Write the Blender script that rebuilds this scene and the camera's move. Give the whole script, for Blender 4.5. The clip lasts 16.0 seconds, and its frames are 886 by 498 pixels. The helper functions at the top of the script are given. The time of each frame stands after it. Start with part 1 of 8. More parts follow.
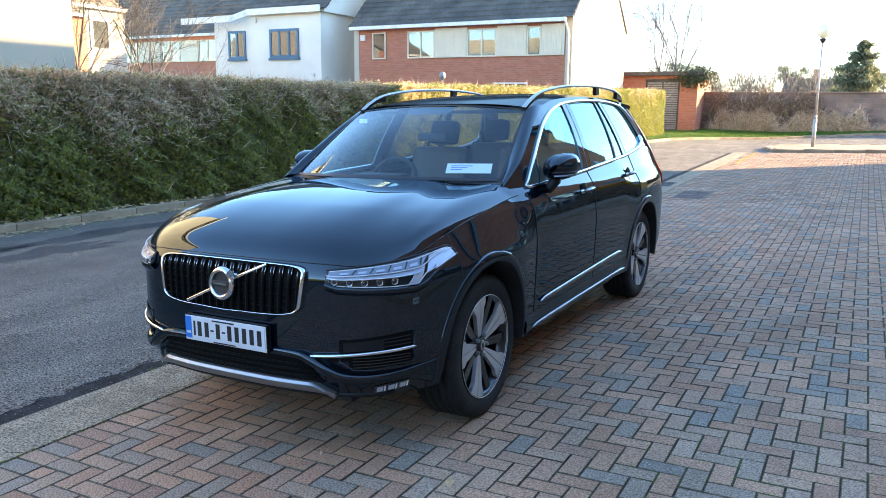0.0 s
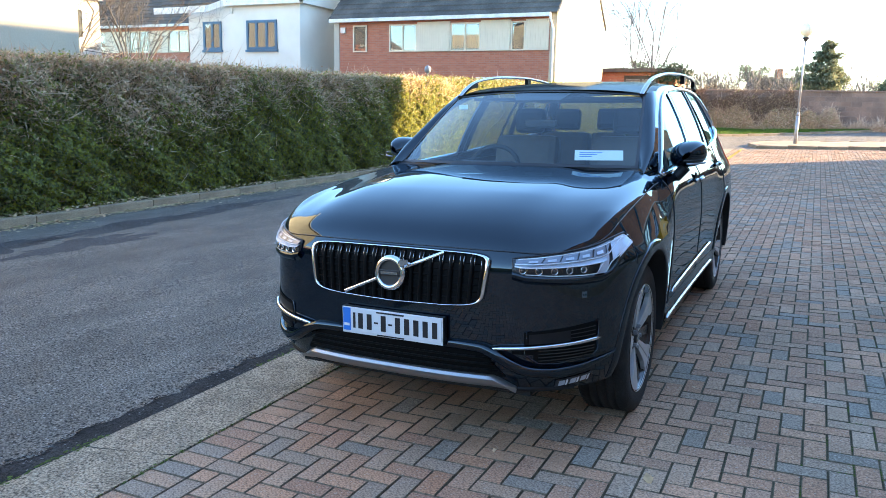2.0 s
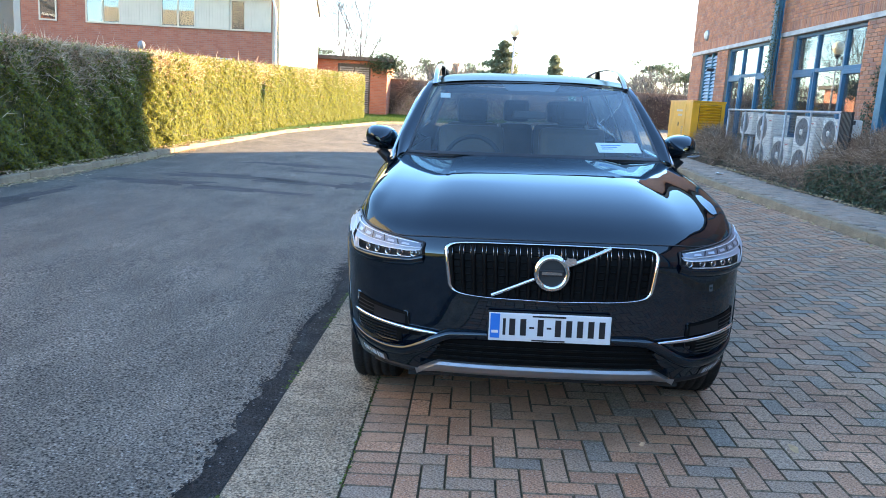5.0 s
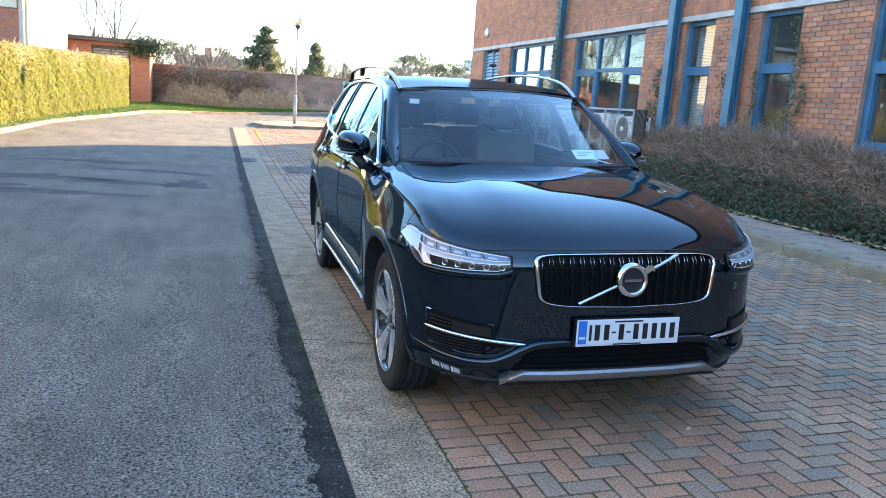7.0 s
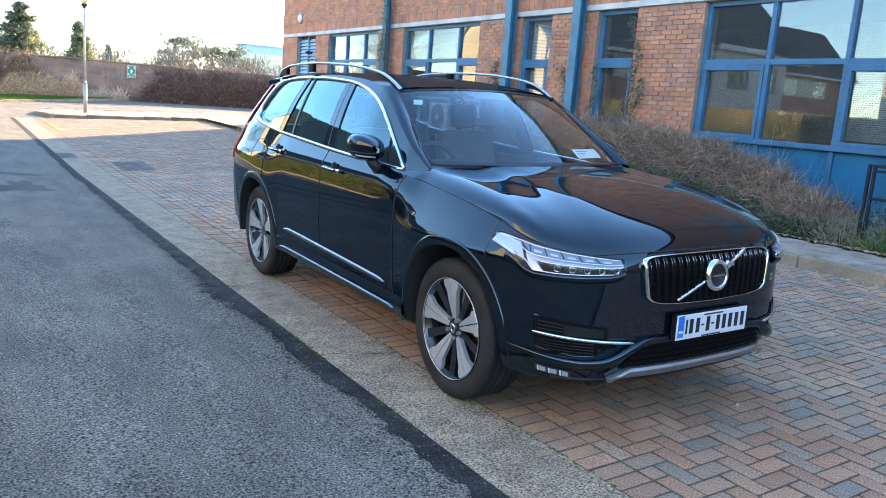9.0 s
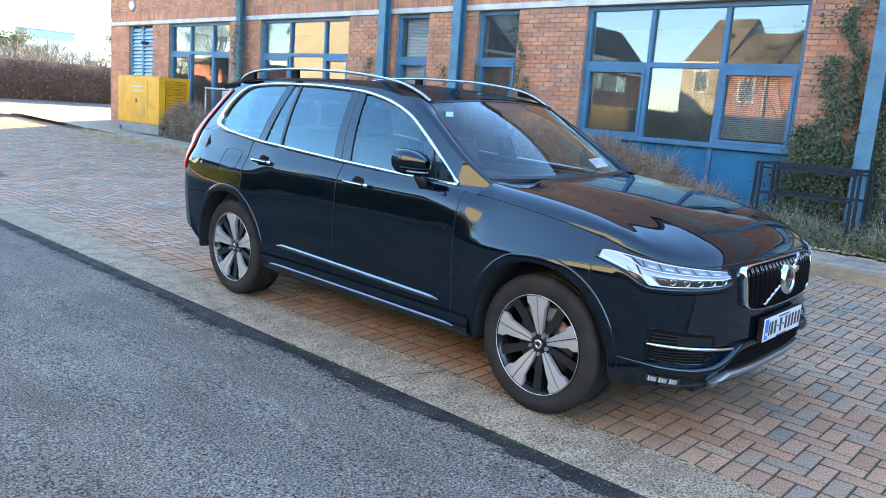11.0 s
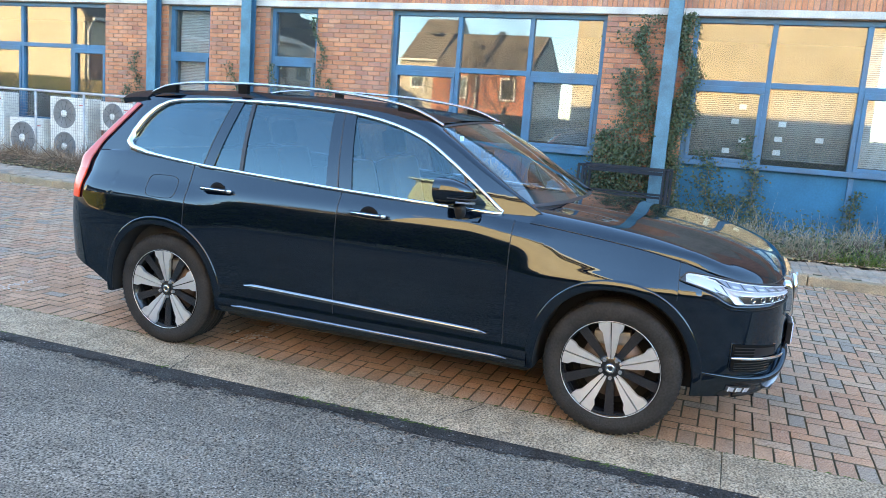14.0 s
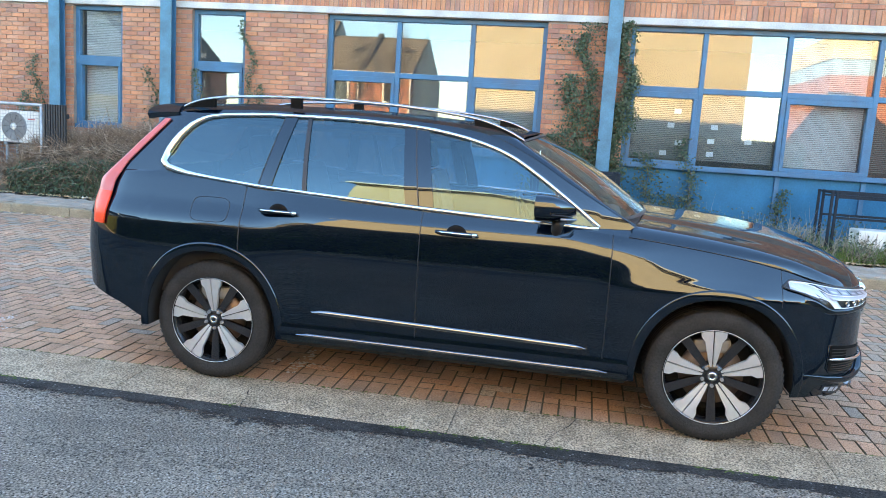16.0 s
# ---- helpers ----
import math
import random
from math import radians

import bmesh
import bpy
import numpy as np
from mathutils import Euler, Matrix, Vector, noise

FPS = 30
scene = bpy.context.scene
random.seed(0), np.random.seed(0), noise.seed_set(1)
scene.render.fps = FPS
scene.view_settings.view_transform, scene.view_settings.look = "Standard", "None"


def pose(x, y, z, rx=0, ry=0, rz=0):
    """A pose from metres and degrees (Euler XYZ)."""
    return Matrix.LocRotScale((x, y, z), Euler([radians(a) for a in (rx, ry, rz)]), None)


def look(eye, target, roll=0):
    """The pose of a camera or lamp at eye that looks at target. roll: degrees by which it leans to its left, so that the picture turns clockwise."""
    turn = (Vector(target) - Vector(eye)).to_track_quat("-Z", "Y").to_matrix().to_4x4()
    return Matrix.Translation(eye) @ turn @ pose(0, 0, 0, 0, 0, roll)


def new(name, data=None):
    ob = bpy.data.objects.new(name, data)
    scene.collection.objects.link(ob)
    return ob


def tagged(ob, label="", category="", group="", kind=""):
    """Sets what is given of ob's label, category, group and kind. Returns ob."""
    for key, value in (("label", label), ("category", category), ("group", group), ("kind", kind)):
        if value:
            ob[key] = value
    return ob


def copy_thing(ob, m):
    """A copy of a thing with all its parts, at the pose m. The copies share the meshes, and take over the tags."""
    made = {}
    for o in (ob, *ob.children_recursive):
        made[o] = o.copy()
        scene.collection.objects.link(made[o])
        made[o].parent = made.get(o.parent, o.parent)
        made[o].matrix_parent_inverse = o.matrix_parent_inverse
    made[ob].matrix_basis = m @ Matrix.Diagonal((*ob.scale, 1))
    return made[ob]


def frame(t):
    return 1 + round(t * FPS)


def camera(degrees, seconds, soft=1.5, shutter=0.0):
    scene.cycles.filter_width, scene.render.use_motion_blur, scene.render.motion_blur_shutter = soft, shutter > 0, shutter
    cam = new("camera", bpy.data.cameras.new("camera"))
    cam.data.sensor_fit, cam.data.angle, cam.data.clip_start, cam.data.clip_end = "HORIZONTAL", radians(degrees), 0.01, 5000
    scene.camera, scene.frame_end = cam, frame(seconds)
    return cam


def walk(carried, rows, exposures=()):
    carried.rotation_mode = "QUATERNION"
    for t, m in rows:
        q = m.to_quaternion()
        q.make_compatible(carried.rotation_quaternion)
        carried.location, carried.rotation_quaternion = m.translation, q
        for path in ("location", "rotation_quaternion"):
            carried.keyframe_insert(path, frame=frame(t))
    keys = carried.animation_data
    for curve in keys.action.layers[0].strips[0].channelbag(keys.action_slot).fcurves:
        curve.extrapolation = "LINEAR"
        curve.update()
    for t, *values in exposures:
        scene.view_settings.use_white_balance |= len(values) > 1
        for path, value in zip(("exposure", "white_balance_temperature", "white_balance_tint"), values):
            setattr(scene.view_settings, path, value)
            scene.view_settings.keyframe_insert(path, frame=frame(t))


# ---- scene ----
cam = camera(60.0, 16.0, 0.9)
METRES, EYE, TILT, LEAN, TURN = 10.634, 1.61, 0.0, 0.0, 28.5
ROWS = [
    (0.0, 0.0, 0.0, 0.0, 0.11, -10.55, -0.58),
    (0.5, -0.0188, -0.0002, -0.0034, 0.2, -10.6, -0.61),
    (1.0, -0.0385, 0.0047, -0.0075, 0.11, -10.69, -0.71),
    (1.5, -0.0629, 0.0117, -0.0069, -0.69, -10.77, -0.84),
    (2.0, -0.0914, 0.0163, -0.0076, -2.81, -10.81, -1.13),
    (2.5, -0.1227, 0.021, -0.0076, -7.67, -10.82, -1.76),
    (3.0, -0.1532, 0.0317, -0.0111, -10.65, -10.84, -2.13),
    (5.5, -0.2957, 0.1003, -0.0134, -32.3, -10.82, -3.71),
    (6.0, -0.3237, 0.1174, -0.0126, -38.11, -10.75, -4.15),
    (6.5, -0.35, 0.1401, -0.0132, -40.51, -10.75, -4.02),
    (7.0, -0.3763, 0.1636, -0.0108, -44.65, -10.69, -4.15),
    (7.5, -0.4017, 0.1886, -0.0099, -50.96, -10.61, -4.46),
    (8.0, -0.4211, 0.2178, -0.0133, -54.55, -10.58, -4.38),
    (10.5, -0.4934, 0.3694, -0.0081, -72.19, -10.31, -4.34),
    (11.0, -0.4977, 0.4026, -0.0088, -75.28, -10.18, -4.28),
    (11.5, -0.4979, 0.4351, -0.007, -77.8, -10.07, -4.12),
    (12.0, -0.5038, 0.4674, -0.0057, -81.41, -9.88, -4.13),
    (12.5, -0.5055, 0.4965, -0.0052, -85.32, -9.68, -4.11),
    (13.0, -0.4993, 0.5267, -0.0059, -88.25, -9.55, -4.0),
    (13.5, -0.4937, 0.5554, -0.004, -92.53, -9.39, -4.1),
    (14.0, -0.488, 0.5856, -0.0033, -97.73, -9.19, -4.31),
    (14.5, -0.4788, 0.6147, -0.0049, -99.52, -9.06, -4.04),
    (15.0, -0.4683, 0.6425, -0.0033, -101.89, -8.86, -3.84),
    (15.5, -0.4605, 0.673, -0.0028, -106.05, -8.64, -3.85),
    (16.0, -0.45, 0.7016, -0.0036, -107.96, -8.44, -3.62),
]
walk(cam, [(t, pose(0, 0, EYE, TILT, LEAN, TURN) @ pose(METRES * x, METRES * y, METRES * z, 90 + pitch, roll, yaw)) for t, x, y, z, yaw, pitch, roll in ROWS],
     exposures=[(0.0, 3.00, 6450, 10), (7.0, 3.03, 6450, 10), (8.0, 3.07, 6450, 10), (10.5, 3.38, 6550, 10), (12.5, 3.66, 7120, 10), (14.0, 3.68, 7280, 10), (16.0, 3.69, 7300, 10)])

# ---- light ----
SUN = Vector((0.785, 0.590, math.tan(radians(15.0)))).normalized()
world = bpy.data.worlds.new("sky")
scene.world = world
world.use_nodes = True
wn = world.node_tree.nodes
sky = wn.new("ShaderNodeTexSky")
sky.sky_type, sky.sun_disc = "NISHITA", False
sky.sun_elevation, sky.sun_rotation = radians(15.0), math.atan2(SUN.x, SUN.y)
sky.air_density, sky.dust_density, sky.ozone_density = 1.0, 0.0, 2.6
world.node_tree.links.new(sky.outputs[0], wn["Background"].inputs[0])
wn["Background"].inputs[1].default_value = 0.15
lamp = bpy.data.lights.new("sun", "SUN")
lamp.energy, lamp.angle, lamp.color = 4.8, radians(0.6), (1.0, 0.73, 0.41)
sun = new("sun", lamp)
sun.matrix_world = look(SUN * 60, (0, 0, 0))

# ---- materials ----
def nodes_of(m):
    m.use_nodes = True
    return m.node_tree.nodes, m.node_tree.links, m.node_tree.nodes["Principled BSDF"]


def ramp_node(n, cols):
    r = n.new("ShaderNodeValToRGB")
    e = r.color_ramp.elements
    while len(e) < len(cols):
        e.new(0.5)
    for k, (p, c) in enumerate(cols):
        e[k].position, e[k].color = p, (*c, 1)
    return r


def mat(name, col, rough=0.6, metal=0.0, coat=0.0, vary=0.0, scale=6.0, fine=0.0, fscale=120.0, bump=0.0, bscale=60.0,
        pick=None, cols=None, emit=0.0, spec=0.5, rvary=0.0, through_light=0.0, speck=None):
    """A procedural surface: two scales of colour variation, fine relief, and a colour picked for each piece."""
    m = bpy.data.materials.new(name)
    n, l, p = nodes_of(m)
    p.inputs["Roughness"].default_value, p.inputs["Metallic"].default_value = rough, metal
    p.inputs["Coat Weight"].default_value, p.inputs["Coat Roughness"].default_value = coat, 0.012
    p.inputs["Specular IOR Level"].default_value = spec
    tc = n.new("ShaderNodeTexCoord")
    if pick:
        src = n.new("ShaderNodeObjectInfo").outputs["Random"] if pick == "object" else n.new("ShaderNodeNewGeometry").outputs["Random Per Island"]
        r = ramp_node(n, cols)
        l.new(src, r.inputs[0])
        colour = r.outputs[0]
    else:
        rgb = n.new("ShaderNodeRGB")
        rgb.outputs[0].default_value = (*col, 1)
        colour = rgb.outputs[0]
    for amount, sc, det in ((vary, scale, 6), (fine, fscale, 2)):
        if amount:
            t = n.new("ShaderNodeTexNoise")
            t.inputs["Scale"].default_value, t.inputs["Detail"].default_value = sc, det
            l.new(tc.outputs["Object"], t.inputs["Vector"])
            mr = n.new("ShaderNodeMapRange")
            mr.inputs["From Min"].default_value, mr.inputs["From Max"].default_value = 0.3, 0.7
            mr.inputs["To Min"].default_value, mr.inputs["To Max"].default_value = 1 - amount, 1 + amount
            l.new(t.outputs[0], mr.inputs[0])
            mx = n.new("ShaderNodeVectorMath")
            mx.operation = "SCALE"
            l.new(colour, mx.inputs[0])
            l.new(mr.outputs[0], mx.inputs["Scale"])
            colour = mx.outputs[0]
            if rvary and sc == scale:
                mq = n.new("ShaderNodeMapRange")
                mq.inputs["From Min"].default_value, mq.inputs["From Max"].default_value = 0.3, 0.7
                mq.inputs["To Min"].default_value, mq.inputs["To Max"].default_value = rough - rvary, rough + rvary
                l.new(t.outputs[0], mq.inputs[0])
                l.new(mq.outputs[0], p.inputs["Roughness"])
    if speck:
        # pale and dark grains: share, size, colour of the pale ones
        share, sc, pale = speck
        vo, lt, dk = n.new("ShaderNodeTexVoronoi"), n.new("ShaderNodeMath"), n.new("ShaderNodeMath")
        vo.inputs["Scale"].default_value = sc
        l.new(tc.outputs["Object"], vo.inputs["Vector"])
        sep = n.new("ShaderNodeSeparateColor")
        l.new(vo.outputs["Color"], sep.inputs[0])
        lt.operation, dk.operation = "GREATER_THAN", "LESS_THAN"
        lt.inputs[1].default_value, dk.inputs[1].default_value = 1 - share, share * 2.5
        for q, col2, w in ((lt, pale, 0.42), (dk, tuple(v * 0.12 for v in pale), 0.45)):
            l.new(sep.outputs[0], q.inputs[0])
            fm, mg = n.new("ShaderNodeMath"), n.new("ShaderNodeMix")
            fm.operation = "MULTIPLY"
            fm.inputs[1].default_value = w
            l.new(q.outputs[0], fm.inputs[0])
            mg.data_type = "RGBA"
            l.new(fm.outputs[0], mg.inputs[0])
            l.new(colour, mg.inputs["A"])
            mg.inputs["B"].default_value = (*col2, 1)
            colour = mg.outputs["Result"]
    l.new(colour, p.inputs["Base Color"])
    if emit:
        l.new(colour, p.inputs["Emission Color"])
        p.inputs["Emission Strength"].default_value = emit
    if bump:
        t = n.new("ShaderNodeTexNoise")
        t.inputs["Scale"].default_value, t.inputs["Detail"].default_value = bscale, 4
        l.new(tc.outputs["Object"], t.inputs["Vector"])
        b = n.new("ShaderNodeBump")
        b.inputs["Strength"].default_value, b.inputs["Distance"].default_value = bump, 0.01
        l.new(t.outputs[0], b.inputs["Height"])
        l.new(b.outputs[0], p.inputs["Normal"])
    if through_light:
        # leaves let some light through
        tl, mx = n.new("ShaderNodeBsdfTranslucent"), n.new("ShaderNodeMixShader")
        l.new(colour, tl.inputs[0])
        mx.inputs[0].default_value = through_light
        l.new(p.outputs[0], mx.inputs[1])
        l.new(tl.outputs[0], mx.inputs[2])
        l.new(mx.outputs[0], n["Material Output"].inputs[0])
    return m


def glass(name, tint, ior=1.5, rough=0.0, dust=0.0, tone=(1, 1, 1), faces=2.0, most=1.0):
    """Thin glass: clear or tinted, mirrored by each of its faces, alike from within and without."""
    m = bpy.data.materials.new(name)
    n, l, p = nodes_of(m)
    n.remove(p)
    tr, gl, mx = n.new("ShaderNodeBsdfTransparent"), n.new("ShaderNodeBsdfGlossy"), n.new("ShaderNodeMixShader")
    lw, pw, fr, up, dn, dv = n.new("ShaderNodeLayerWeight"), n.new("ShaderNodeMath"), n.new("ShaderNodeMapRange"), n.new("ShaderNodeMath"), n.new("ShaderNodeMath"), n.new("ShaderNodeMath")
    tr.inputs[0].default_value = (*tint, 1)
    gl.inputs["Roughness"].default_value = rough
    gl.inputs[0].default_value = (*tone, 1)
    lw.inputs[0].default_value = 0.5
    pw.operation, pw.inputs[1].default_value = "POWER", 5.0
    fr.inputs["To Min"].default_value, fr.inputs["To Max"].default_value = ((ior - 1) / (ior + 1)) ** 2, most
    l.new(lw.outputs["Facing"], pw.inputs[0])
    l.new(pw.outputs[0], fr.inputs[0])
    up.operation, dn.operation, dv.operation = "MULTIPLY", "ADD", "DIVIDE"
    up.inputs[1].default_value, dn.inputs[1].default_value = faces, 1.0
    sc_ = n.new("ShaderNodeMath")
    sc_.operation, sc_.inputs[1].default_value = "MULTIPLY", faces - 1.0
    l.new(fr.outputs[0], up.inputs[0])
    l.new(fr.outputs[0], sc_.inputs[0])
    l.new(sc_.outputs[0], dn.inputs[0])
    l.new(up.outputs[0], dv.inputs[0])
    l.new(dn.outputs[0], dv.inputs[1])
    l.new(dv.outputs[0], mx.inputs[0])
    l.new(tr.outputs[0], mx.inputs[1])
    l.new(gl.outputs[0], mx.inputs[2])
    last = mx
    if dust:
        # a thin film of dust on the pane
        df, md, nz, mr = n.new("ShaderNodeBsdfDiffuse"), n.new("ShaderNodeMixShader"), n.new("ShaderNodeTexNoise"), n.new("ShaderNodeMapRange")
        df.inputs[0].default_value = (0.55, 0.55, 0.53, 1)
        nz.inputs["Scale"].default_value, nz.inputs["Detail"].default_value = 3.0, 5
        mr.inputs["To Min"].default_value, mr.inputs["To Max"].default_value = dust * 0.5, dust * 1.5
        l.new(nz.outputs[0], mr.inputs[0])
        l.new(mr.outputs[0], md.inputs[0])
        l.new(mx.outputs[0], md.inputs[1])
        l.new(df.outputs[0], md.inputs[2])
        last = md
    l.new(last.outputs[0], n["Material Output"].inputs[0])
    return m


PAVER = [(0.0, (0.370, 0.205, 0.125)), (0.2, (0.455, 0.272, 0.170)), (0.38, (0.350, 0.205, 0.135)), (0.55, (0.420, 0.275, 0.182)), (0.70, (0.345, 0.245, 0.172)), (0.82, (0.290, 0.235, 0.180)), (0.92, (0.235, 0.212, 0.178)), (1.0, (0.460, 0.310, 0.205))]
PAVER_WARM = [(0.0, (0.377, 0.215, 0.125)), (0.4, (0.344, 0.209, 0.131)), (0.8, (0.400, 0.242, 0.153)), (1.0, (0.278, 0.187, 0.131))]
BRICK = [(0.0, (0.375, 0.152, 0.080)), (0.3, (0.448, 0.193, 0.096)), (0.55, (0.318, 0.131, 0.079)), (0.75, (0.412, 0.202, 0.116)), (0.9, (0.312, 0.141, 0.096)), (1.0, (0.300, 0.164, 0.115))]
m_paver = mat("block_paver", None, 0.85, pick="island", cols=PAVER, vary=0.18, scale=1.4, fine=0.42, fscale=110, bump=0.8, bscale=160, spec=0.2, speck=(0.04, 160, (0.52, 0.46, 0.39)))
m_paver_warm = mat("block_paver_rust_stained", None, 0.85, pick="island", cols=PAVER_WARM, vary=0.3, scale=2.5, fine=0.22, fscale=120, bump=0.5, bscale=220, spec=0.2, speck=(0.03, 190, (0.5, 0.42, 0.32)))
m_paver_one = mat("block_paver_single", None, 0.85, pick="object", cols=PAVER, vary=0.18, scale=1.4, fine=0.42, fscale=110, bump=0.8, bscale=160, spec=0.2, speck=(0.04, 160, (0.52, 0.46, 0.39)))
m_path = mat("grey_paver", None, 0.85, pick="island", cols=[(0, (0.27, 0.205, 0.155)), (0.5, (0.34, 0.26, 0.195)), (0.8, (0.30, 0.25, 0.20)), (1, (0.21, 0.18, 0.15))], vary=0.2, scale=3, fine=0.3, fscale=150, bump=0.4, bscale=200)
m_brick = mat("red_brick", None, 0.85, pick="island", cols=BRICK, vary=0.2, scale=3, fine=0.25, fscale=90, bump=0.4, bscale=120)
m_brick_one = mat("red_brick_single", None, 0.85, pick="object", cols=BRICK, vary=0.2, scale=3, fine=0.25, fscale=90, bump=0.4, bscale=120)
m_mortar = mat("mortar", (0.235, 0.195, 0.16), 0.95, vary=0.2, fine=0.2)
m_joint = mat("joint_sand", (0.085, 0.082, 0.050), 0.95, vary=0.4, scale=1.2, fine=0.4, fscale=60, spec=0.1)
m_joint_dirt = mat("dirty_block_edge", (0.125, 0.100, 0.070), 0.95, vary=0.45, scale=3.0, fine=0.4, fscale=70, spec=0.1)
m_moss = mat("joint_moss", (0.066, 0.095, 0.022), 0.95, vary=0.4, scale=2.0, fine=0.6, fscale=90, spec=0.1)
m_asphalt = mat("worn_asphalt", (0.148, 0.129, 0.105), 0.9, vary=0.20, scale=1.1, fine=0.95, fscale=90, bump=1.25, bscale=110, rvary=0.06, spec=0.2, speck=(0.028, 130, (0.52, 0.49, 0.44)))
def streaks(m, sx, sy, amount):
    """Adds long uneven streaks, drawn out along the road, to a surface."""
    n, l = m.node_tree.nodes, m.node_tree.links
    p = n["Principled BSDF"]
    src = p.inputs["Base Color"].links[0].from_socket
    tc, mp, t, mr, mx = n.new("ShaderNodeTexCoord"), n.new("ShaderNodeMapping"), n.new("ShaderNodeTexNoise"), n.new("ShaderNodeMapRange"), n.new("ShaderNodeVectorMath")
    mp.inputs["Scale"].default_value = (sx, sy, 1.0)
    t.inputs["Scale"].default_value, t.inputs["Detail"].default_value, t.inputs["Roughness"].default_value = 1.0, 8, 0.68
    mr.inputs["From Min"].default_value, mr.inputs["From Max"].default_value = 0.36, 0.64
    mr.inputs["To Min"].default_value, mr.inputs["To Max"].default_value = 1 - amount, 1 + amount
    mx.operation = "SCALE"
    l.new(tc.outputs["Object"], mp.inputs["Vector"])
    l.new(mp.outputs[0], t.inputs["Vector"])
    l.new(t.outputs[0], mr.inputs[0])
    l.new(src, mx.inputs[0])
    l.new(mr.outputs[0], mx.inputs["Scale"])
    l.new(mx.outputs[0], p.inputs["Base Color"])


streaks(m_asphalt, 3.2, 0.9, 0.17)
m_tar = mat("tar_joint", (0.034, 0.032, 0.030), 0.92, spec=0.15, vary=0.5, scale=6, fine=0.7, fscale=110, bump=0.9, bscale=120, speck=(0.02, 105, (0.3, 0.3, 0.3)))
m_stain = mat("damp_asphalt", (0.066, 0.060, 0.054), 0.85, vary=0.3, scale=1.5, fine=0.8, fscale=85, bump=1.0, bscale=120, spec=0.3, speck=(0.02, 100, (0.36, 0.35, 0.34)))
m_concrete = mat("gutter_concrete", (0.305, 0.238, 0.165), 0.9, vary=0.24, scale=7.0, fine=0.75, fscale=95, bump=0.9, bscale=130, spec=0.15, speck=(0.06, 120, (0.50, 0.44, 0.34)))
m_kerb = mat("kerb_concrete", (0.28, 0.21, 0.132), 0.9, vary=0.3, scale=2.5, fine=0.3, fscale=90, bump=0.4, bscale=90)
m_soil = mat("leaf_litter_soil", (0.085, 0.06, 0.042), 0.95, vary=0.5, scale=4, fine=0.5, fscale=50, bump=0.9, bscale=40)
m_grass = mat("lawn_grass", (0.07, 0.13, 0.025), 0.95, vary=0.4, scale=1.5, fine=0.5, fscale=70, bump=0.8, bscale=80)
m_grassblade = mat("grass_blade", None, 0.8, pick="island", cols=[(0, (0.05, 0.12, 0.015)), (0.6, (0.10, 0.19, 0.025)), (1, (0.16, 0.20, 0.05))], through_light=0.3, spec=0.15)
m_field = mat("far_ground", (0.10, 0.10, 0.07), 0.95, vary=0.4, scale=0.2, fine=0.3, fscale=8)
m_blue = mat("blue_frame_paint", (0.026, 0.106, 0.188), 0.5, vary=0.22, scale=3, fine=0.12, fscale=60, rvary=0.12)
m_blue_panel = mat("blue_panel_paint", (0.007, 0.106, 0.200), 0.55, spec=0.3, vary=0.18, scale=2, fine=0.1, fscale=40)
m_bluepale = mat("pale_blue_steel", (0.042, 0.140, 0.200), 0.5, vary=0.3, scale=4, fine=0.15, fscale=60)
m_louvre = mat("louvre_paint", (0.30, 0.42, 0.53), 0.55, vary=0.15, scale=4, fine=0.1, fscale=50)
m_lintel = mat("stone_lintel", (0.42, 0.41, 0.38), 0.85, vary=0.2, scale=3, fine=0.15, fscale=60)
m_whiterender = mat("bright_white_render", (0.66, 0.63, 0.555), 0.9, vary=0.08, scale=0.8, fine=0.04, fscale=40)
m_render = mat("white_render", (0.42, 0.385, 0.315), 0.9, vary=0.10, scale=0.8, fine=0.04, fscale=40)
m_housecream = mat("ochre_cream_render", (0.45, 0.39, 0.285), 0.9, vary=0.10, scale=0.8, fine=0.04, fscale=40)
m_gable = mat("cream_render", (0.50, 0.425, 0.305), 0.9, vary=0.10, scale=0.8, fine=0.05, fscale=40)
m_cream = mat("cream_panel", (0.63, 0.545, 0.395), 0.8, vary=0.05, scale=2)
m_slate = mat("roof_tile_grey", (0.066, 0.060, 0.050), 0.85, vary=0.45, scale=1.2, fine=0.25, fscale=14)
m_tilebrown = mat("roof_tile_brown", (0.17, 0.14, 0.105), 0.85, vary=0.25, scale=1.2, fine=0.25, fscale=14)
m_buff = mat("buff_paving", (0.30, 0.22, 0.145), 0.9, vary=0.25, scale=2, fine=0.3, fscale=25, spec=0.2)
m_yellowpaint = mat("worn_yellow_paint", (0.45, 0.33, 0.06), 0.9, vary=0.2, scale=20, spec=0.2)
m_wornpaint = mat("worn_road_paint", (0.46, 0.43, 0.38), 0.9, vary=0.2, scale=30, spec=0.2)
m_white = mat("white_plastic", (0.62, 0.605, 0.555), 0.55, vary=0.14, scale=4, fine=0.05, fscale=40)
m_dark = mat("dark_plastic", (0.018, 0.018, 0.019), 0.55, vary=0.2, scale=8)
m_guard = mat("dark_slate_timber_paint", (0.020, 0.024, 0.030), 0.85, spec=0.12, vary=0.2, scale=9)
m_room = mat("office_interior", (0.14, 0.13, 0.12), 0.9, vary=0.3, scale=0.8)
m_blind = mat("blind_slat", (0.26, 0.25, 0.225), 0.6, vary=0.1, scale=3)
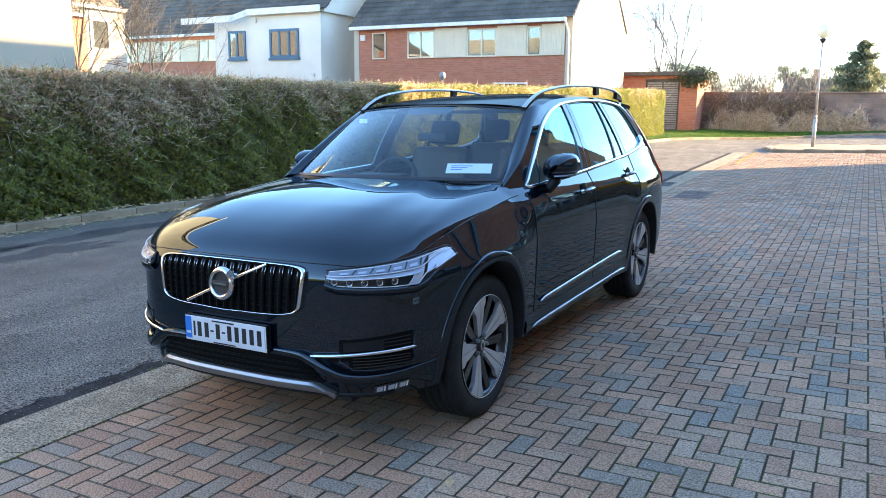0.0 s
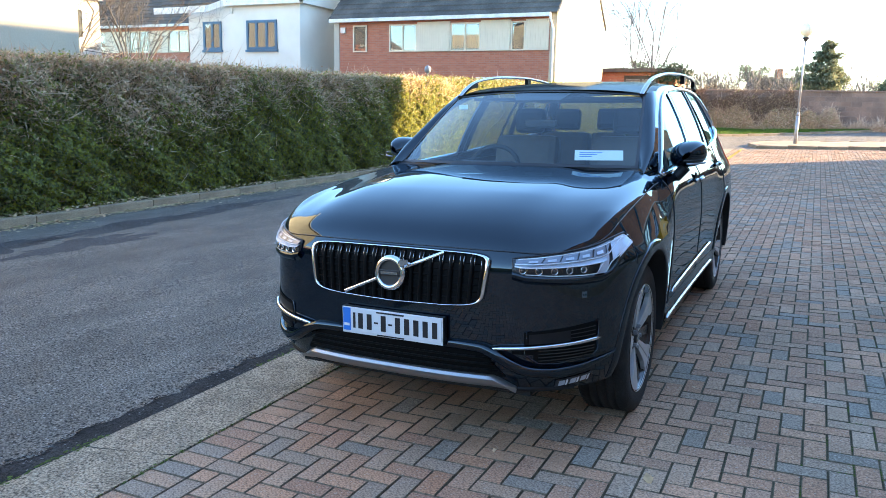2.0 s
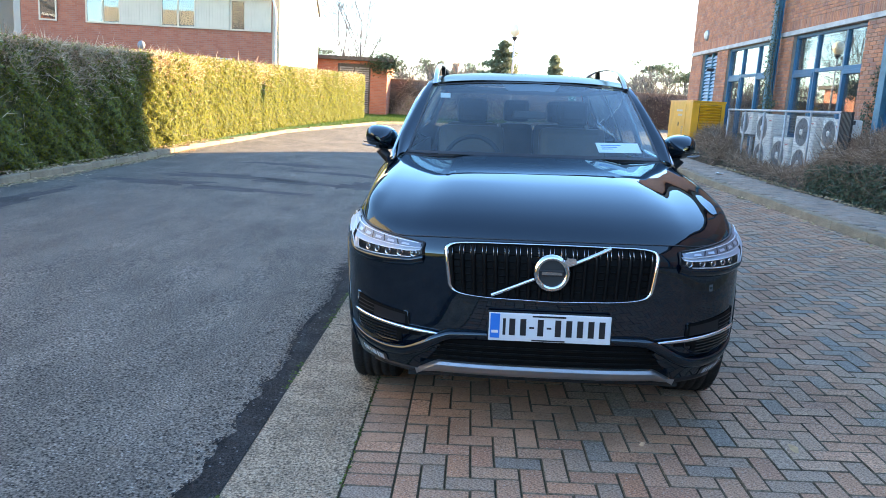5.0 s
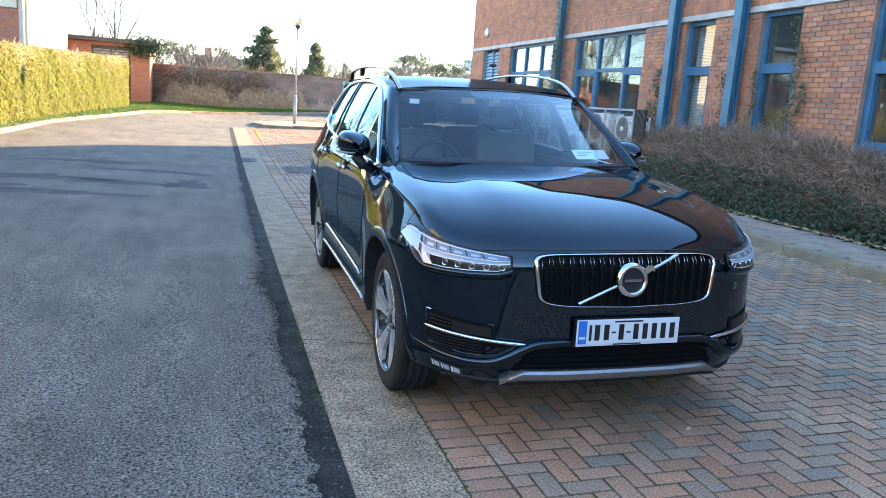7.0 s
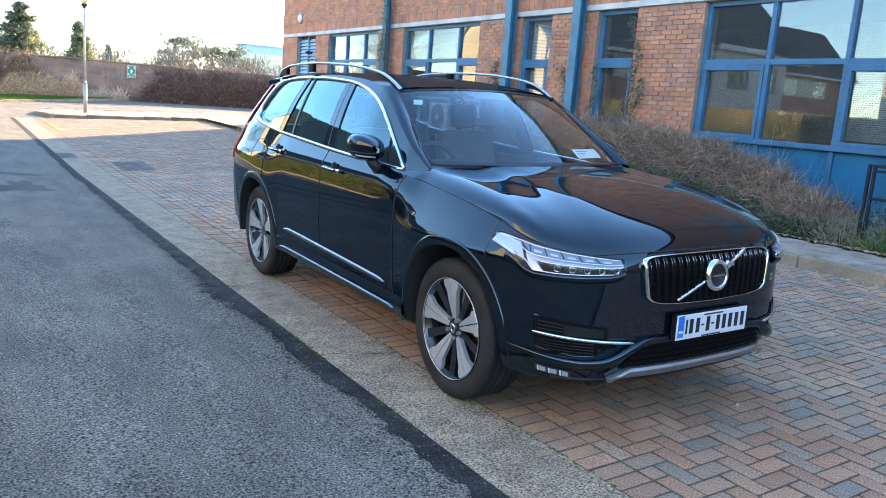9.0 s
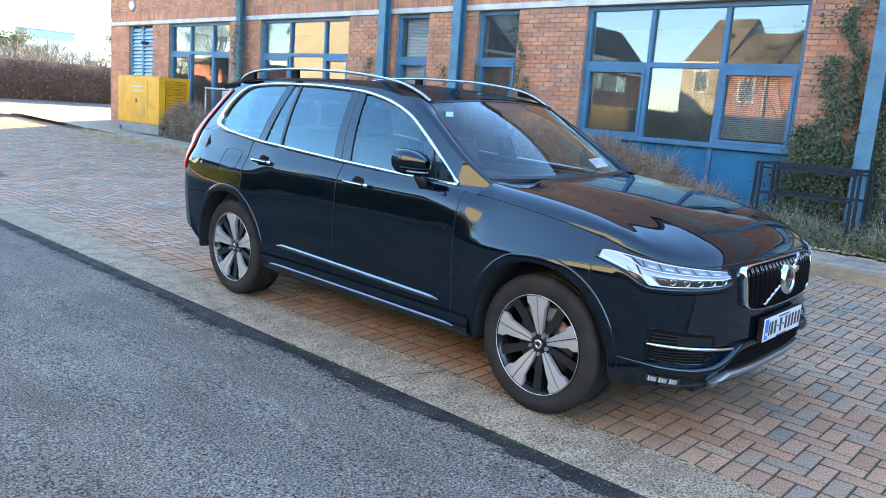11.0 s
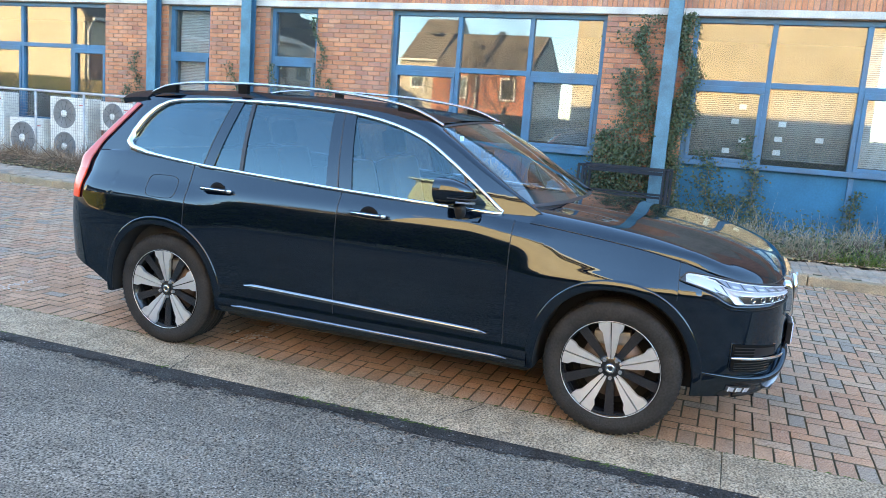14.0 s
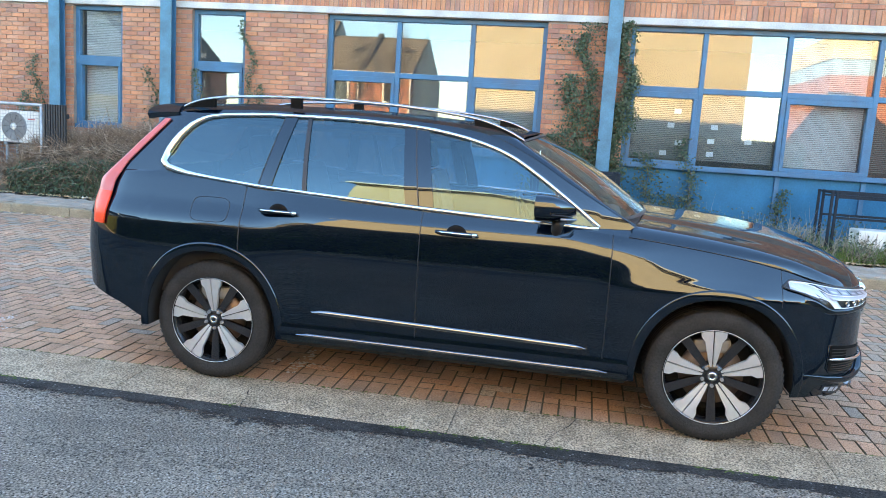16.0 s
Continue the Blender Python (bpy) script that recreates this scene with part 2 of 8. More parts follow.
m_blindwhite = mat("white_blind_slat", (0.58, 0.58, 0.56), 0.6, vary=0.06, scale=3)
m_yellow = mat("yellow_enamel", (0.60, 0.29, 0.010), 0.45, vary=0.15, scale=3, fine=0.06, fscale=40)
m_galv = mat("galvanised_steel", (0.36, 0.36, 0.36), 0.6, metal=0.45, vary=0.2, scale=9)
m_grey = mat("grey_metal", (0.22, 0.22, 0.22), 0.55, metal=0.3, vary=0.2, scale=6)
m_leaf = mat("hedge_leaf", None, 0.5, pick="island", cols=[(0, (0.150, 0.162, 0.085)), (0.35, (0.245, 0.256, 0.095)), (0.7, (0.255, 0.275, 0.052)), (0.92, (0.30, 0.285, 0.042)), (1, (0.30, 0.23, 0.09))], fine=0.25, fscale=30, through_light=0.48, spec=0.08)
m_leafdry = mat("dry_hedge_leaf", None, 0.75, pick="island", cols=[(0, (0.62, 0.395, 0.235)), (0.3, (0.31, 0.290, 0.13)), (0.7, (0.74, 0.54, 0.34)), (1, (0.50, 0.33, 0.20))], fine=0.2, fscale=30, through_light=0.25, spec=0.2)
m_ivy = mat("ivy_leaf", None, 0.5, pick="island", cols=[(0, (0.022, 0.040, 0.020)), (0.4, (0.038, 0.064, 0.028)), (0.75, (0.055, 0.080, 0.038)), (1, (0.085, 0.080, 0.045))], fine=0.2, fscale=30, spec=0.35)
m_twig = mat("bare_twig", None, 0.8, pick="island", cols=[(0, (0.11, 0.070, 0.047)), (0.5, (0.25, 0.163, 0.108)), (0.85, (0.39, 0.275, 0.19)), (1, (0.58, 0.45, 0.33))], spec=0.25)
m_darktwig = mat("dark_creeper_twig", None, 0.85, pick="island", cols=[(0, (0.09, 0.060, 0.046)), (0.6, (0.18, 0.122, 0.092)), (1, (0.28, 0.20, 0.155))], spec=0.2)
m_deadtwig = mat("dead_hedge_twig", None, 0.85, pick="island", cols=[(0, (0.34, 0.210, 0.130)), (0.5, (0.64, 0.45, 0.30)), (1, (0.84, 0.68, 0.50))], spec=0.2)
m_drygrass = mat("dry_stalk", None, 0.85, pick="island", cols=[(0, (0.27, 0.21, 0.14)), (0.5, (0.38, 0.31, 0.22)), (0.8, (0.22, 0.20, 0.13)), (1, (0.19, 0.14, 0.10))])
m_weed = mat("green_weed", None, 0.7, pick="island", cols=[(0, (0.08, 0.14, 0.025)), (1, (0.17, 0.25, 0.05))], through_light=0.3)
m_lavender = mat("lavender_leaf", None, 0.8, pick="island", cols=[(0, (0.12, 0.125, 0.085)), (0.5, (0.19, 0.185, 0.135)), (0.8, (0.24, 0.21, 0.16)), (1, (0.10, 0.125, 0.06))], spec=0.2)
m_core = mat("hedge_core", (0.13, 0.135, 0.055), 0.95, vary=0.4, scale=6)
m_bark = mat("bark", (0.085, 0.075, 0.066), 0.9, vary=0.3, scale=5, bump=0.5, bscale=25)
m_pine = mat("pine_needles", None, 0.8, pick="island", cols=[(0, (0.065, 0.088, 0.050)), (1, (0.135, 0.150, 0.090))], through_light=0.35)
m_conifer = mat("conifer_spray", None, 0.8, pick="island", cols=[(0, (0.11, 0.13, 0.075)), (0.6, (0.18, 0.195, 0.115)), (1, (0.24, 0.22, 0.14))], through_light=0.45, spec=0.15)
m_wood = mat("far_wood", None, 0.9, pick="island", cols=[(0, (0.125, 0.10, 0.085)), (0.5, (0.155, 0.13, 0.105)), (1, (0.095, 0.10, 0.075))])

def car_paint(name, col, face_on, grazing, rough=0.012):
    """Black lacquer: a dark ground under a clear gloss that grows towards grazing angles, dulled a little by road film."""
    m = bpy.data.materials.new(name)
    n, l, p = nodes_of(m)
    p.inputs["Base Color"].default_value, p.inputs["Roughness"].default_value = (*col, 1), 0.5
    p.inputs["Specular IOR Level"].default_value = 0.0
    gl, mx = n.new("ShaderNodeBsdfGlossy"), n.new("ShaderNodeMixShader")
    gl.inputs["Roughness"].default_value = rough
    gl.inputs[0].default_value = (0.80, 0.93, 1.0, 1)
    lw, pw, fr = n.new("ShaderNodeLayerWeight"), n.new("ShaderNodeMath"), n.new("ShaderNodeMapRange")
    lw.inputs[0].default_value = 0.5
    pw.operation = "POWER"
    pw.inputs[1].default_value = 5.0
    fr.inputs["To Min"].default_value, fr.inputs["To Max"].default_value = face_on, grazing
    l.new(lw.outputs["Facing"], pw.inputs[0])
    l.new(pw.outputs[0], fr.inputs[0])
    l.new(fr.outputs[0], mx.inputs[0])
    l.new(p.outputs[0], mx.inputs[1])
    l.new(gl.outputs[0], mx.inputs[2])
    l.new(mx.outputs[0], n["Material Output"].inputs[0])
    return m


m_paint = car_paint("black_car_paint", (0.0012, 0.0030, 0.0070), 0.068, 0.85)
m_roofpaint = car_paint("dusty_black_roof_paint", (0.006, 0.009, 0.013), 0.07, 0.20, 0.10)
m_trim = mat("satin_black_trim", (0.010, 0.010, 0.011), 0.42, vary=0.15, scale=20, spec=0.25)
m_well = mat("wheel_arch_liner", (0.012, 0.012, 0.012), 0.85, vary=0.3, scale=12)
m_tyre = mat("tyre_rubber", (0.020, 0.0198, 0.0195), 0.72, vary=0.35, scale=9, fine=0.3, fscale=90, bump=0.3, bscale=140, spec=0.28)
m_chrome = mat("chrome", (0.72, 0.74, 0.76), 0.10, metal=1.0)
m_satin = mat("satin_aluminium", (0.40, 0.41, 0.42), 0.26, metal=1.0)
m_mould = mat("bright_moulding", (0.26, 0.27, 0.28), 0.2, metal=1.0)
m_sillstrip = mat("dark_sill_strip", (0.20, 0.215, 0.24), 0.2, metal=0.9)
m_skid = mat("brushed_skid_plate", (0.36, 0.36, 0.36), 0.42, metal=0.9, vary=0.08, scale=12)
m_alloy = mat("machined_alloy", (0.74, 0.74, 0.73), 0.36, metal=0.75, vary=0.05, scale=14)
m_alloyblack = mat("gloss_black_alloy", (0.012, 0.012, 0.013), 0.25, coat=0.5)
m_manhole = mat("rusty_cast_iron", (0.10, 0.075, 0.06), 0.8, vary=0.4, scale=6, fine=0.3, fscale=60)
m_disc = mat("brake_disc", (0.20, 0.15, 0.12), 0.5, metal=0.8, vary=0.3, scale=12)
m_lampcase = mat("headlamp_inner", (0.040, 0.043, 0.050), 0.3, metal=0.4)
m_grilleblack = mat("grille_black", (0.004, 0.004, 0.004), 0.6, spec=0.1)
m_grillebar = mat("grille_bar_black", (0.004, 0.004, 0.004), 0.45, spec=0.08)
m_reflector = mat("headlamp_reflector", (0.26, 0.28, 0.32), 0.3, metal=0.6)
m_guide = mat("frosted_light_guide", (0.50, 0.54, 0.60), 0.3, metal=0.35)
m_drl = mat("light_guide", (0.82, 0.84, 0.87), 0.25)
m_red = mat("tail_lamp_red", (0.66, 0.050, 0.014), 0.3, spec=0.2)
m_redpale = mat("tail_lamp_pale_red", (0.48, 0.115, 0.110), 0.3, spec=0.2)
m_seat = mat("seat_leather", (0.095, 0.075, 0.060), 0.55, vary=0.15, scale=8)
m_cabin = mat("cabin_plastic", (0.028, 0.028, 0.029), 0.7, vary=0.2, scale=8)
m_plate = mat("plate_white", (0.62, 0.63, 0.64), 0.4)
m_plateblue = mat("plate_blue", (0.02, 0.16, 0.55), 0.35)
m_ink = mat("plate_black", (0.012, 0.012, 0.014), 0.4)
m_paper = mat("paper_white", (0.80, 0.82, 0.80), 0.7)
m_sign = mat("sign_green", (0.01, 0.22, 0.13), 0.5)
g_screen = glass("windscreen_glass", (0.76, 0.86, 0.87), 1.50, dust=0.002, tone=(0.86, 0.96, 1.0), faces=1.45)
g_side = glass("tinted_side_glass", (0.62, 0.72, 0.74), 1.58, dust=0.002, tone=(0.56, 0.86, 0.97))
g_rear = glass("privacy_glass", (0.26, 0.30, 0.32), 1.66, dust=0.002, tone=(0.56, 0.86, 0.97))
g_lens = glass("clear_lens", (0.95, 0.96, 0.97), 1.36, faces=1.0, most=0.3)
g_office = glass("office_window_glass", (0.80, 0.82, 0.82), 1.50, dust=0.02, faces=2.1, tone=(0.88, 0.96, 1.0))
g_globe = mat("lamp_globe", (0.80, 0.74, 0.52), 0.25, coat=0.5)

# ---- builders ----
def obj(name, verts, faces, material, parent=None, smooth=False, label=""):
    me = bpy.data.meshes.new(name)
    me.from_pydata([tuple(v) for v in verts], [], [tuple(f) for f in faces])
    me.materials.append(material)
    if smooth:
        me.shade_smooth()
    me.update()
    ob = new(name, me)
    if parent:
        ob.parent = parent
    if label:
        ob["label"] = label
    return ob


def part(name, bm, material, parent=None, label="", smooth=False):
    me = bpy.data.meshes.new(name)
    bmesh.ops.recalc_face_normals(bm, faces=bm.faces)
    bm.to_mesh(me)
    bm.free()
    me.materials.append(material)
    if smooth:
        me.shade_smooth()
    ob = new(name, me)
    if parent:
        ob.parent = parent
    if label:
        ob["label"] = label
    return ob


def thing(name, label, category, m=None, group="", kind=""):
    e = new(name)
    e.empty_display_size = 0.1
    if m is not None:
        e.matrix_world = m
    return tagged(e, label, category, group, kind)


def add_box(bm, x0, x1, y0, y1, z0, z1, bev=0.0):
    r = bmesh.ops.create_cube(bm, size=1.0)
    vs = r["verts"]
    bmesh.ops.scale(bm, vec=(x1 - x0, y1 - y0, z1 - z0), verts=vs)
    bmesh.ops.translate(bm, vec=((x0 + x1) / 2, (y0 + y1) / 2, (z0 + z1) / 2), verts=vs)
    if bev:
        es = {e for v in vs for e in v.link_edges}
        bmesh.ops.bevel(bm, geom=list(es), offset=bev, segments=2, profile=0.6, affect="EDGES")
    return bm


def box(name, b, material, parent=None, bev=0.0, label=""):
    return part(name, add_box(bmesh.new(), *b, bev), material, parent, label)


def add_tube(bm, pts, r, n=8, close=False):
    """A round bar along points; r is one radius or one for each point."""
    pts = [Vector(p) for p in pts]
    rs = r if isinstance(r, (list, tuple)) else [r] * len(pts)
    rings = []
    for i, p in enumerate(pts):
        a, b = pts[i - 1 if (i or close) else 0], pts[(i + 1) % len(pts) if (close or i + 1 < len(pts)) else i]
        d = (b - a).normalized()
        u = d.cross(Vector((0, 0, 1)) if abs(d.z) < 0.9 else Vector((1, 0, 0))).normalized()
        w = d.cross(u)
        rings.append([bm.verts.new(p + rs[i] * (math.cos(2 * math.pi * k / n) * u + math.sin(2 * math.pi * k / n) * w)) for k in range(n)])
    m = len(rings)
    for i in range(m if close else m - 1):
        for k in range(n):
            bm.faces.new((rings[i][k], rings[i][(k + 1) % n], rings[(i + 1) % m][(k + 1) % n], rings[(i + 1) % m][k]))
    if not close:
        bm.faces.new(rings[0])
        bm.faces.new(rings[-1][::-1])
    return bm


def tube(name, pts, r, material, parent=None, n=8, close=False, label=""):
    return part(name, add_tube(bmesh.new(), pts, r, n, close), material, parent, label, smooth=True)


def lathe(name, prof, material, parent=None, n=48, axis="z", label="", smooth=True):
    """Turns a profile of (radius, height) round an axis."""
    vs, fs = [], []
    for r, h in prof:
        for k in range(n):
            a = 2 * math.pi * k / n
            p = (r * math.cos(a), r * math.sin(a), h)
            vs.append(p if axis == "z" else (p[2], p[0], p[1]))
    for i in range(len(prof) - 1):
        for k in range(n):
            fs.append((i * n + k, i * n + (k + 1) % n, (i + 1) * n + (k + 1) % n, (i + 1) * n + k))
    ob = obj(name, vs, fs, material, parent, smooth, label)
    return ob


def sheet(name, P, material, parent=None, smooth=True, label="", close_u=False):
    """A surface through a grid of points (nu, nv, 3)."""
    nu, nv = P.shape[:2]
    fs = [(i * nv + j, ((i + 1) % nu) * nv + j, ((i + 1) % nu) * nv + j + 1, i * nv + j + 1) for i in range(nu if close_u else nu - 1) for j in range(nv - 1)]
    return obj(name, P.reshape(-1, 3), fs, material, parent, smooth, label)


def thick(ob, t, offset=-1.0):
    """Gives a surface a real thickness."""
    md = ob.modifiers.new("thickness", "SOLIDIFY")
    md.thickness, md.offset = t, offset
    ob.modifiers.new("crisp_rims", "EDGE_SPLIT").split_angle = radians(42)
    return ob


def pch(xk, yk, x):
    """Smooth curve through points without overshoot."""
    xk, yk, x = np.asarray(xk, float), np.asarray(yk, float), np.asarray(x, float)
    h = np.diff(xk)
    d = np.diff(yk) / h
    m = np.zeros(len(xk))
    m[0], m[-1] = d[0], d[-1]
    for i in range(1, len(xk) - 1):
        if d[i - 1] * d[i] > 0:
            w1, w2 = 2 * h[i] + h[i - 1], h[i] + 2 * h[i - 1]
            m[i] = (w1 + w2) / (w1 / d[i - 1] + w2 / d[i])
    i = np.clip(np.searchsorted(xk, x) - 1, 0, len(h) - 1)
    t = np.clip((x - xk[i]) / h[i], 0, 1)
    return (yk[i] * (1 + 2 * t) * (1 - t) ** 2 + h[i] * m[i] * t * (1 - t) ** 2 + yk[i + 1] * t * t * (3 - 2 * t) + h[i] * m[i + 1] * t * t * (t - 1))


def leaves(name, P, N, size, material, rng, parent=None, jitter=0.9, aspect=0.6, fold=True):
    """Many small pointed leaves at points P, facing roughly along N."""
    n = len(P)
    nr = N + rng.normal(0, jitter, (n, 3))
    nr /= np.linalg.norm(nr, axis=1, keepdims=True) + 1e-9
    a = np.cross(nr, rng.normal(0, 1, (n, 3)))
    a /= np.linalg.norm(a, axis=1, keepdims=True) + 1e-9
    b = np.cross(nr, a)
    s = (size * rng.uniform(0.6, 1.35, n))[:, None]
    V = np.stack([P - a * s, P + b * s * aspect + nr * s * 0.2, P + a * s, P - b * s * aspect + nr * s * 0.2], 1).reshape(-1, 3)
    me = bpy.data.meshes.new(name)
    me.vertices.add(4 * n)
    me.vertices.foreach_set("co", V.astype(np.float32).ravel())
    me.loops.add(4 * n)
    me.loops.foreach_set("vertex_index", np.arange(4 * n, dtype=np.int32))
    me.polygons.add(n)
    me.polygons.foreach_set("loop_start", np.arange(0, 4 * n, 4, dtype=np.int32))
    me.update(calc_edges=True)
    me.materials.append(material)
    ob = new(name, me)
    if parent:
        ob.parent = parent
    return ob


def twigs(name, P, D, length, width, material, rng, parent=None, bend=0.25):
    """Many thin tapering twigs from points P along D."""
    n = len(P)
    D = D / (np.linalg.norm(D, axis=1, keepdims=True) + 1e-9)
    s = np.cross(D, rng.normal(0, 1, (n, 3)))
    s /= np.linalg.norm(s, axis=1, keepdims=True) + 1e-9
    L = (length * rng.uniform(0.5, 1.4, n))[:, None]
    w = (width * rng.uniform(0.6, 1.4, n))[:, None]
    q = np.cross(D, s)
    k = rng.normal(0, bend, (n, 3)) * L
    mid, tip = P + D * L * 0.55 + k * 0.5, P + D * L + k
    rings = [P + s * w, P - s * w * 0.5 + q * w * 0.8, P - s * w * 0.5 - q * w * 0.8,
             mid + s * w * 0.7, mid - s * w * 0.35 + q * w * 0.55, mid - s * w * 0.35 - q * w * 0.55, tip]
    V = np.stack(rings, 1).reshape(-1, 3)
    base = np.arange(n)[:, None] * 7
    Q = np.array([[0, 1, 4, 3], [1, 2, 5, 4], [2, 0, 3, 5]])
    T = np.array([[3, 4, 6], [4, 5, 6], [5, 3, 6]])
    loops = np.concatenate([(base[:, :, None] + Q[None]).reshape(n, -1), (base[:, :, None] + T[None]).reshape(n, -1)], 1).ravel()
    sizes = np.tile([4, 4, 4, 3, 3, 3], n)
    me = bpy.data.meshes.new(name)
    me.vertices.add(7 * n)
    me.vertices.foreach_set("co", V.astype(np.float32).ravel())
    me.loops.add(len(loops))
    me.loops.foreach_set("vertex_index", loops.astype(np.int32))
    me.polygons.add(6 * n)
    me.polygons.foreach_set("loop_start", np.concatenate([[0], np.cumsum(sizes)[:-1]]).astype(np.int32))
    me.update(calc_edges=True)
    me.materials.append(material)
    ob = new(name, me)
    if parent:
        ob.parent = parent
    return ob

# ---- ground ----
def gz(x, y):
    """Height of the ground: paving falls to the gutter, the road is crowned, and the far end rises a little."""
    base = np.interp(x, [-80, -9.6, -6.6, -3.8, -3.35, 1.8, 4.3, 80], [0.0, -0.02, 0.015, -0.045, -0.03, 0.115, 0.13, 0.13])
    return base + 0.0175 * np.clip(np.asarray(y, float) - 14, 0, 27)


def ground_sheet(name, xs, ys, dz, material, label, cat, kind="structure"):
    X, Y = np.meshgrid(xs, ys, indexing="ij")
    P = np.stack([X, Y, gz(X, Y) + dz], -1)
    return tagged(sheet(name, P, material, smooth=False), label, cat, kind=kind)


ground_sheet("ground", np.concatenate([[-900, -300], np.linspace(-80, 80, 60), [300, 900]]), np.concatenate([[-900, -200, -60], np.linspace(-30, 60, 60), [120, 300, 1200]]), -0.10, m_field, "brown-green open ground reaching the horizon", "ground")
YS = np.concatenate([np.linspace(-25, 14, 40), np.linspace(15, 27, 13)])
ground_sheet("road", np.linspace(-9.36, -3.84, 24), np.concatenate([YS, np.linspace(28, 41.2, 15)]), 0.0, m_asphalt, "worn grey asphalt road with dark patches", "road")
ground_sheet("road", np.linspace(-3.84, 60, 50), np.linspace(31.2, 41.28, 11), 0.0, m_asphalt, "grey asphalt cross road behind the island", "road")
ground_sheet("road", np.linspace(-3.84, -2.6, 6), np.linspace(26.6, 31.2, 6), 0.0, m_asphalt, "grey asphalt turning area beside the island", "road")
ground_sheet("pavement_bed", np.linspace(-3.36, 1.78, 20), np.concatenate([np.linspace(-9, 14, 40), np.linspace(15, 27.4, 13)]), -0.009, m_joint, "dark sand between paving blocks", "paving bed")

rng = np.random.default_rng(4)
# gutter slabs with open joints
gutter = thing("gutter", "flush grey-buff concrete gutter strip, stained and cracked", "gutter", kind="structure")
slabs = [-1.2 + 2.03 * k for k in range(-6, 15)]
for a, b in zip(slabs[:-1], slabs[1:]):
    X, Y = np.meshgrid([-3.80, -3.795, -3.58, -3.355, -3.35], np.concatenate([[a + 0.0010], np.linspace(a + 0.004, b - 0.004, 8), [b - 0.0010]]), indexing="ij")
    Z = gz(X, Y) + 0.004
    Z[0], Z[-1] = Z[0] - 0.03, Z[-1] - 0.03
    Z[:, 0] -= 0.005
    Z[:, -1] -= 0.005
    sheet("slab", np.stack([X, Y, Z], -1), m_concrete, gutter, smooth=False)
# ragged tar band where asphalt meets concrete
yy = np.linspace(-6, 27, 700)
edge = -3.93 - 0.05 * np.array([noise.noise((0, v * 1.3, 0)) for v in yy]) - 0.05 * np.array([noise.noise((3, v * 7, 0)) for v in yy])
inner = np.full_like(yy, -3.798)
P = np.stack([np.stack([edge, yy, gz(edge, yy) + 0.001], -1), np.stack([(edge + inner) / 2, yy, gz((edge + inner) / 2, yy) + 0.003], -1), np.stack([inner, yy, gz(inner, yy) + 0.004], -1)], 1)
tagged(sheet("tar_joint", P, m_tar, smooth=False), "ragged dark tar band along the asphalt edge", "tar joint", kind="structure")
# loose dark crumbs that fade the band into the road, and a thread of moss beside the slabs
def crumbs(name, x, y, s, material, label, r, dz=0.0035):
    k = len(x)
    an = np.linspace(0, 2 * math.pi, 5, endpoint=False)[None] + r.uniform(0, 6, (k, 1))
    rad = s[:, None] * r.uniform(0.5, 1.3, (k, 5))
    X, Y = x[:, None] + rad * np.cos(an), y[:, None] + rad * np.sin(an) * 1.6
    V = np.stack([X, Y, gz(X, Y) + dz + r.uniform(0, 0.002, (k, 1))], -1).reshape(-1, 3)
    return tagged(obj(name, V, [tuple(range(5 * i, 5 * i + 5)) for i in range(k)], material), label, "crumbs", kind="stuff")


yc = np.clip(rng.uniform(-1, 1, 6500) ** 3 * 16 + 6, -6, 26)
crumbs("tar_crumbs", np.interp(yc, yy, edge) - rng.exponential(0.03, 6500) + 0.02, yc, rng.uniform(0.003, 0.009, 6500), m_tar, "dark tar crumbs along the asphalt edge", rng)
yc = rng.uniform(-5, 16, 2600)
yc = yc[np.sin(yc * 1.7) + np.sin(yc * 4.3) > 0.1]
crumbs("gutter_moss", -3.80 + rng.normal(-0.004, 0.012, len(yc)), yc, rng.uniform(0.004, 0.010, len(yc)), m_moss, "thin moss along the slab edge", rng)
yc = rng.uniform(-5, 16, 1500)
crumbs("gutter_moss", -3.35 + rng.normal(0, 0.006, len(yc)), yc, rng.uniform(0.003, 0.008, len(yc)), m_moss, "thin moss along the slab edge", rng)

# fallen leaves gathered along the hedge kerb
yc = rng.uniform(-4, 18, 5200)
crumbs("kerb_leaf_litter", -9.36 + rng.exponential(0.075, 5200) * (1 + 0.6 * np.sin(yc * 1.9) * np.sin(yc * 0.7)), yc, rng.uniform(0.010, 0.024, 5200), m_leafdry, "brown fallen leaves along the hedge kerb", rng)

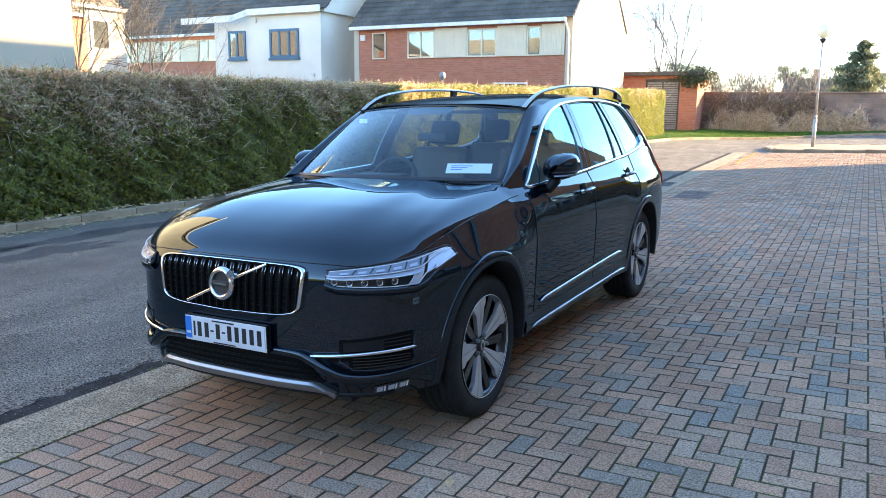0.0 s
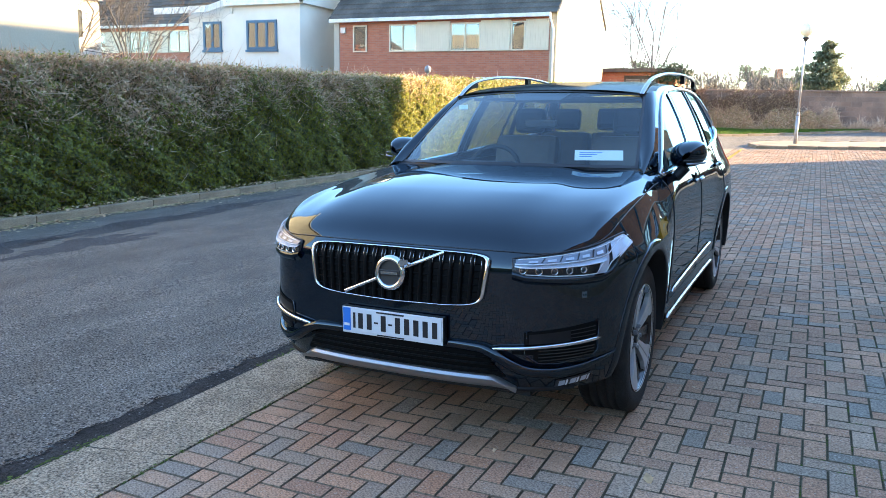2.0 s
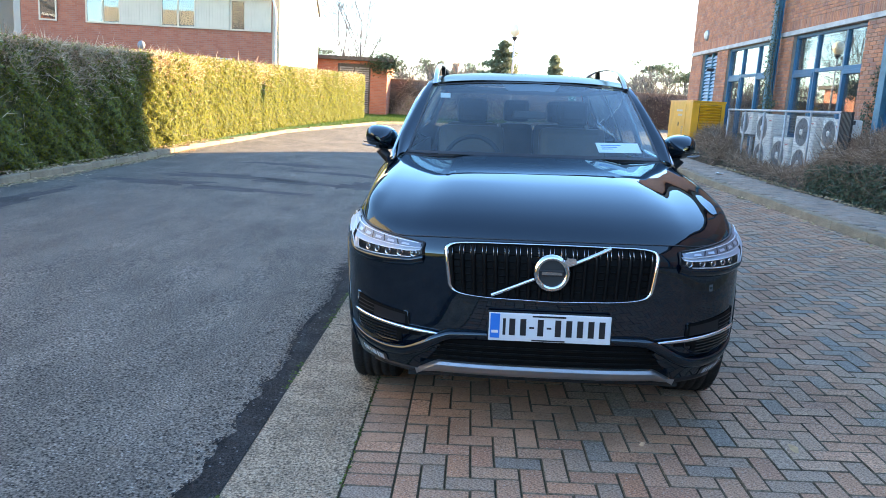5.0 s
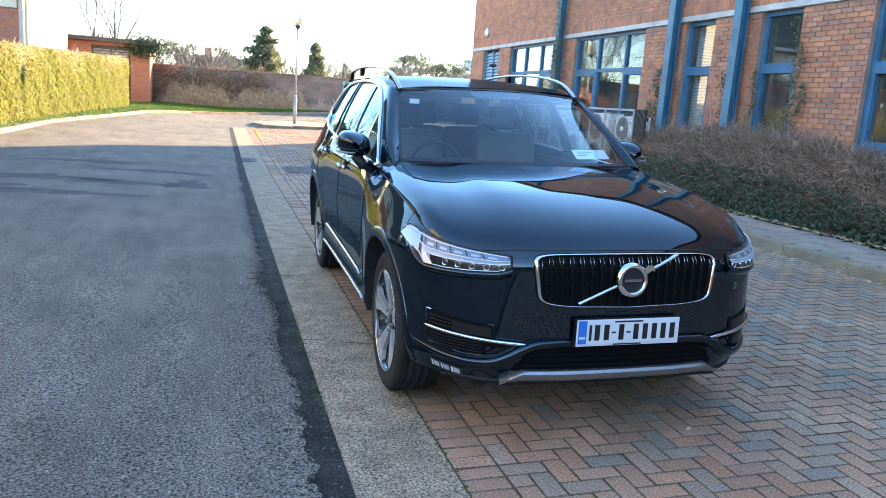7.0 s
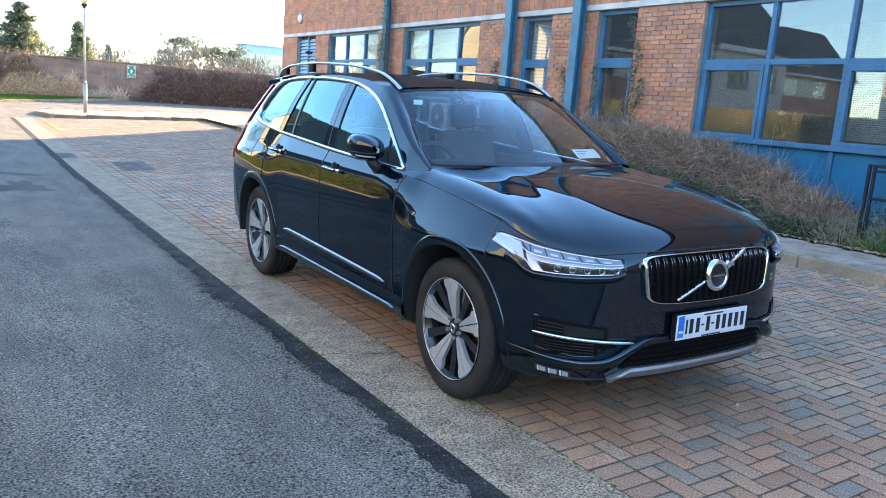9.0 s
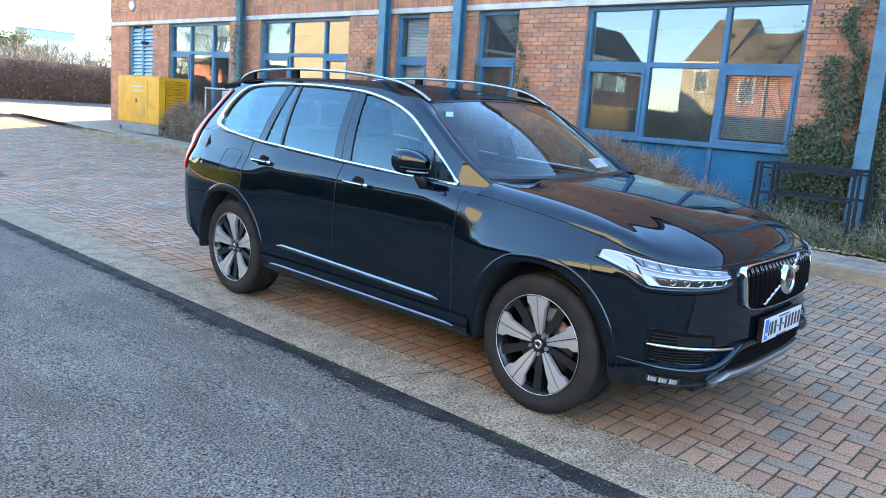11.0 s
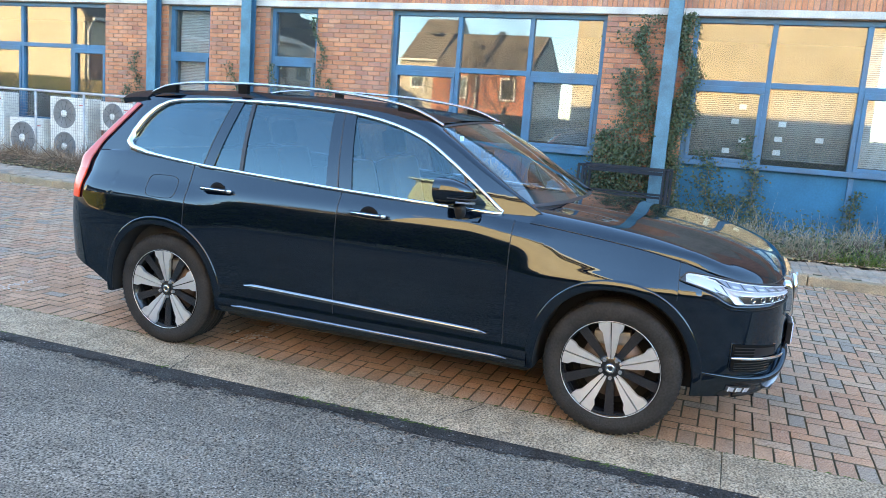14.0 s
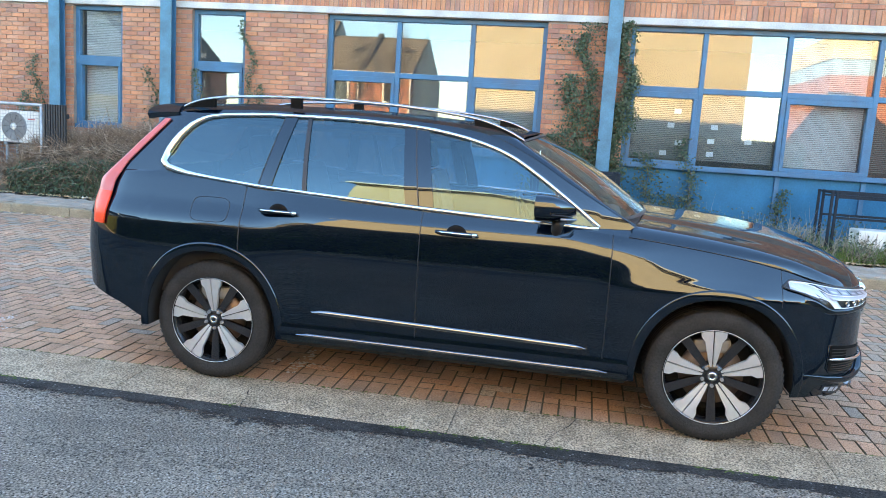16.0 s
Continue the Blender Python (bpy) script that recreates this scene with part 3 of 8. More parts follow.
# darker damp patches in the road
for i, (x, y, rx, ry) in enumerate(((-7.0, 12.2, 1.1, 0.30), (-5.7, 12.0, 0.8, 0.24), (-5.3, 13.8, 0.9, 0.22), (-7.7, 11.0, 0.8, 0.30), (-6.3, 10.6, 0.9, 0.22), (-4.75, 12.2, 0.30, 0.55), (-8.3, 6.6, 0.22, 1.5), (-8.45, 8.6, 0.18, 1.2), (-7.7, 5.2, 0.25, 0.8), (-8.3, 4.6, 0.30, 0.6), (-6.5, 14.8, 0.9, 0.25))):
    r = np.random.default_rng(90 + i)
    an = np.linspace(0, 2 * math.pi, 60, endpoint=False)
    wob = 1 + 0.22 * np.sin(an * 3 + r.uniform(0, 6)) + 0.18 * np.sin(an * 7 + r.uniform(0, 6)) + 0.12 * np.sin(an * 13 + r.uniform(0, 6)) + r.normal(0, 0.05, 60)
    X, Y = x + rx * wob * np.cos(an), y + ry * wob * np.sin(an)
    P = np.stack([np.stack([x + (X - x) * f, y + (Y - y) * f, gz(x + (X - x) * f, y + (Y - y) * f) + 0.0012], -1) for f in (0.02, 0.5, 1.0)], 0)
    tagged(sheet("damp_patch", np.concatenate([P, P[:, :1]], 1), m_stain, smooth=False), "darker worn patch in the asphalt", "road patch", "road patches", kind="structure")

# cracks in the gutter slabs
rc = np.random.default_rng(15)
for x0, x1, y, drift in ((-3.79, -3.36, 1.95, 0.10), (-3.79, -3.36, 4.35, -0.16), (-3.79, -3.5, 6.1, 0.05), (-3.79, -3.36, 7.9, 0.12), (-3.79, -3.36, -0.3, 0.06)):
    n = max(8, int((x1 - x0) / 0.05))
    xs = np.linspace(x0, x1, n)
    ys = y + drift * np.linspace(0, 1, n) + np.cumsum(rc.normal(0, 0.008, n))
    tagged(tube("crack", [(a, b, float(gz(a, b)) + (0.0035 if a > -3.8 else 0.0)) for a, b in zip(xs, ys)], [0.0012 + 0.0022 * abs(float(v)) for v in rc.normal(0, 0.7, n)], m_tar, None, 4), "thin dark crack across the ground", "crack", "ground cracks", kind="structure")

# block paving in herringbone, with a header course along the gutter
def paver_verts(x0, x1, y0, y1, h):
    g, b = 0.0024, 0.0034
    x0, x1, y0, y1 = x0 + g, x1 - g, y0 + g, y1 - g
    out = []
    for ins, z in ((0, -0.03), (0, -0.004), (b, 0)):
        for x, y in ((x0 + ins, y0 + ins), (x1 - ins, y0 + ins), (x1 - ins, y1 - ins), (x0 + ins, y1 - ins)):
            out.append((x, y, z + h))
    return out


PF = [(0, 1, 5, 4), (1, 2, 6, 5), (2, 3, 7, 6), (3, 0, 4, 7), (4, 5, 9, 8), (5, 6, 10, 9), (6, 7, 11, 10), (7, 4, 8, 11), (8, 9, 10, 11)]
blocks = [(-3.35, -3.15, -2 + 0.1 * k, -1.9 + 0.1 * k) for k in range(-70, 290)]
for i in range(0, 50):
    for j in range(-90, 274):
        k = (i - j) % 4
        x, y = -3.15 + 0.1 * i, 0.1 * j
        if k == 0:
            blocks.append((x, min(x + 0.2, 1.78), y, y + 0.1))
        elif k == 3:
            blocks.append((x, x + 0.1, y, y + 0.2))
        elif k == 1 and i == 0:
            blocks.append((x, x + 0.1, y, y + 0.1))
V, F, near = [], [], []
VW, FW = [], []
for x0, x1, y0, y1 in blocks:
    cx, cy = (x0 + x1) / 2, (y0 + y1) / 2
    if -3.36 < cx < 0.25 and 0.95 < cy < 2.55 and len(near) < 300:
        near.append((x0, x1, y0, y1))
        continue
    h = float(gz(cx, cy)) + rng.normal(0, 0.0010)
    # rust-stained blocks under the parked car and along the gutter
    warm = cx < -1.7 and 2.6 < cy < 9.5 and rng.uniform() < np.interp(cx, [-3.2, -1.7], [0.95, 0.35])
    VV, FF = (VW, FW) if warm else (V, F)
    n = len(VV)
    tilt = rng.normal(0, 0.006, 2)
    VV += [(x, y, z + tilt[0] * (x - cx) + tilt[1] * (y - cy) + 0.028 * (x - cx)) for x, y, z in paver_verts(x0, x1, y0, y1, h)]
    FF += [tuple(n + q for q in f) for f in PF]
paving = thing("block_paving", "red-brown and blue-grey block paving in herringbone with mossy joints", "paving", kind="structure")
EDGE = [1, 1, 1, 1, 1, 1, 1, 1, 0]
for field in (tagged(obj("paving_field", V, F, m_paver, paving), kind="stuff"), tagged(obj("stained_field", VW, FW, m_paver_warm, paving), kind="stuff")):
    field.data.materials.append(m_joint_dirt)
    field.data.polygons.foreach_set("material_index", EDGE * (len(field.data.polygons) // 9))
# broken moss in the damp joints towards the offices
mo = np.random.default_rng(61)
mx, my = [], []
for x0, x1, y0, y1 in blocks:
    if x0 < -0.9 or not -8.9 < y0 < 9:
        continue
    want = np.interp(x0, [-0.9, 0.0, 1.5], [0.1, 0.5, 0.9]) + 0.7 * noise.noise((x0 * 1.1, y0 * 1.1, 4.0))
    for lo, hi, along in ((x0, x1, 0), (y0, y1, 1)):
        if mo.uniform() < want:
            u = mo.uniform(0, 1) + mo.normal(0, 0.16, int(90 * (hi - lo)))
            u = np.clip(u, 0, 1) * (hi - lo) + lo
            jit = mo.normal(0, 0.0018, len(u))
            mx += list(u if along == 0 else x0 + jit)
            my += list(y0 + jit if along == 0 else u)
tagged(crumbs("joint_moss", np.array(mx), np.array(my), mo.uniform(0.002, 0.006, len(mx)), m_moss, "broken green moss in the paving joints", mo, -0.003), "broken green moss in the paving joints", "moss", kind="stuff")
cache = {}
for x0, x1, y0, y1 in near:
    key = (round(x1 - x0, 2), round(y1 - y0, 2))
    if key not in cache:
        me = bpy.data.meshes.new("paving_block")
        hx, hy = key[0] / 2, key[1] / 2
        me.from_pydata(paver_verts(-hx, hx, -hy, hy, 0), [], PF)
        me.materials.append(m_paver_one)
        me.materials.append(m_joint_dirt)
        me.polygons.foreach_set("material_index", EDGE)
        cache[key] = me
    ob = new("paving_block", cache[key])
    cx, cy = (x0 + x1) / 2, (y0 + y1) / 2
    ob.parent = paving
    ob.matrix_basis = pose(cx, cy, float(gz(cx, cy)) + rng.normal(0, 0.0010), rng.normal(0, 0.35), -1.6 + rng.normal(0, 0.35), 0)

# raised footpath before the offices
def kerb_run(name, label, pts, h, w, side, length=0.91):
    """Kerb stones along a line; each stone is a part."""
    run = thing(name, label, "kerb", kind="structure")
    for (ax, ay), (bx, by) in zip(pts[:-1], pts[1:]):
        d = Vector((bx - ax, by - ay, 0))
        n = max(1, round(d.length / length))
        for k in range(n):
            p = Vector((ax, ay, 0)) + d * ((k + 0.5) / n)
            half = d.length / n / 2 - 0.004
            ob = box("kerb_stone", (-half, half, -w / 2, w / 2, -0.15, h), m_kerb, run, 0.018)
            ob.matrix_basis = pose(p.x, p.y, float(gz(p.x, p.y)) + rng.normal(0, 0.004), 0, 0, math.degrees(math.atan2(d.y, d.x)) + rng.normal(0, 0.25))
    return run


kerb_run("kerb", "pale concrete kerb stones along the office footpath", [(1.86, -9), (1.86, 20.5)], 0.115, 0.15, 1)
kerb_run("kerb", "low buff concrete kerb along the hedge, littered with leaves", [(-9.44, -8), (-9.44, 17), (-9.12, 20.4), (-8.9, 24)], 0.10, 0.13, 1)
kerb_run("kerb", "pale kerb round the end of the footpath", [(1.86, 20.5), (2.2, 24.2), (3.4, 27.2), (8, 28.0)], 0.10, 0.15, 1)
kerb_run("kerb", "weathered kerb of the lamp island", [(-2.6, 27.5), (8, 27.9)], 0.10, 0.14, 1)
kerb_run("kerb", "weathered kerb of the lamp island", [(-2.6, 27.5), (-3.0, 29.0), (-2.6, 30.6), (14, 31.0)], 0.10, 0.14, 1)
kerb_run("kerb", "grey kerb along the far grass verge", [(-8.9, 24), (-8.3, 26.6), (-7.6, 29.4), (-7.0, 32.0), (-5.4, 34.2), (-3, 36.4), (-0.5, 38.6), (1.6, 40.9)], 0.10, 0.14, 1)
V, F = [], []
for i in range(10):
    for j in range(-90, 205):
        k = (i - j) % 4
        x0, y0 = 1.94 + 0.1 * i, 0.2 * j * 0.5 + 0.0
        for cond, b in ((k == 0, (x0, x0 + 0.2, y0, y0 + 0.1)), (k == 3, (x0, x0 + 0.1, y0, y0 + 0.2))):
            if cond and b[1] < 2.96:
                n = len(V)
                V += paver_verts(*b, float(gz(b[0], b[2])) + 0.112 + rng.normal(0, 0.002))
                F += [tuple(n + q for q in f) for f in PF]
path = thing("footpath", "grey-brown block-paved footpath in front of the offices", "footpath", kind="structure")
tagged(obj("footpath_blocks", V, F, m_path, path), kind="stuff")
ground_sheet("footpath_bed", np.linspace(1.93, 2.96, 4), np.linspace(-9, 24, 30), 0.10, m_joint, "dark sand under the footpath", "footpath")
ground_sheet("footpath_end", np.linspace(2.0, 12, 10), np.linspace(20.6, 27.6, 8), 0.105, m_concrete, "pale concrete apron at the end of the offices", "footpath")
ground_sheet("paving_apron", np.linspace(1.775, 3.6, 8), np.linspace(19.8, 28.0, 12), -0.006, m_buff, "buff paving beside the curved kerb", "paving")
ground_sheet("island", np.linspace(-2.6, 14, 10), np.linspace(27.55, 30.9, 6), 0.09, m_buff, "buff paved island round the lamp post", "island")
ground_sheet("island", np.linspace(-2.93, -2.6, 3), np.linspace(28.3, 29.8, 3), 0.089, m_buff, "rounded end of the buff paved island", "island")
ground_sheet("planting_bed", np.linspace(2.96, 4.4, 6), np.linspace(-8, 20.6, 40), 0.125, m_soil, "brown leaf-littered planting bed along the offices", "planting bed")
vx = np.linspace(-9.5, 1.7, 60)
vlo = np.interp(vx, [-9.5, -9.12, -8.9, -8.3, -7.6, -7.0, -5.4, -3, -0.5, 1.6, 1.7], [17.2, 20.4, 24, 26.6, 29.4, 32.0, 34.2, 36.4, 38.6, 40.9, 41.0]) + 0.06
VY = vlo[:, None] + (41.3 - vlo)[:, None] * np.linspace(0, 1, 12)
VX = np.repeat(vx[:, None], 12, 1)
tagged(sheet("verge", np.stack([VX, VY, gz(VX, VY) + 0.092], -1), m_grass, smooth=False), "green grass verge before the boundary wall", "grass verge", kind="structure")
gr_n = 22000
gx = rng.uniform(-9.4, 1.6, gr_n)
gy = np.interp(gx, vx, vlo) + rng.uniform(0, 1, gr_n) * (41.2 - np.interp(gx, vx, vlo))
tagged(twigs("verge_grass", np.stack([gx, gy, gz(gx, gy) + 0.09], -1), np.stack([rng.normal(0, .5, gr_n), rng.normal(0, .5, gr_n), np.ones(gr_n)], -1), 0.07, 0.008, m_grassblade, rng), "short green grass blades on the verge", "grass", kind="stuff")
ground_sheet("hedge_bank", np.linspace(-12, -9.5, 4), np.linspace(-10, 38, 30), 0.05, m_soil, "brown soil under the hedge", "soil")

# ---- offices ----
FX, GX, HEAD, LINT = 4.27, 4.40, 3.36, 3.47
OPEN = [("bay", -0.95, 3.76, 0.15), ("bay", 5.0, 8.49, 0.15), ("slot", 9.88, 10.82, 1.30), ("slot", 12.08, 13.0, 1.30), ("tall", 14.48, 17.83, 1.05), ("tall", 19.2, 22.4, 0.35), ("vent", 23.36, 24.87, 0.35)]
Y0, Y1, TOP = -26.4, 26.15, 7.85
office = thing("office_building", "red-brick office building with blue window frames and a pale stone lintel band", "building", kind="structure")
# backing wall in strips between the openings
cuts = sorted(OPEN, key=lambda o: o[1])
edges = [Y0] + [v for o in cuts for v in (o[1], o[2])] + [Y1]
for a, b in zip(edges[::2], edges[1::2]):
    box("wall", (FX + 0.012, FX + 0.33, a, b, -0.2, HEAD), m_mortar, office)
for _, a, b, s in cuts:
    if s > 0.2:
        box("wall", (FX + 0.012, FX + 0.33, a, b, -0.2, s), m_mortar, office)
box("wall", (FX + 0.012, FX + 0.33, Y0, Y1, HEAD, TOP), m_mortar, office)
box("wall", (FX + 0.33, 18, Y1 - 0.33, Y1 - 0.01, -0.2, TOP), m_brick, office)
box("wall", (FX + 0.33, 18, Y0 + 0.01, Y0 + 0.33, -0.2, TOP), m_brick, office)
box("wall", (17.7, 18, Y0 + 0.33, Y1 - 0.33, -0.2, TOP), m_brick, office)
box("roof", (FX - 0.15, 18.1, Y0 - 0.1, Y1 + 0.1, TOP, TOP + 0.25), m_slate, office)
box("floor", (FX + 0.33, 17.7, Y0 + 0.33, Y1 - 0.33, 0.1, 0.2), m_room, office)
box("ceiling", (FX + 0.33, 17.7, Y0 + 0.33, Y1 - 0.33, 3.5, 3.6), m_blind, office)
box("partition", (8.2, 8.3, Y0 + 0.33, Y1 - 0.33, 0.2, 3.5), m_room, office)
k = 0
for a, b in ((Y0, -5.0), (-5.0, 3.9), (3.9, 11.2), (11.2, 18.5), (18.5, Y1)):
    box("lintel", (FX - 0.035, FX + 0.10, a + 0.003, b - 0.003, HEAD + 0.01, LINT), m_lintel, office, 0.006)

# facing bricks: stretcher courses, a soldier course over the lintel
V, F, nearb = [], [], []
def face_brick(y0, y1, z0, z1, out=0.0):
    o = FX + rng.normal(0, 0.0015) - out
    b = 0.004
    if (3.75 < y0 < 5.0 or 8.48 < y0 < 9.9) and z0 < 3.3 and len(nearb) < 300:
        nearb.append((y0, y1, z0, z1, o))
        return
    n = len(V)
    for x, i in ((FX + 0.02, 0), (o + 0.003, 0), (o, b)):
        V.extend([(x, y0 + i, z0 + i), (x, y1 - i, z0 + i), (x, y1 - i, z1 - i), (x, y0 + i, z1 - i)])
    F.extend([tuple(n + q for q in f) for f in ((0, 4, 5, 1), (1, 5, 6, 2), (2, 6, 7, 3), (3, 7, 4, 0), (4, 8, 9, 5), (5, 9, 10, 6), (6, 10, 11, 7), (7, 11, 8, 4), (8, 11, 10, 9))])


def solid_runs(z):
    """Stretches of brickwork at a height."""
    if z > HEAD:
        return [(-3.0, Y1)]
    at, out = -3.0, []
    for _, a, b, s in cuts:
        if z >= s - 0.02:
            if a > at:
                out.append((at, a))
            at = b
    return out + [(at, Y1)]


z, row = 0.12, 0
while z < 5.9:
    if HEAD - 0.07 < z < LINT:
        z = LINT + 0.004
        for j in range(int((Y1 + 3) / 0.075)):
            face_brick(-3 + 0.075 * j + 0.004, -3 + 0.075 * (j + 1) - 0.005, z, z + 0.212)
        z += 0.222
        continue
    if z > 4.4 and row % 1 == 0:
        lo = 6.0
    else:
        lo = -3.0
    for a, b in solid_runs(z + 0.03):
        a = max(a, lo)
        y = math.floor(a / 0.225) * 0.225 + (0.1125 if row % 2 else 0)
        y -= 0.225
        while y < b:
            c, d = max(a, y), min(b, y + 0.215)
            if d - c > 0.03:
                face_brick(c, d, z, z + 0.065)
            y += 0.225
    z += 0.075
    row += 1
tagged(obj("facing_bricks", V, F, m_brick, office), kind="stuff")
# the piers that the walk passes nearest: every brick by itself
cacheb = {}
for y0, y1, z0, z1, o in nearb:
    key = (round(y1 - y0, 3), round(z1 - z0, 3))
    if key not in cacheb:
        hy, hz, b = key[0] / 2, key[1] / 2, 0.004
        VB = [(x, sy * (hy - i), sz * (hz - i)) for x, i in ((0.02, 0), (0.003, 0), (0.0, b)) for sy, sz in ((-1, -1), (1, -1), (1, 1), (-1, 1))]
        me = bpy.data.meshes.new("brick")
        me.from_pydata(VB, [], [(0, 4, 5, 1), (1, 5, 6, 2), (2, 6, 7, 3), (3, 7, 4, 0), (4, 8, 9, 5), (5, 9, 10, 6), (6, 10, 11, 7), (7, 11, 8, 4), (8, 11, 10, 9)])
        me.materials.append(m_brick_one)
        cacheb[key] = me
    ob = new("brick", cacheb[key])
    ob.parent = office
    ob.location = (o, (y0 + y1) / 2, (z0 + z1) / 2)
# plain brickwork above and beyond the bricks that can be told apart
box("upper_wall", (FX, FX + 0.011, Y0, Y1, 5.92, TOP), m_brick, office)
box("side_wall", (FX, FX + 0.011, Y0, -3.005, -0.2, HEAD), m_brick, office)

# windows
def bar(parent, name, b, m=None, bev=0.006, label=""):
    return box(name, b, m or m_blue, parent, bev, label)


def blind(y0, y1, z0, z1, tilt=25, material=None, label="cream slatted blind hanging behind an office window"):
    V, F = [], []
    n = int((z1 - z0) / 0.028)
    dz, dx = 0.0125 * math.sin(radians(tilt)), 0.0125 * math.cos(radians(tilt))
    for i in range(n):
        z = z1 - 0.028 * i
        q = len(V)
        V += [(GX + 0.13 - dx, y0, z - dz), (GX + 0.13 + dx, y0, z + dz), (GX + 0.13 + dx, y1, z + dz), (GX + 0.13 - dx, y1, z - dz)]
        F.append((q, q + 1, q + 2, q + 3))
    return tagged(obj("window_blind", V, F, material or m_blind), label, "blind", "office blinds")


wcount = 0
def window(y0, y1, z0, mull, trans, openers, panel=None, label="blue-framed office window with reflecting panes"):
    """Frame, mullions, transom, opening casements and separate panes in one opening."""
    global wcount
    wcount += 1
    w = thing("window_%d" % wcount, label, "window", kind="structure")
    xa, xb, z1 = GX - 0.05, GX + 0.04, HEAD
    bar(w, "window_head", (xa, xb, y0, y1, z1 - 0.07, z1))
    ys = [y0, *mull, y1]
    for i, y in enumerate(ys):
        c = y + 0.035 if i == 0 else y - 0.035 if i == len(ys) - 1 else y
        bar(w, "jamb" if i in (0, len(ys) - 1) else "mullion", (xa - 0.004, xb - 0.004, c - 0.035, c + 0.035, z0 + 0.07, z1 - 0.07))
    bar(w, "window_sill", (xa - 0.05, xb, y0, y1, z0, z0 + 0.075))
    for i, (a, b) in enumerate(zip(ys[:-1], ys[1:])):
        a, b = a + (0.07 if i == 0 else 0.035), b - (0.07 if i == len(ys) - 2 else 0.035)
        bar(w, "transom", (xa, xb, a, b, trans - 0.04, trans + 0.04))
        for c, d, low in ((trans + 0.04, z1 - 0.07, False), (z0 + 0.075, trans - 0.04, True)):
            a2, b2 = a, b
            if low and i in openers:
                f = 0.055
                for nm, q in (("casement_rail", (xa - 0.02, xb - 0.03, a, b, d - f - 0.03, d)), ("casement_rail", (xa - 0.02, xb - 0.03, a, b, c, c + f)), ("casement_stile", (xa - 0.018, xb - 0.03, a, a + f, c + f, d - f - 0.03)), ("casement_stile", (xa - 0.018, xb - 0.03, b - f, b, c + f, d - f - 0.03))):
                    bar(w, nm, q)
                a2, b2, c, d = a + f, b - f, c + f, d - f - 0.03
            g = box("pane", (GX - 0.004, GX + 0.004, a2, b2, c, d), g_office, w)
            g.visible_shadow = False
            g.rotation_euler = (0, 0, 0)
    if panel:
        for a, b in panel:
            bar(w, "panel", (GX - 0.02, GX + 0.05, a + 0.035, b - 0.035, 0.10, z0 - 0.002), m_blue_panel)
            bar(w, "panel_post", (GX - 0.05, GX + 0.04, b - 0.034, b + 0.034, 0.10, z0 - 0.002))
    return w


window(-0.95, 3.76, 1.28, [0.27, 1.50, 2.68], 2.46, (1, 3), [(-0.95, 0.27), (0.27, 1.46), (1.46, 2.68), (2.68, 3.76)])
window(5.0, 8.49, 1.28, [6.15, 7.33], 2.46, (0, 2), [(5.0, 6.17), (6.17, 7.33), (7.33, 8.49)])
window(9.88, 10.82, 1.30, [], 2.50, (0,), label="narrow blue-framed office window between brick piers")
window(12.08, 13.0, 1.30, [], 2.50, (0,), label="narrow blue-framed office window between brick piers")
window(14.48, 17.83, 1.05, [15.39, 16.69], 2.55, (0, 2))
window(19.2, 22.4, 0.35, [20.14, 21.3], 2.58, (0, 2), label="tall blue-framed glazed screen with a door")
for y, z in ((2.97, 2.15), (3.05, 1.94), (2.92, 1.68), (3.13, 1.52), (2.42, 1.94), (2.45, 1.73), (2.45, 1.54), (1.92, 1.75)):
    tagged(box("window_notice", (GX + 0.012, GX + 0.014, y - 0.05, y + 0.05, z - 0.036, z + 0.036), m_paper), "small white paper notice stuck inside the office window", "notice", "window notices")
blind(0.35, 1.45, 1.4, 3.28, 68, m_blindwhite, "closed white slatted blind behind an office window")
blind(12.16, 12.92, 1.4, 3.28, 68, m_blindwhite, "closed white slatted blind behind an office window")
blind(-0.9, 0.2, 1.4, 3.28)
blind(2.72, 3.7, 1.4, 2.4, 50)
blind(1.55, 2.62, 1.4, 2.4, 60)
blind(5.1, 6.1, 1.4, 2.4, 55)
vent = thing("louvre_door", "pale blue louvred plant-room door in a brick recess", "louvre door")
bar(vent, "louvre_frame", (GX - 0.05, GX + 0.04, 23.36, 23.43, 0.35, HEAD), m_bluepale)
bar(vent, "louvre_frame", (GX - 0.05, GX + 0.04, 24.80, 24.87, 0.35, HEAD), m_bluepale)
bar(vent, "louvre_frame", (GX - 0.05, GX + 0.04, 24.08, 24.15, 0.35, HEAD), m_bluepale)
bar(vent, "louvre_backing", (GX + 0.05, GX + 0.07, 23.36, 24.87, 0.35, HEAD), m_dark)
for i in range(27):
    for a, b in ((23.44, 24.07), (24.16, 24.79)):
        ob = box("louvre_slat", (-0.060, 0.060, a, b, -0.006, 0.006), m_louvre, vent)
        ob.matrix_basis = pose(GX, 0, 0.45 + 0.107 * i, 0, -52, 0)
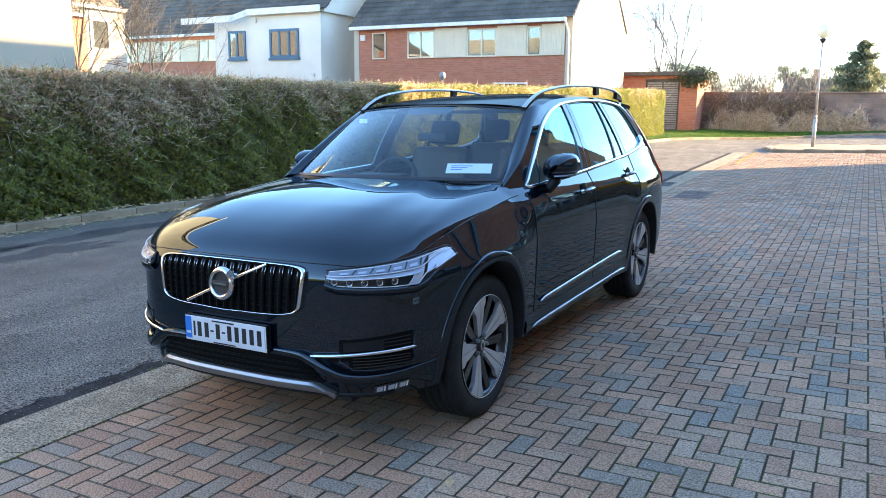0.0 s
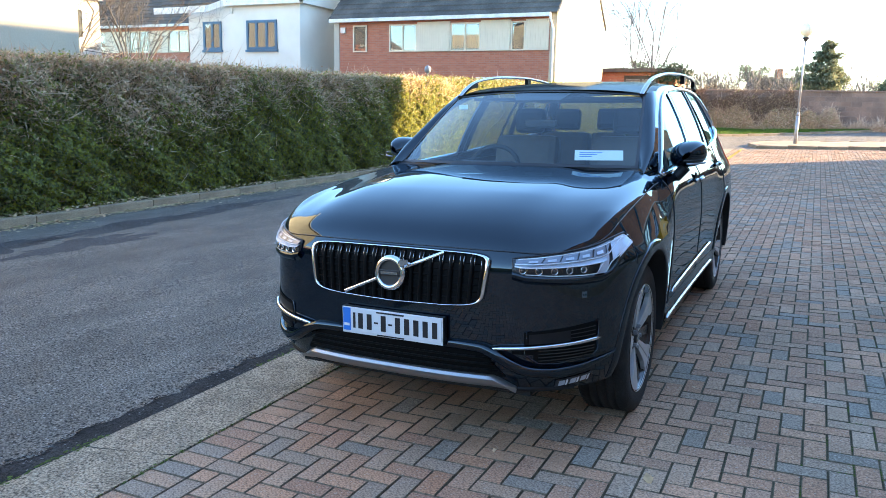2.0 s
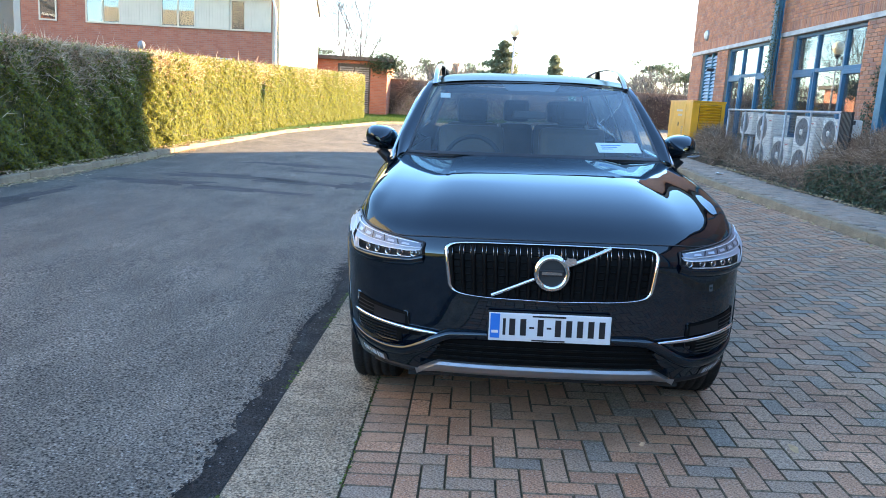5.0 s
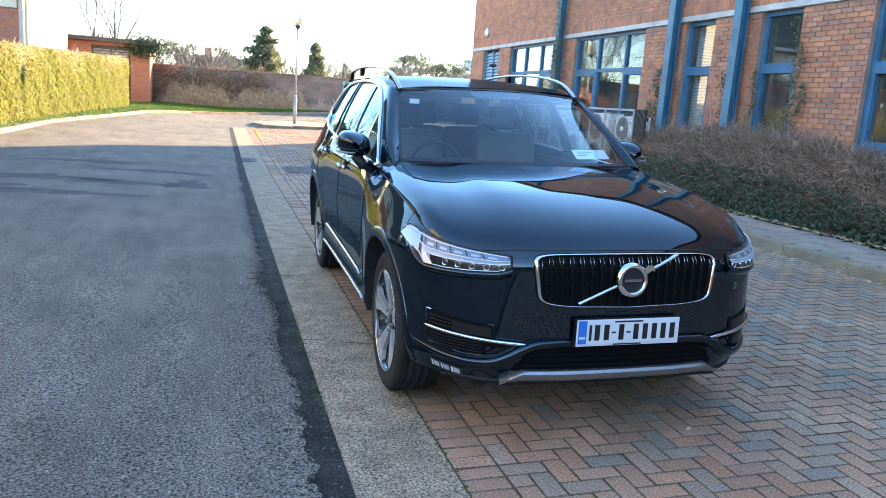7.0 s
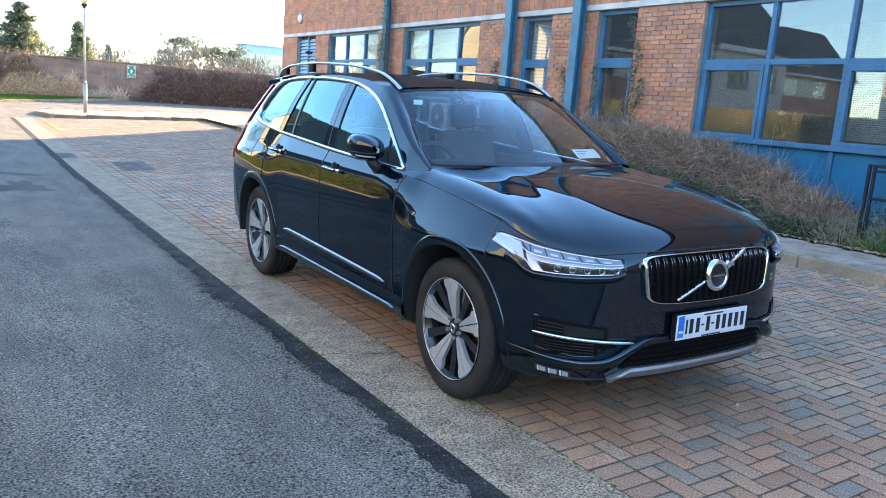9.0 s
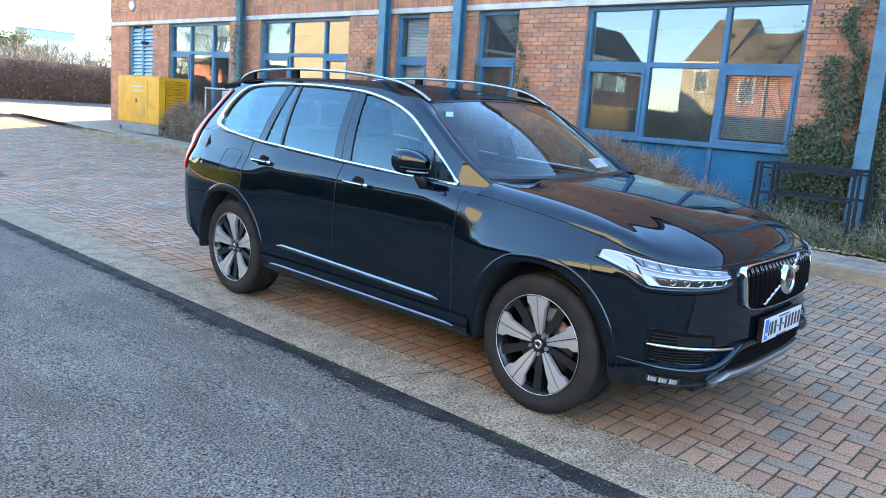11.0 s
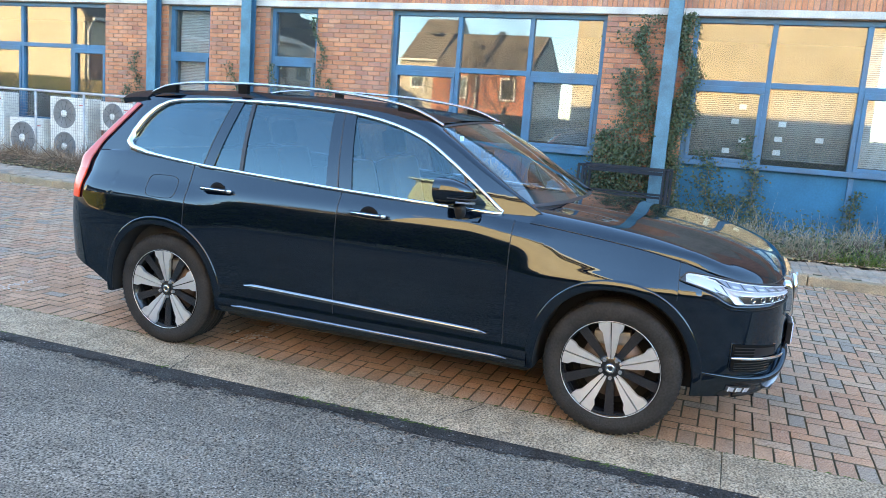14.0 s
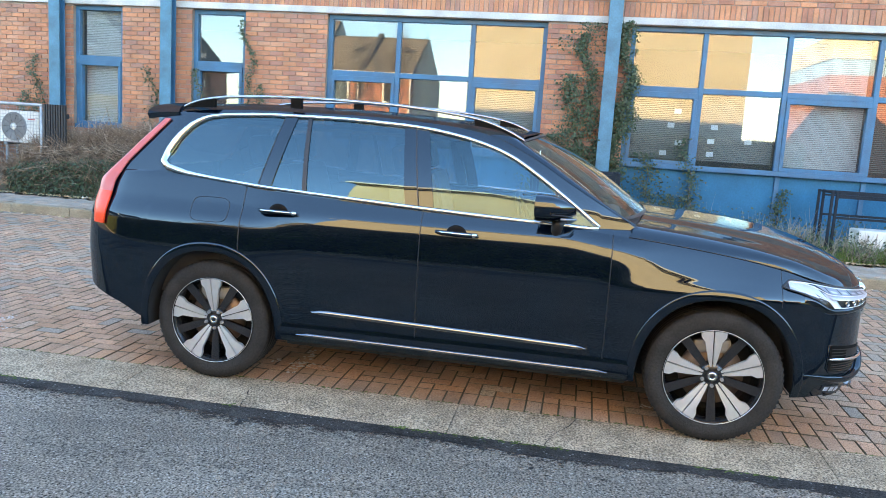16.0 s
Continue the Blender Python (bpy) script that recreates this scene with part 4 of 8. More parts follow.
for y in (-5.1, 4.02, 11.15, 13.18, 18.45):
    post = thing("facade_post", "blue-painted steel post standing against the brick facade", "post", pose(4.10, y, 0), "facade posts")
    box("web", (-0.055, 0.055, -0.018, 0.018, 0.1, 7.6), m_bluepale, post, 0.004)
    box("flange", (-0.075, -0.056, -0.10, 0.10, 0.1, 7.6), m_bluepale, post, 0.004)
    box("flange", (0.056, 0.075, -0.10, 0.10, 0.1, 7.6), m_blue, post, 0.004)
    box("base_plate", (-0.11, 0.11, -0.13, 0.13, 0.08, 0.1), m_grey, post, 0.004)
lampw = thing("bulkhead_lamp", "round grey bulkhead lamp on the brick wall", "wall lamp", pose(FX - 0.002, 24.6, 3.93))
lathe("globe", [(0.0, -0.11), (0.06, -0.105), (0.11, -0.08), (0.135, -0.04), (0.14, 0.0)], m_white, lampw, 24, "x")
lathe("ring", [(0.14, -0.045), (0.165, -0.04), (0.17, 0.0)], m_grey, lampw, 24, "x")
camb = thing("security_camera", "small black security camera on the louvre door", "security camera", pose(GX - 0.06, 23.75, 2.83))
box("housing", (-0.22, -0.02, -0.05, 0.05, -0.04, 0.05), m_dark, camb, 0.015)
tube("bracket", [(0.0, 0, 0.05), (-0.06, 0, 0.03)], 0.018, m_dark, camb)

# ---- the other side of the road ----
rng = np.random.default_rng(11)
def bend(y):
    """The hedge swings towards the road at its far end."""
    return np.interp(y, [17, 21, 25, 29, 32, 34.8], [0, 0.2, 0.5, 1.0, 1.5, 1.85])


def hedge(name, label, x0, x1, y0, y1, h0, h1, n, dry=0.0, size=0.024, step=0.4, rugged=1.0):
    """A clipped hedge: a dark lumpy core, a coat of single leaves, dead brown growth and trimmed twigs on top."""
    hd = thing(name, label, "hedge")
    ys = np.linspace(y0, y1, max(3, int((y1 - y0) / step)))
    prof = [(x1, -0.05), (x1 + 0.0, 0.5), (x1 - 0.02, 0.92), (x1 - 0.10, 1.0), (x0 + 0.10, 1.0), (x0, 0.9), (x0, -0.05)]
    P = np.zeros((len(ys), len(prof), 3))
    for i, y in enumerate(ys):
        h = h0 + (h1 - h0) * (y - y0) / (y1 - y0)
        for j, (x, f) in enumerate(prof):
            q = noise.noise((x * 2, y * 1.1, f * 3)) * 0.06
            P[i, j] = (x - 0.10 * np.sign(x - (x0 + x1) / 2) + q + float(bend(y)), y, float(gz(x, y)) + (h - 0.09) * f + q * (f > 0.8))
    core = sheet("hedge_core", P, m_core, hd)
    bm = bmesh.new()
    bm.from_mesh(core.data)
    bmesh.ops.holes_fill(bm, edges=bm.edges, sides=0)
    bm.to_mesh(core.data)
    bm.free()
    def put(part_name, fx, fy, fz, N, mt, sz):
        Pp = np.stack([fx + bend(fy), fy, fz + gz(fx, fy)], -1)
        if len(fx):
            tagged(leaves(part_name, Pp, np.tile(N, (len(fx), 1)), sz, mt, rng, hd, jitter=0.45 + 0.45 * rugged), kind="stuff")
    def H(y):
        return h0 + (h1 - h0) * (y - y0) / (y1 - y0)
    def lump(y, z):
        return rugged * (0.07 * np.sin(y * 2.1 + 1.3 * np.sin(z * 3)) * np.sin(z * 2.7 + y) + 0.05 * np.sin(y * 5.3 + z * 4.1) + 0.05 * np.sin(y * 13 + z * 9) * np.sin(z * 14 - y * 3) + 0.03 * np.sin(y * 27 + z * 11) * np.sin(z * 31 - y * 5))
    def brown(y, t):
        """True where the growth is dead and twiggy."""
        edge = np.interp(y, [-9, 2, 8, 11, 14, 18, 40], [0.62, 0.62, 0.66, 0.78, 0.86, 0.92, 0.95]) + 0.10 * np.sin(y * 1.3) + 0.06 * np.sin(y * 3.7 + 1) + rng.normal(0, 0.15, len(y))
        return t > edge + (1 - dry) * 0.1
    k = int(n * 0.66)
    y = rng.uniform(y0, y1, k)
    t = rng.uniform(0, 1, k) ** 0.95
    z = t * H(y) + 0.02
    x = x1 + lump(y, z) - rng.exponential(0.05, k) + 0.03
    b = brown(y, t)
    put("hedge_face_leaf_layer", x[~b], y[~b], z[~b], (1, 0, 0.5), m_leaf, size * 1.12)
    some = b & (rng.uniform(0, 1, k) < 0.8)
    put("hedge_dead_leaf_layer", x[some], y[some], z[some], (1, 0, 0.5), m_leafdry, size)
    k = int(n * 0.20)
    y, x = rng.uniform(y0, y1, k), rng.uniform(x0, x1, k)
    g = rng.uniform(0, 1, k) < 1 - 0.55 * dry
    z = H(y) - 0.02 + rng.normal(0, 0.045, k) + 0.03 * np.sin(y * 4) * np.sin(x * 5)
    put("hedge_top_leaf_layer", x[g], y[g], z[g], (0, 0, 1), m_leaf, size)
    put("hedge_dead_leaf_layer", x[~g], y[~g], z[~g], (0, 0, 1), m_leafdry, size)
    k = int(n * 0.06)
    for yy in (y0, y1):
        x, z = rng.uniform(x0, x1, k), rng.uniform(0.02, 1, k) * H(yy)
        put("hedge_end_leaf_layer", x, yy + rng.normal(0, 0.05, k), z, (0, np.sign(yy - y0 - 1), 0.2), m_leaf, size)
    k = int(n * 0.26)
    y = rng.uniform(y0, y1, k)
    t = rng.uniform(0.05, 1.0, k)
    keep = brown(y, t + 0.02) | (rng.uniform(0, 1, k) < 0.02)
    y, z = y[keep], (t * H(y))[keep]
    k = len(y)
    Pp = np.stack([x1 + lump(y, z) - 0.07 + bend(y), y, z + gz(y * 0 + x1, y)], -1)
    D = np.stack([rng.uniform(0.1, 0.9, k), rng.normal(0, 0.9, k), rng.normal(0.35, 0.7, k)], -1)
    tagged(twigs("twig_layer", Pp, D, 0.13, 0.0062, m_deadtwig, rng, hd, 0.7), kind="stuff")
    k = int(n * 0.03 * max(dry, 0.25))
    y, x = rng.uniform(y0, y1, k), rng.uniform(x0, x1, k)
    Pp = np.stack([x + bend(y), y, H(y) - 0.06 + gz(x, y)], -1)
    tagged(twigs("top_twig_layer", Pp, np.stack([rng.normal(0, .5, k), rng.normal(0, .5, k), np.ones(k)], -1), 0.12, 0.004, m_deadtwig, rng, hd), kind="stuff")
    return hd


hedge("hedge", "clipped evergreen hedge beside the road, browned and twiggy on top", -11.2, -9.75, -2.5, 17.0, 1.98, 2.06, 235000, 1.0, size=0.0235)
hedge("hedge", "clipped evergreen hedge in full sun beside the road", -11.2, -9.75, 17.02, 34.8, 2.06, 2.0, 215000, 0.15, size=0.033, rugged=0.3)

def far_window(par, name, b, depth, ax, frame, cols=2, fr=0.06, pane=None):
    """A framed window on a far wall. b: along0, along1, z0, z1; ax 'x': wall along x facing -y, 'y': wall along y facing +x."""
    a0, a1, z0, z1 = b
    def q(nm, u0, u1, w0, w1, d0, d1, m, p):
        dims = (u0, u1, depth - d1, depth - d0, w0, w1) if ax == "x" else (depth + d0, depth + d1, u0, u1, w0, w1)
        return box(nm, dims, m, p)
    w = part(name, add_box(bmesh.new(), *((a0, a1, depth - 0.02, depth + 0.05, z0, z1) if ax == "x" else (depth - 0.05, depth + 0.02, a0, a1, z0, z1))), m_dark, par)
    for i in range(cols + 1):
        c = a0 + (a1 - a0) * i / cols
        c = min(max(c, a0 + fr / 2), a1 - fr / 2)
        q("window_frame", c - fr / 2, c + fr / 2, z0, z1, 0.02, 0.06, frame, w)
    q("window_frame", a0, a1, z0, z0 + fr, 0.021, 0.062, frame, w)
    q("window_frame", a0, a1, z1 - fr, z1, 0.021, 0.062, frame, w)
    q("pane", a0 + fr / 2, a1 - fr / 2, z0 + fr / 2, z1 - fr / 2, 0.024, 0.03, pane or g_office, w)
    return w


def gable_roof(name, x0, x1, y0, y1, ze, zr, axis, par, m=None, th=0.12, over=0.25):
    """Two tiled slopes that meet at a ridge."""
    m = m or m_slate
    if axis == "x":
        ym = (y0 + y1) / 2
        tri = [[(x0 - over, y0 - over, ze), (x1 + over, y0 - over, ze), (x1 + over, ym, zr), (x0 - over, ym, zr)], [(x1 + over, y1 + over, ze), (x0 - over, y1 + over, ze), (x0 - over, ym, zr), (x1 + over, ym, zr)]]
    else:
        xm = (x0 + x1) / 2
        tri = [[(x0 - over, y1 + over, ze), (x0 - over, y0 - over, ze), (xm, y0 - over, zr), (xm, y1 + over, zr)], [(x1 + over, y0 - over, ze), (x1 + over, y1 + over, ze), (xm, y1 + over, zr), (xm, y0 - over, zr)]]
    for quad in tri:
        # courses of tiles as steps up the slope
        A, B, C, D = [np.array(p, float) for p in quad]
        n = 16
        V, F = [], []
        for i in range(n):
            lo, hi = i / n, (i + 1) / n
            for f, dz in ((lo, 0.05), (hi, 0.0)):
                V += [tuple(A + (D - A) * f + np.array([0, 0, dz])), tuple(B + (C - B) * f + np.array([0, 0, dz]))]
            q = 4 * i
            F.append((q, q + 1, q + 3, q + 2))
            if i:
                F.append((q - 2, q - 1, q + 1, q))
        thick(obj("roof_slope", V, F, m, par), 0.05)
    return par


def gable_wall(name, axis, at, a0, a1, z0, ze, zr, th, m, par):
    mid = (a0 + a1) / 2
    pts = [(a0, z0), (a1, z0), (a1, ze), (mid, zr), (a0, ze)]
    V = [((at + d, a, z) if axis == "x" else (a, at + d, z)) for d in (0, th) for a, z in pts]
    F = [(0, 1, 2, 3, 4), (9, 8, 7, 6, 5)] + [(i, i + 5, (i + 1) % 5 + 5, (i + 1) % 5) for i in range(5)]
    return obj(name, V, F, m, par)


m_brickfar = bpy.data.materials.new("far_brickwork")
n_, l_, p_ = nodes_of(m_brickfar)
bt = n_.new("ShaderNodeTexBrick")
bt.inputs["Color1"].default_value, bt.inputs["Color2"].default_value, bt.inputs["Mortar"].default_value = (0.34, 0.11, 0.06, 1), (0.42, 0.15, 0.08, 1), (0.30, 0.20, 0.15, 1)
bt.inputs["Scale"].default_value, bt.inputs["Brick Width"].default_value, bt.inputs["Row Height"].default_value, bt.inputs["Mortar Size"].default_value = 1.0, 0.225, 0.075, 0.006
tc_ = n_.new("ShaderNodeTexCoord")
sp_, ad_, cm_ = n_.new("ShaderNodeSeparateXYZ"), n_.new("ShaderNodeMath"), n_.new("ShaderNodeCombineXYZ")
l_.new(tc_.outputs["Object"], sp_.inputs[0])
l_.new(sp_.outputs[0], ad_.inputs[0])
l_.new(sp_.outputs[1], ad_.inputs[1])
l_.new(ad_.outputs[0], cm_.inputs[0])
l_.new(sp_.outputs[2], cm_.inputs[1])
l_.new(cm_.outputs[0], bt.inputs["Vector"])
l_.new(bt.outputs[0], p_.inputs["Base Color"])
p_.inputs["Roughness"].default_value = 0.9

# brick house with cream boarding, white gable end in the sun
bh = thing("brick_house", "red-brick house with cream boarding between windows and a mossy grey roof", "house")
HY = 30.5
box("wall", (-21.1, -11.0, HY, HY + 0.3, 0, 5.15), m_brickfar, bh)
gable_wall("gable_wall", "x", -11.0, HY - 0.02, HY + 7.6, 0, 5.2, 8.9, 0.28, m_gable, bh)
box("wall", (-21.1, -11.0, HY + 7.3, HY + 7.58, 0, 5.1), m_brickfar, bh)
gable_wall("gable_wall", "x", -21.4, HY, HY + 7.6, 0, 5.15, 8.9, 0.28, m_render, bh)
gable_roof("roof", -21.3, -10.92, HY, HY + 7.6, 5.13, 9.0, "x", bh)
box("gutter", (-21.4, -10.9, HY - 0.42, HY - 0.28, 5.0, 5.15), m_white, bh)
tube("downpipe", [(-10.93, HY - 0.35, 5.0), (-10.85, HY - 0.1, 4.5), (-10.85, HY - 0.1, 0)], 0.05, m_white, bh)
tube("barge_board", [(-10.68, HY - 0.1, 5.2), (-10.68, HY + 3.8, 8.85)], 0.045, m_grey, bh, 6)
tube("barge_board", [(-10.68, HY + 3.8, 8.85), (-10.68, HY + 7.7, 5.2)], 0.045, m_grey, bh, 6)
for a, b, c in ((-20.35, -19.62, 1), (-18.46, -17.06, 2), (-15.45, -14.05, 2), (-12.68, -12.05, 1)):
    far_window(bh, "window", (a, b, 3.70, 4.88), HY, "x", m_cream, c)
for a, b in ((-17.05, -15.47), (-14.04, -12.70), (-12.04, -11.05)):
    pn = box("boarding", (a, b, HY - 0.05, HY, 3.70, 4.95), m_cream, bh)
    for j in range(int((b - a) / 0.11)):
        box("board", (a + 0.11 * j + 0.002, a + 0.11 * j + 0.107, HY - 0.07, HY - 0.051, 3.71, 4.94), m_cream, pn)
far_window(bh, "window", (-14.2, -12.6, 1.4, 2.62), HY, "x", m_white, 3)
far_window(bh, "window", (-20.4, -18.6, 1.4, 2.45), HY, "x", m_white, 3)
box("alarm_box", (-21.0, -20.75, HY - 0.08, HY, 4.55, 4.8), m_white, bh)

wh = thing("white_house", "white rendered house with blue-framed windows and a grey tiled roof", "house")
box("wall", (-29.7, -22.95, 30.0, 30.3, 0, 6.0), m_whiterender, wh)
box("wall", (-23.25, -22.95, 30.3, 37.6, 0, 6.0), m_whiterender, wh)
box("wall", (-29.7, -29.4, 30.3, 37.6, 0, 5.9), m_whiterender, wh)
gable_wall("gable_wall", "x", -22.94, 30.0, 37.6, 5.9, 6.0, 9.6, 0.2, m_whiterender, wh)
gable_roof("roof", -31.0, -22.7, 30.0, 37.6, 6.02, 9.8, "x", wh)
box("fascia", (-27.2, -22.75, 29.68, 29.74, 5.88, 6.18), m_white, wh)
box("fascia", (-31.2, -27.9, 29.2, 29.3, 5.55, 5.85), m_white, wh)
obj("fascia", [(-27.9, 29.25, 5.55), (-27.2, 29.70, 5.88), (-27.2, 29.70, 6.18), (-27.9, 29.25, 5.85), (-27.9, 29.35, 5.55), (-27.2, 29.76, 5.88), (-27.2, 29.76, 6.18), (-27.9, 29.35, 5.85)], [(0, 1, 2, 3), (7, 6, 5, 4), (0, 4, 5, 1), (3, 2, 6, 7), (0, 3, 7, 4), (1, 5, 6, 2)], m_white, wh)
far_window(wh, "window", (-28.75, -27.6, 3.85, 5.2), 30.0, "x", m_blue, 2, 0.12)
far_window(wh, "window", (-26.05, -24.25, 3.85, 5.2), 30.0, "x", m_blue, 3, 0.12)
box("window_sill", (-26.1, -24.2, 29.9, 30.0, 3.74, 3.84), m_blue, wh)
box("window_sill", (-28.8, -27.55, 29.9, 30.0, 3.74, 3.84), m_blue, wh)
box("wall_light", (-27.0, -26.85, 29.9, 30.0, 5.55, 5.8), m_white, wh)
box("vent", (-23.6, -23.35, 29.94, 30.0, 2.95, 3.1), m_white, wh)
lw = thing("brick_house", "red-brick house with cream panels behind bare trees", "house")
box("wall", (-48, -33, 36, 36.3, 0, 5.8), m_brickfar, lw)
box("wall", (-33.3, -33, 36.3, 43, 0, 5.8), m_brickfar, lw)
gable_roof("roof", -48, -33, 36, 43, 5.8, 9.8, "x", lw)
box("gutter", (-48.2, -33, 35.6, 35.75, 5.7, 5.85), m_white, lw)
for a, b, c in ((-44.0, -42.4, 2), (-40.3, -38.6, 2), (-37.0, -35.4, 2)):
    far_window(lw, "window", (a, b, 4.2, 5.5), 36.0, "x", m_cream, c)
for a, b in ((-42.4, -40.35), (-38.55, -37.05)):
    box("boarding", (a, b, 35.93, 36.0, 4.2, 5.5), m_cream, lw)

# large cream-rendered house, its upper wall in the sun
ch = thing("cream_house", "tall cream-rendered house, eaves to the road, upper wall in low sun", "house")
CX, CE = -11.95, 6.9
box("wall", (CX - 0.3, CX, -1.0, 8.8, 0, CE), m_housecream, ch)
gable_wall("gable_wall", "y", -1.0, CX - 8.5, CX - 0.3, 0, CE, CE + 1.5, 0.3, m_housecream, ch)
gable_wall("gable_wall", "y", 8.5, CX - 8.5, CX - 0.3, 0, CE, CE + 1.5, 0.3, m_housecream, ch)
box("wall", (CX - 8.8, CX - 8.5, -1.0, 8.8, 0, CE), m_housecream, ch)
gable_roof("roof", CX - 8.6, CX - 0.02, -1.0, 8.8, CE + 0.03, CE + 1.6, "y", ch, over=0.2)
box("gutter", (CX + 0.19, CX + 0.31, -1.2, 9.0, CE - 0.09, CE + 0.02), m_white, ch, 0.02)
# terrace behind it, eaves towards the road
def row_house(y0, y1, x, ze, zr, m, label, wins, deep=8.0, party=False):
    h = thing("row_house", label, "house", group="row houses")
    box("wall", (x - 0.3, x, y0, y1, 0, ze), m, h)
    gable_wall("gable_wall", "y", y0, x - deep, x - 0.3, 0, ze, zr - 0.1, 0.3, m_render, h)
    gable_wall("gable_wall", "y", y1 - 0.3, x - deep, x - 0.3, 0, ze, zr - 0.1, 0.3, m_render, h)
    box("gutter", (x + 0.1, x + 0.22, y0, y1, ze - 0.12, ze), m_white, h)
    gable_roof("roof", x - deep, x, y0 + 0.1, y1 - 0.1, ze, zr, "y", h, m_tilebrown, over=0.05)
    if party:
        gable_wall("parapet", "y", y0 - 0.15, x - deep, x + 0.05, ze - 0.3, ze + 0.12, zr + 0.22, 0.3, m_slate, h)
    for a in wins:
        far_window(h, "window", (a, a + 0.95, ze - 1.75, ze - 0.45), x, "y", m_white, 1, 0.12)
        far_window(h, "window", (a - 0.2, a + 1.1, 0.9, 2.1), x, "y", m_white, 2, 0.1)
    tube("downpipe", [(x + 0.08, y0 + 0.12, ze), (x + 0.08, y0 + 0.12, 0)], 0.06, m_white, h)
    for a in wins[:1]:
        box("rooflight", (x - deep * 0.32, x - deep * 0.24, a, a + 0.6, ze + (zr - ze) * 0.58, ze + (zr - ze) * 0.58 + 0.18), m_dark, h)
    return h


row_house(14.2, 17.2, -26.5, 4.9, 7.3, m_brickfar, "sunlit brick terrace house with white windows and brown tiled roof", (15.0,))
row_house(17.25, 20.1, -26.5, 4.9, 7.3, m_brickfar, "sunlit brick terrace house with white windows and brown tiled roof", (17.9,), party=True)
row_house(20.15, 22.7, -27.5, 5.4, 8.3, m_render, "white rendered terrace house with taller brown tiled roof", (21.0,))

bk = thing("brick_block", "brick building with pale boarding and a cream fascia beyond the road", "building")
box("wall", (-36, -26.5, -18, -7.65, 0, 5.9), m_brickfar, bk)
box("fascia", (-36.1, -26.4, -18.1, -7.6, 6.7, 7.9), m_cream, bk)
for k in range(13):
    box("boarding_panel", (-26.62, -26.5, -17.95 + 0.79 * k, -17.18 + 0.79 * k, 5.9, 6.7), m_louvre, bk)
box("band_core", (-36, -26.63, -18, -7.65, 5.9, 6.7), m_louvre, bk)

# added out of view: a dark block that dims low reflections in the car
tagged(box("backdrop", (-40, 4.2, -27.5, -26.5, -0.1, 6.5), m_core), "unseen dark screen added behind the camera to darken reflections", "backdrop", kind="structure")
gl = thing("garden_lamp", "globe lamp on a thin grey post behind the hedge", "street lamp", pose(-14.76, 27, 0.1))
tube("post", [(0, 0, 0), (0, 0, 2.55)], 0.035, m_grey, gl)
lathe("globe", [(0.0, 2.84), (0.06, 2.82), (0.11, 2.77), (0.135, 2.69), (0.12, 2.60), (0.06, 2.54), (0.03, 2.52)], m_grey, gl, 20)

# brick shed, boundary wall and shrubs at the end of the road
shed = thing("brick_shed", "small flat-roofed red-brick shed with brown louvred door, ivy on one corner", "shed", pose(0, 39.5, 0.45))
box("wall", (-11.6, -9.95, -0.05, 0.25, -0.3, 2.75), m_brickfar, shed)
box("wall", (-8.25, -7.4, -0.05, 0.25, -0.3, 2.75), m_brickfar, shed)
box("wall", (-9.95, -8.25, -0.05, 0.25, 2.6, 2.75), m_brickfar, shed)
box("wall", (-7.65, -7.4, 0.25, 3.5, -0.3, 2.75), m_brickfar, shed)
box("wall", (-11.6, -11.35, 0.25, 3.5, -0.3, 2.75), m_brickfar, shed)
box("roof", (-11.9, -7.1, -0.3, 3.7, 2.75, 2.95), m_bark, shed, 0.02)
dr = box("door", (-9.94, -8.26, 0.05, 0.12, -0.2, 2.59), m_bark, shed, 0.01)
for i in range(22):
    box("slat", (-9.85, -9.15, 0.02, 0.05, 0.05 + 0.11 * i, 0.12 + 0.11 * i), m_grey, dr)
    box("slat", (-9.05, -8.35, 0.02, 0.05, 0.05 + 0.11 * i, 0.12 + 0.11 * i), m_grey, dr)
k = 2600
Pp = np.stack([rng.normal(-7.55, 0.42, k), 39.42 - rng.exponential(0.10, k) + 0.9 * (rng.uniform(0, 1, k) > 0.6), 3.15 + rng.normal(0, 0.24, k)], -1)
tagged(leaves("ivy", Pp, np.tile((0, -0.6, 0.4), (k, 1)), 0.06, m_ivy, rng), "dark ivy hanging over the shed roof corner", "ivy", kind="stuff")
bw = thing("boundary_wall", "long brown-grey block boundary wall overgrown with bare creeper", "wall", kind="structure")
m_block = mat("boundary_block", None, 0.9, pick="island", cols=[(0, (0.20, 0.135, 0.10)), (0.5, (0.25, 0.175, 0.13)), (1, (0.16, 0.12, 0.095))], vary=0.3, scale=1.2, fine=0.2, fscale=20)
V, F = [], []
for r in range(9):
    for j in range(-17, 120):
        x = 0.45 * j + (0.225 if r % 2 else 0)
        n = len(V)
        z = 0.36 + 0.225 * r
        for yy in (41.55, 41.3):
            V += [(x + 0.006, yy, z + 0.006), (x + 0.444, yy, z + 0.006), (x + 0.444, yy, z + 0.219), (x + 0.006, yy, z + 0.219)]
        F += [(n + 4, n + 5, n + 6, n + 7), (n, n + 3, n + 2, n + 1), (n, n + 1, n + 5, n + 4), (n + 1, n + 2, n + 6, n + 5), (n + 2, n + 3, n + 7, n + 6), (n + 3, n, n + 4, n + 7)]
tagged(obj("wall_blocks", V, F, m_block, bw), kind="stuff")
box("wall_core", (-7.6, 53.9, 41.32, 41.53, 0, 2.36), m_mortar, bw)
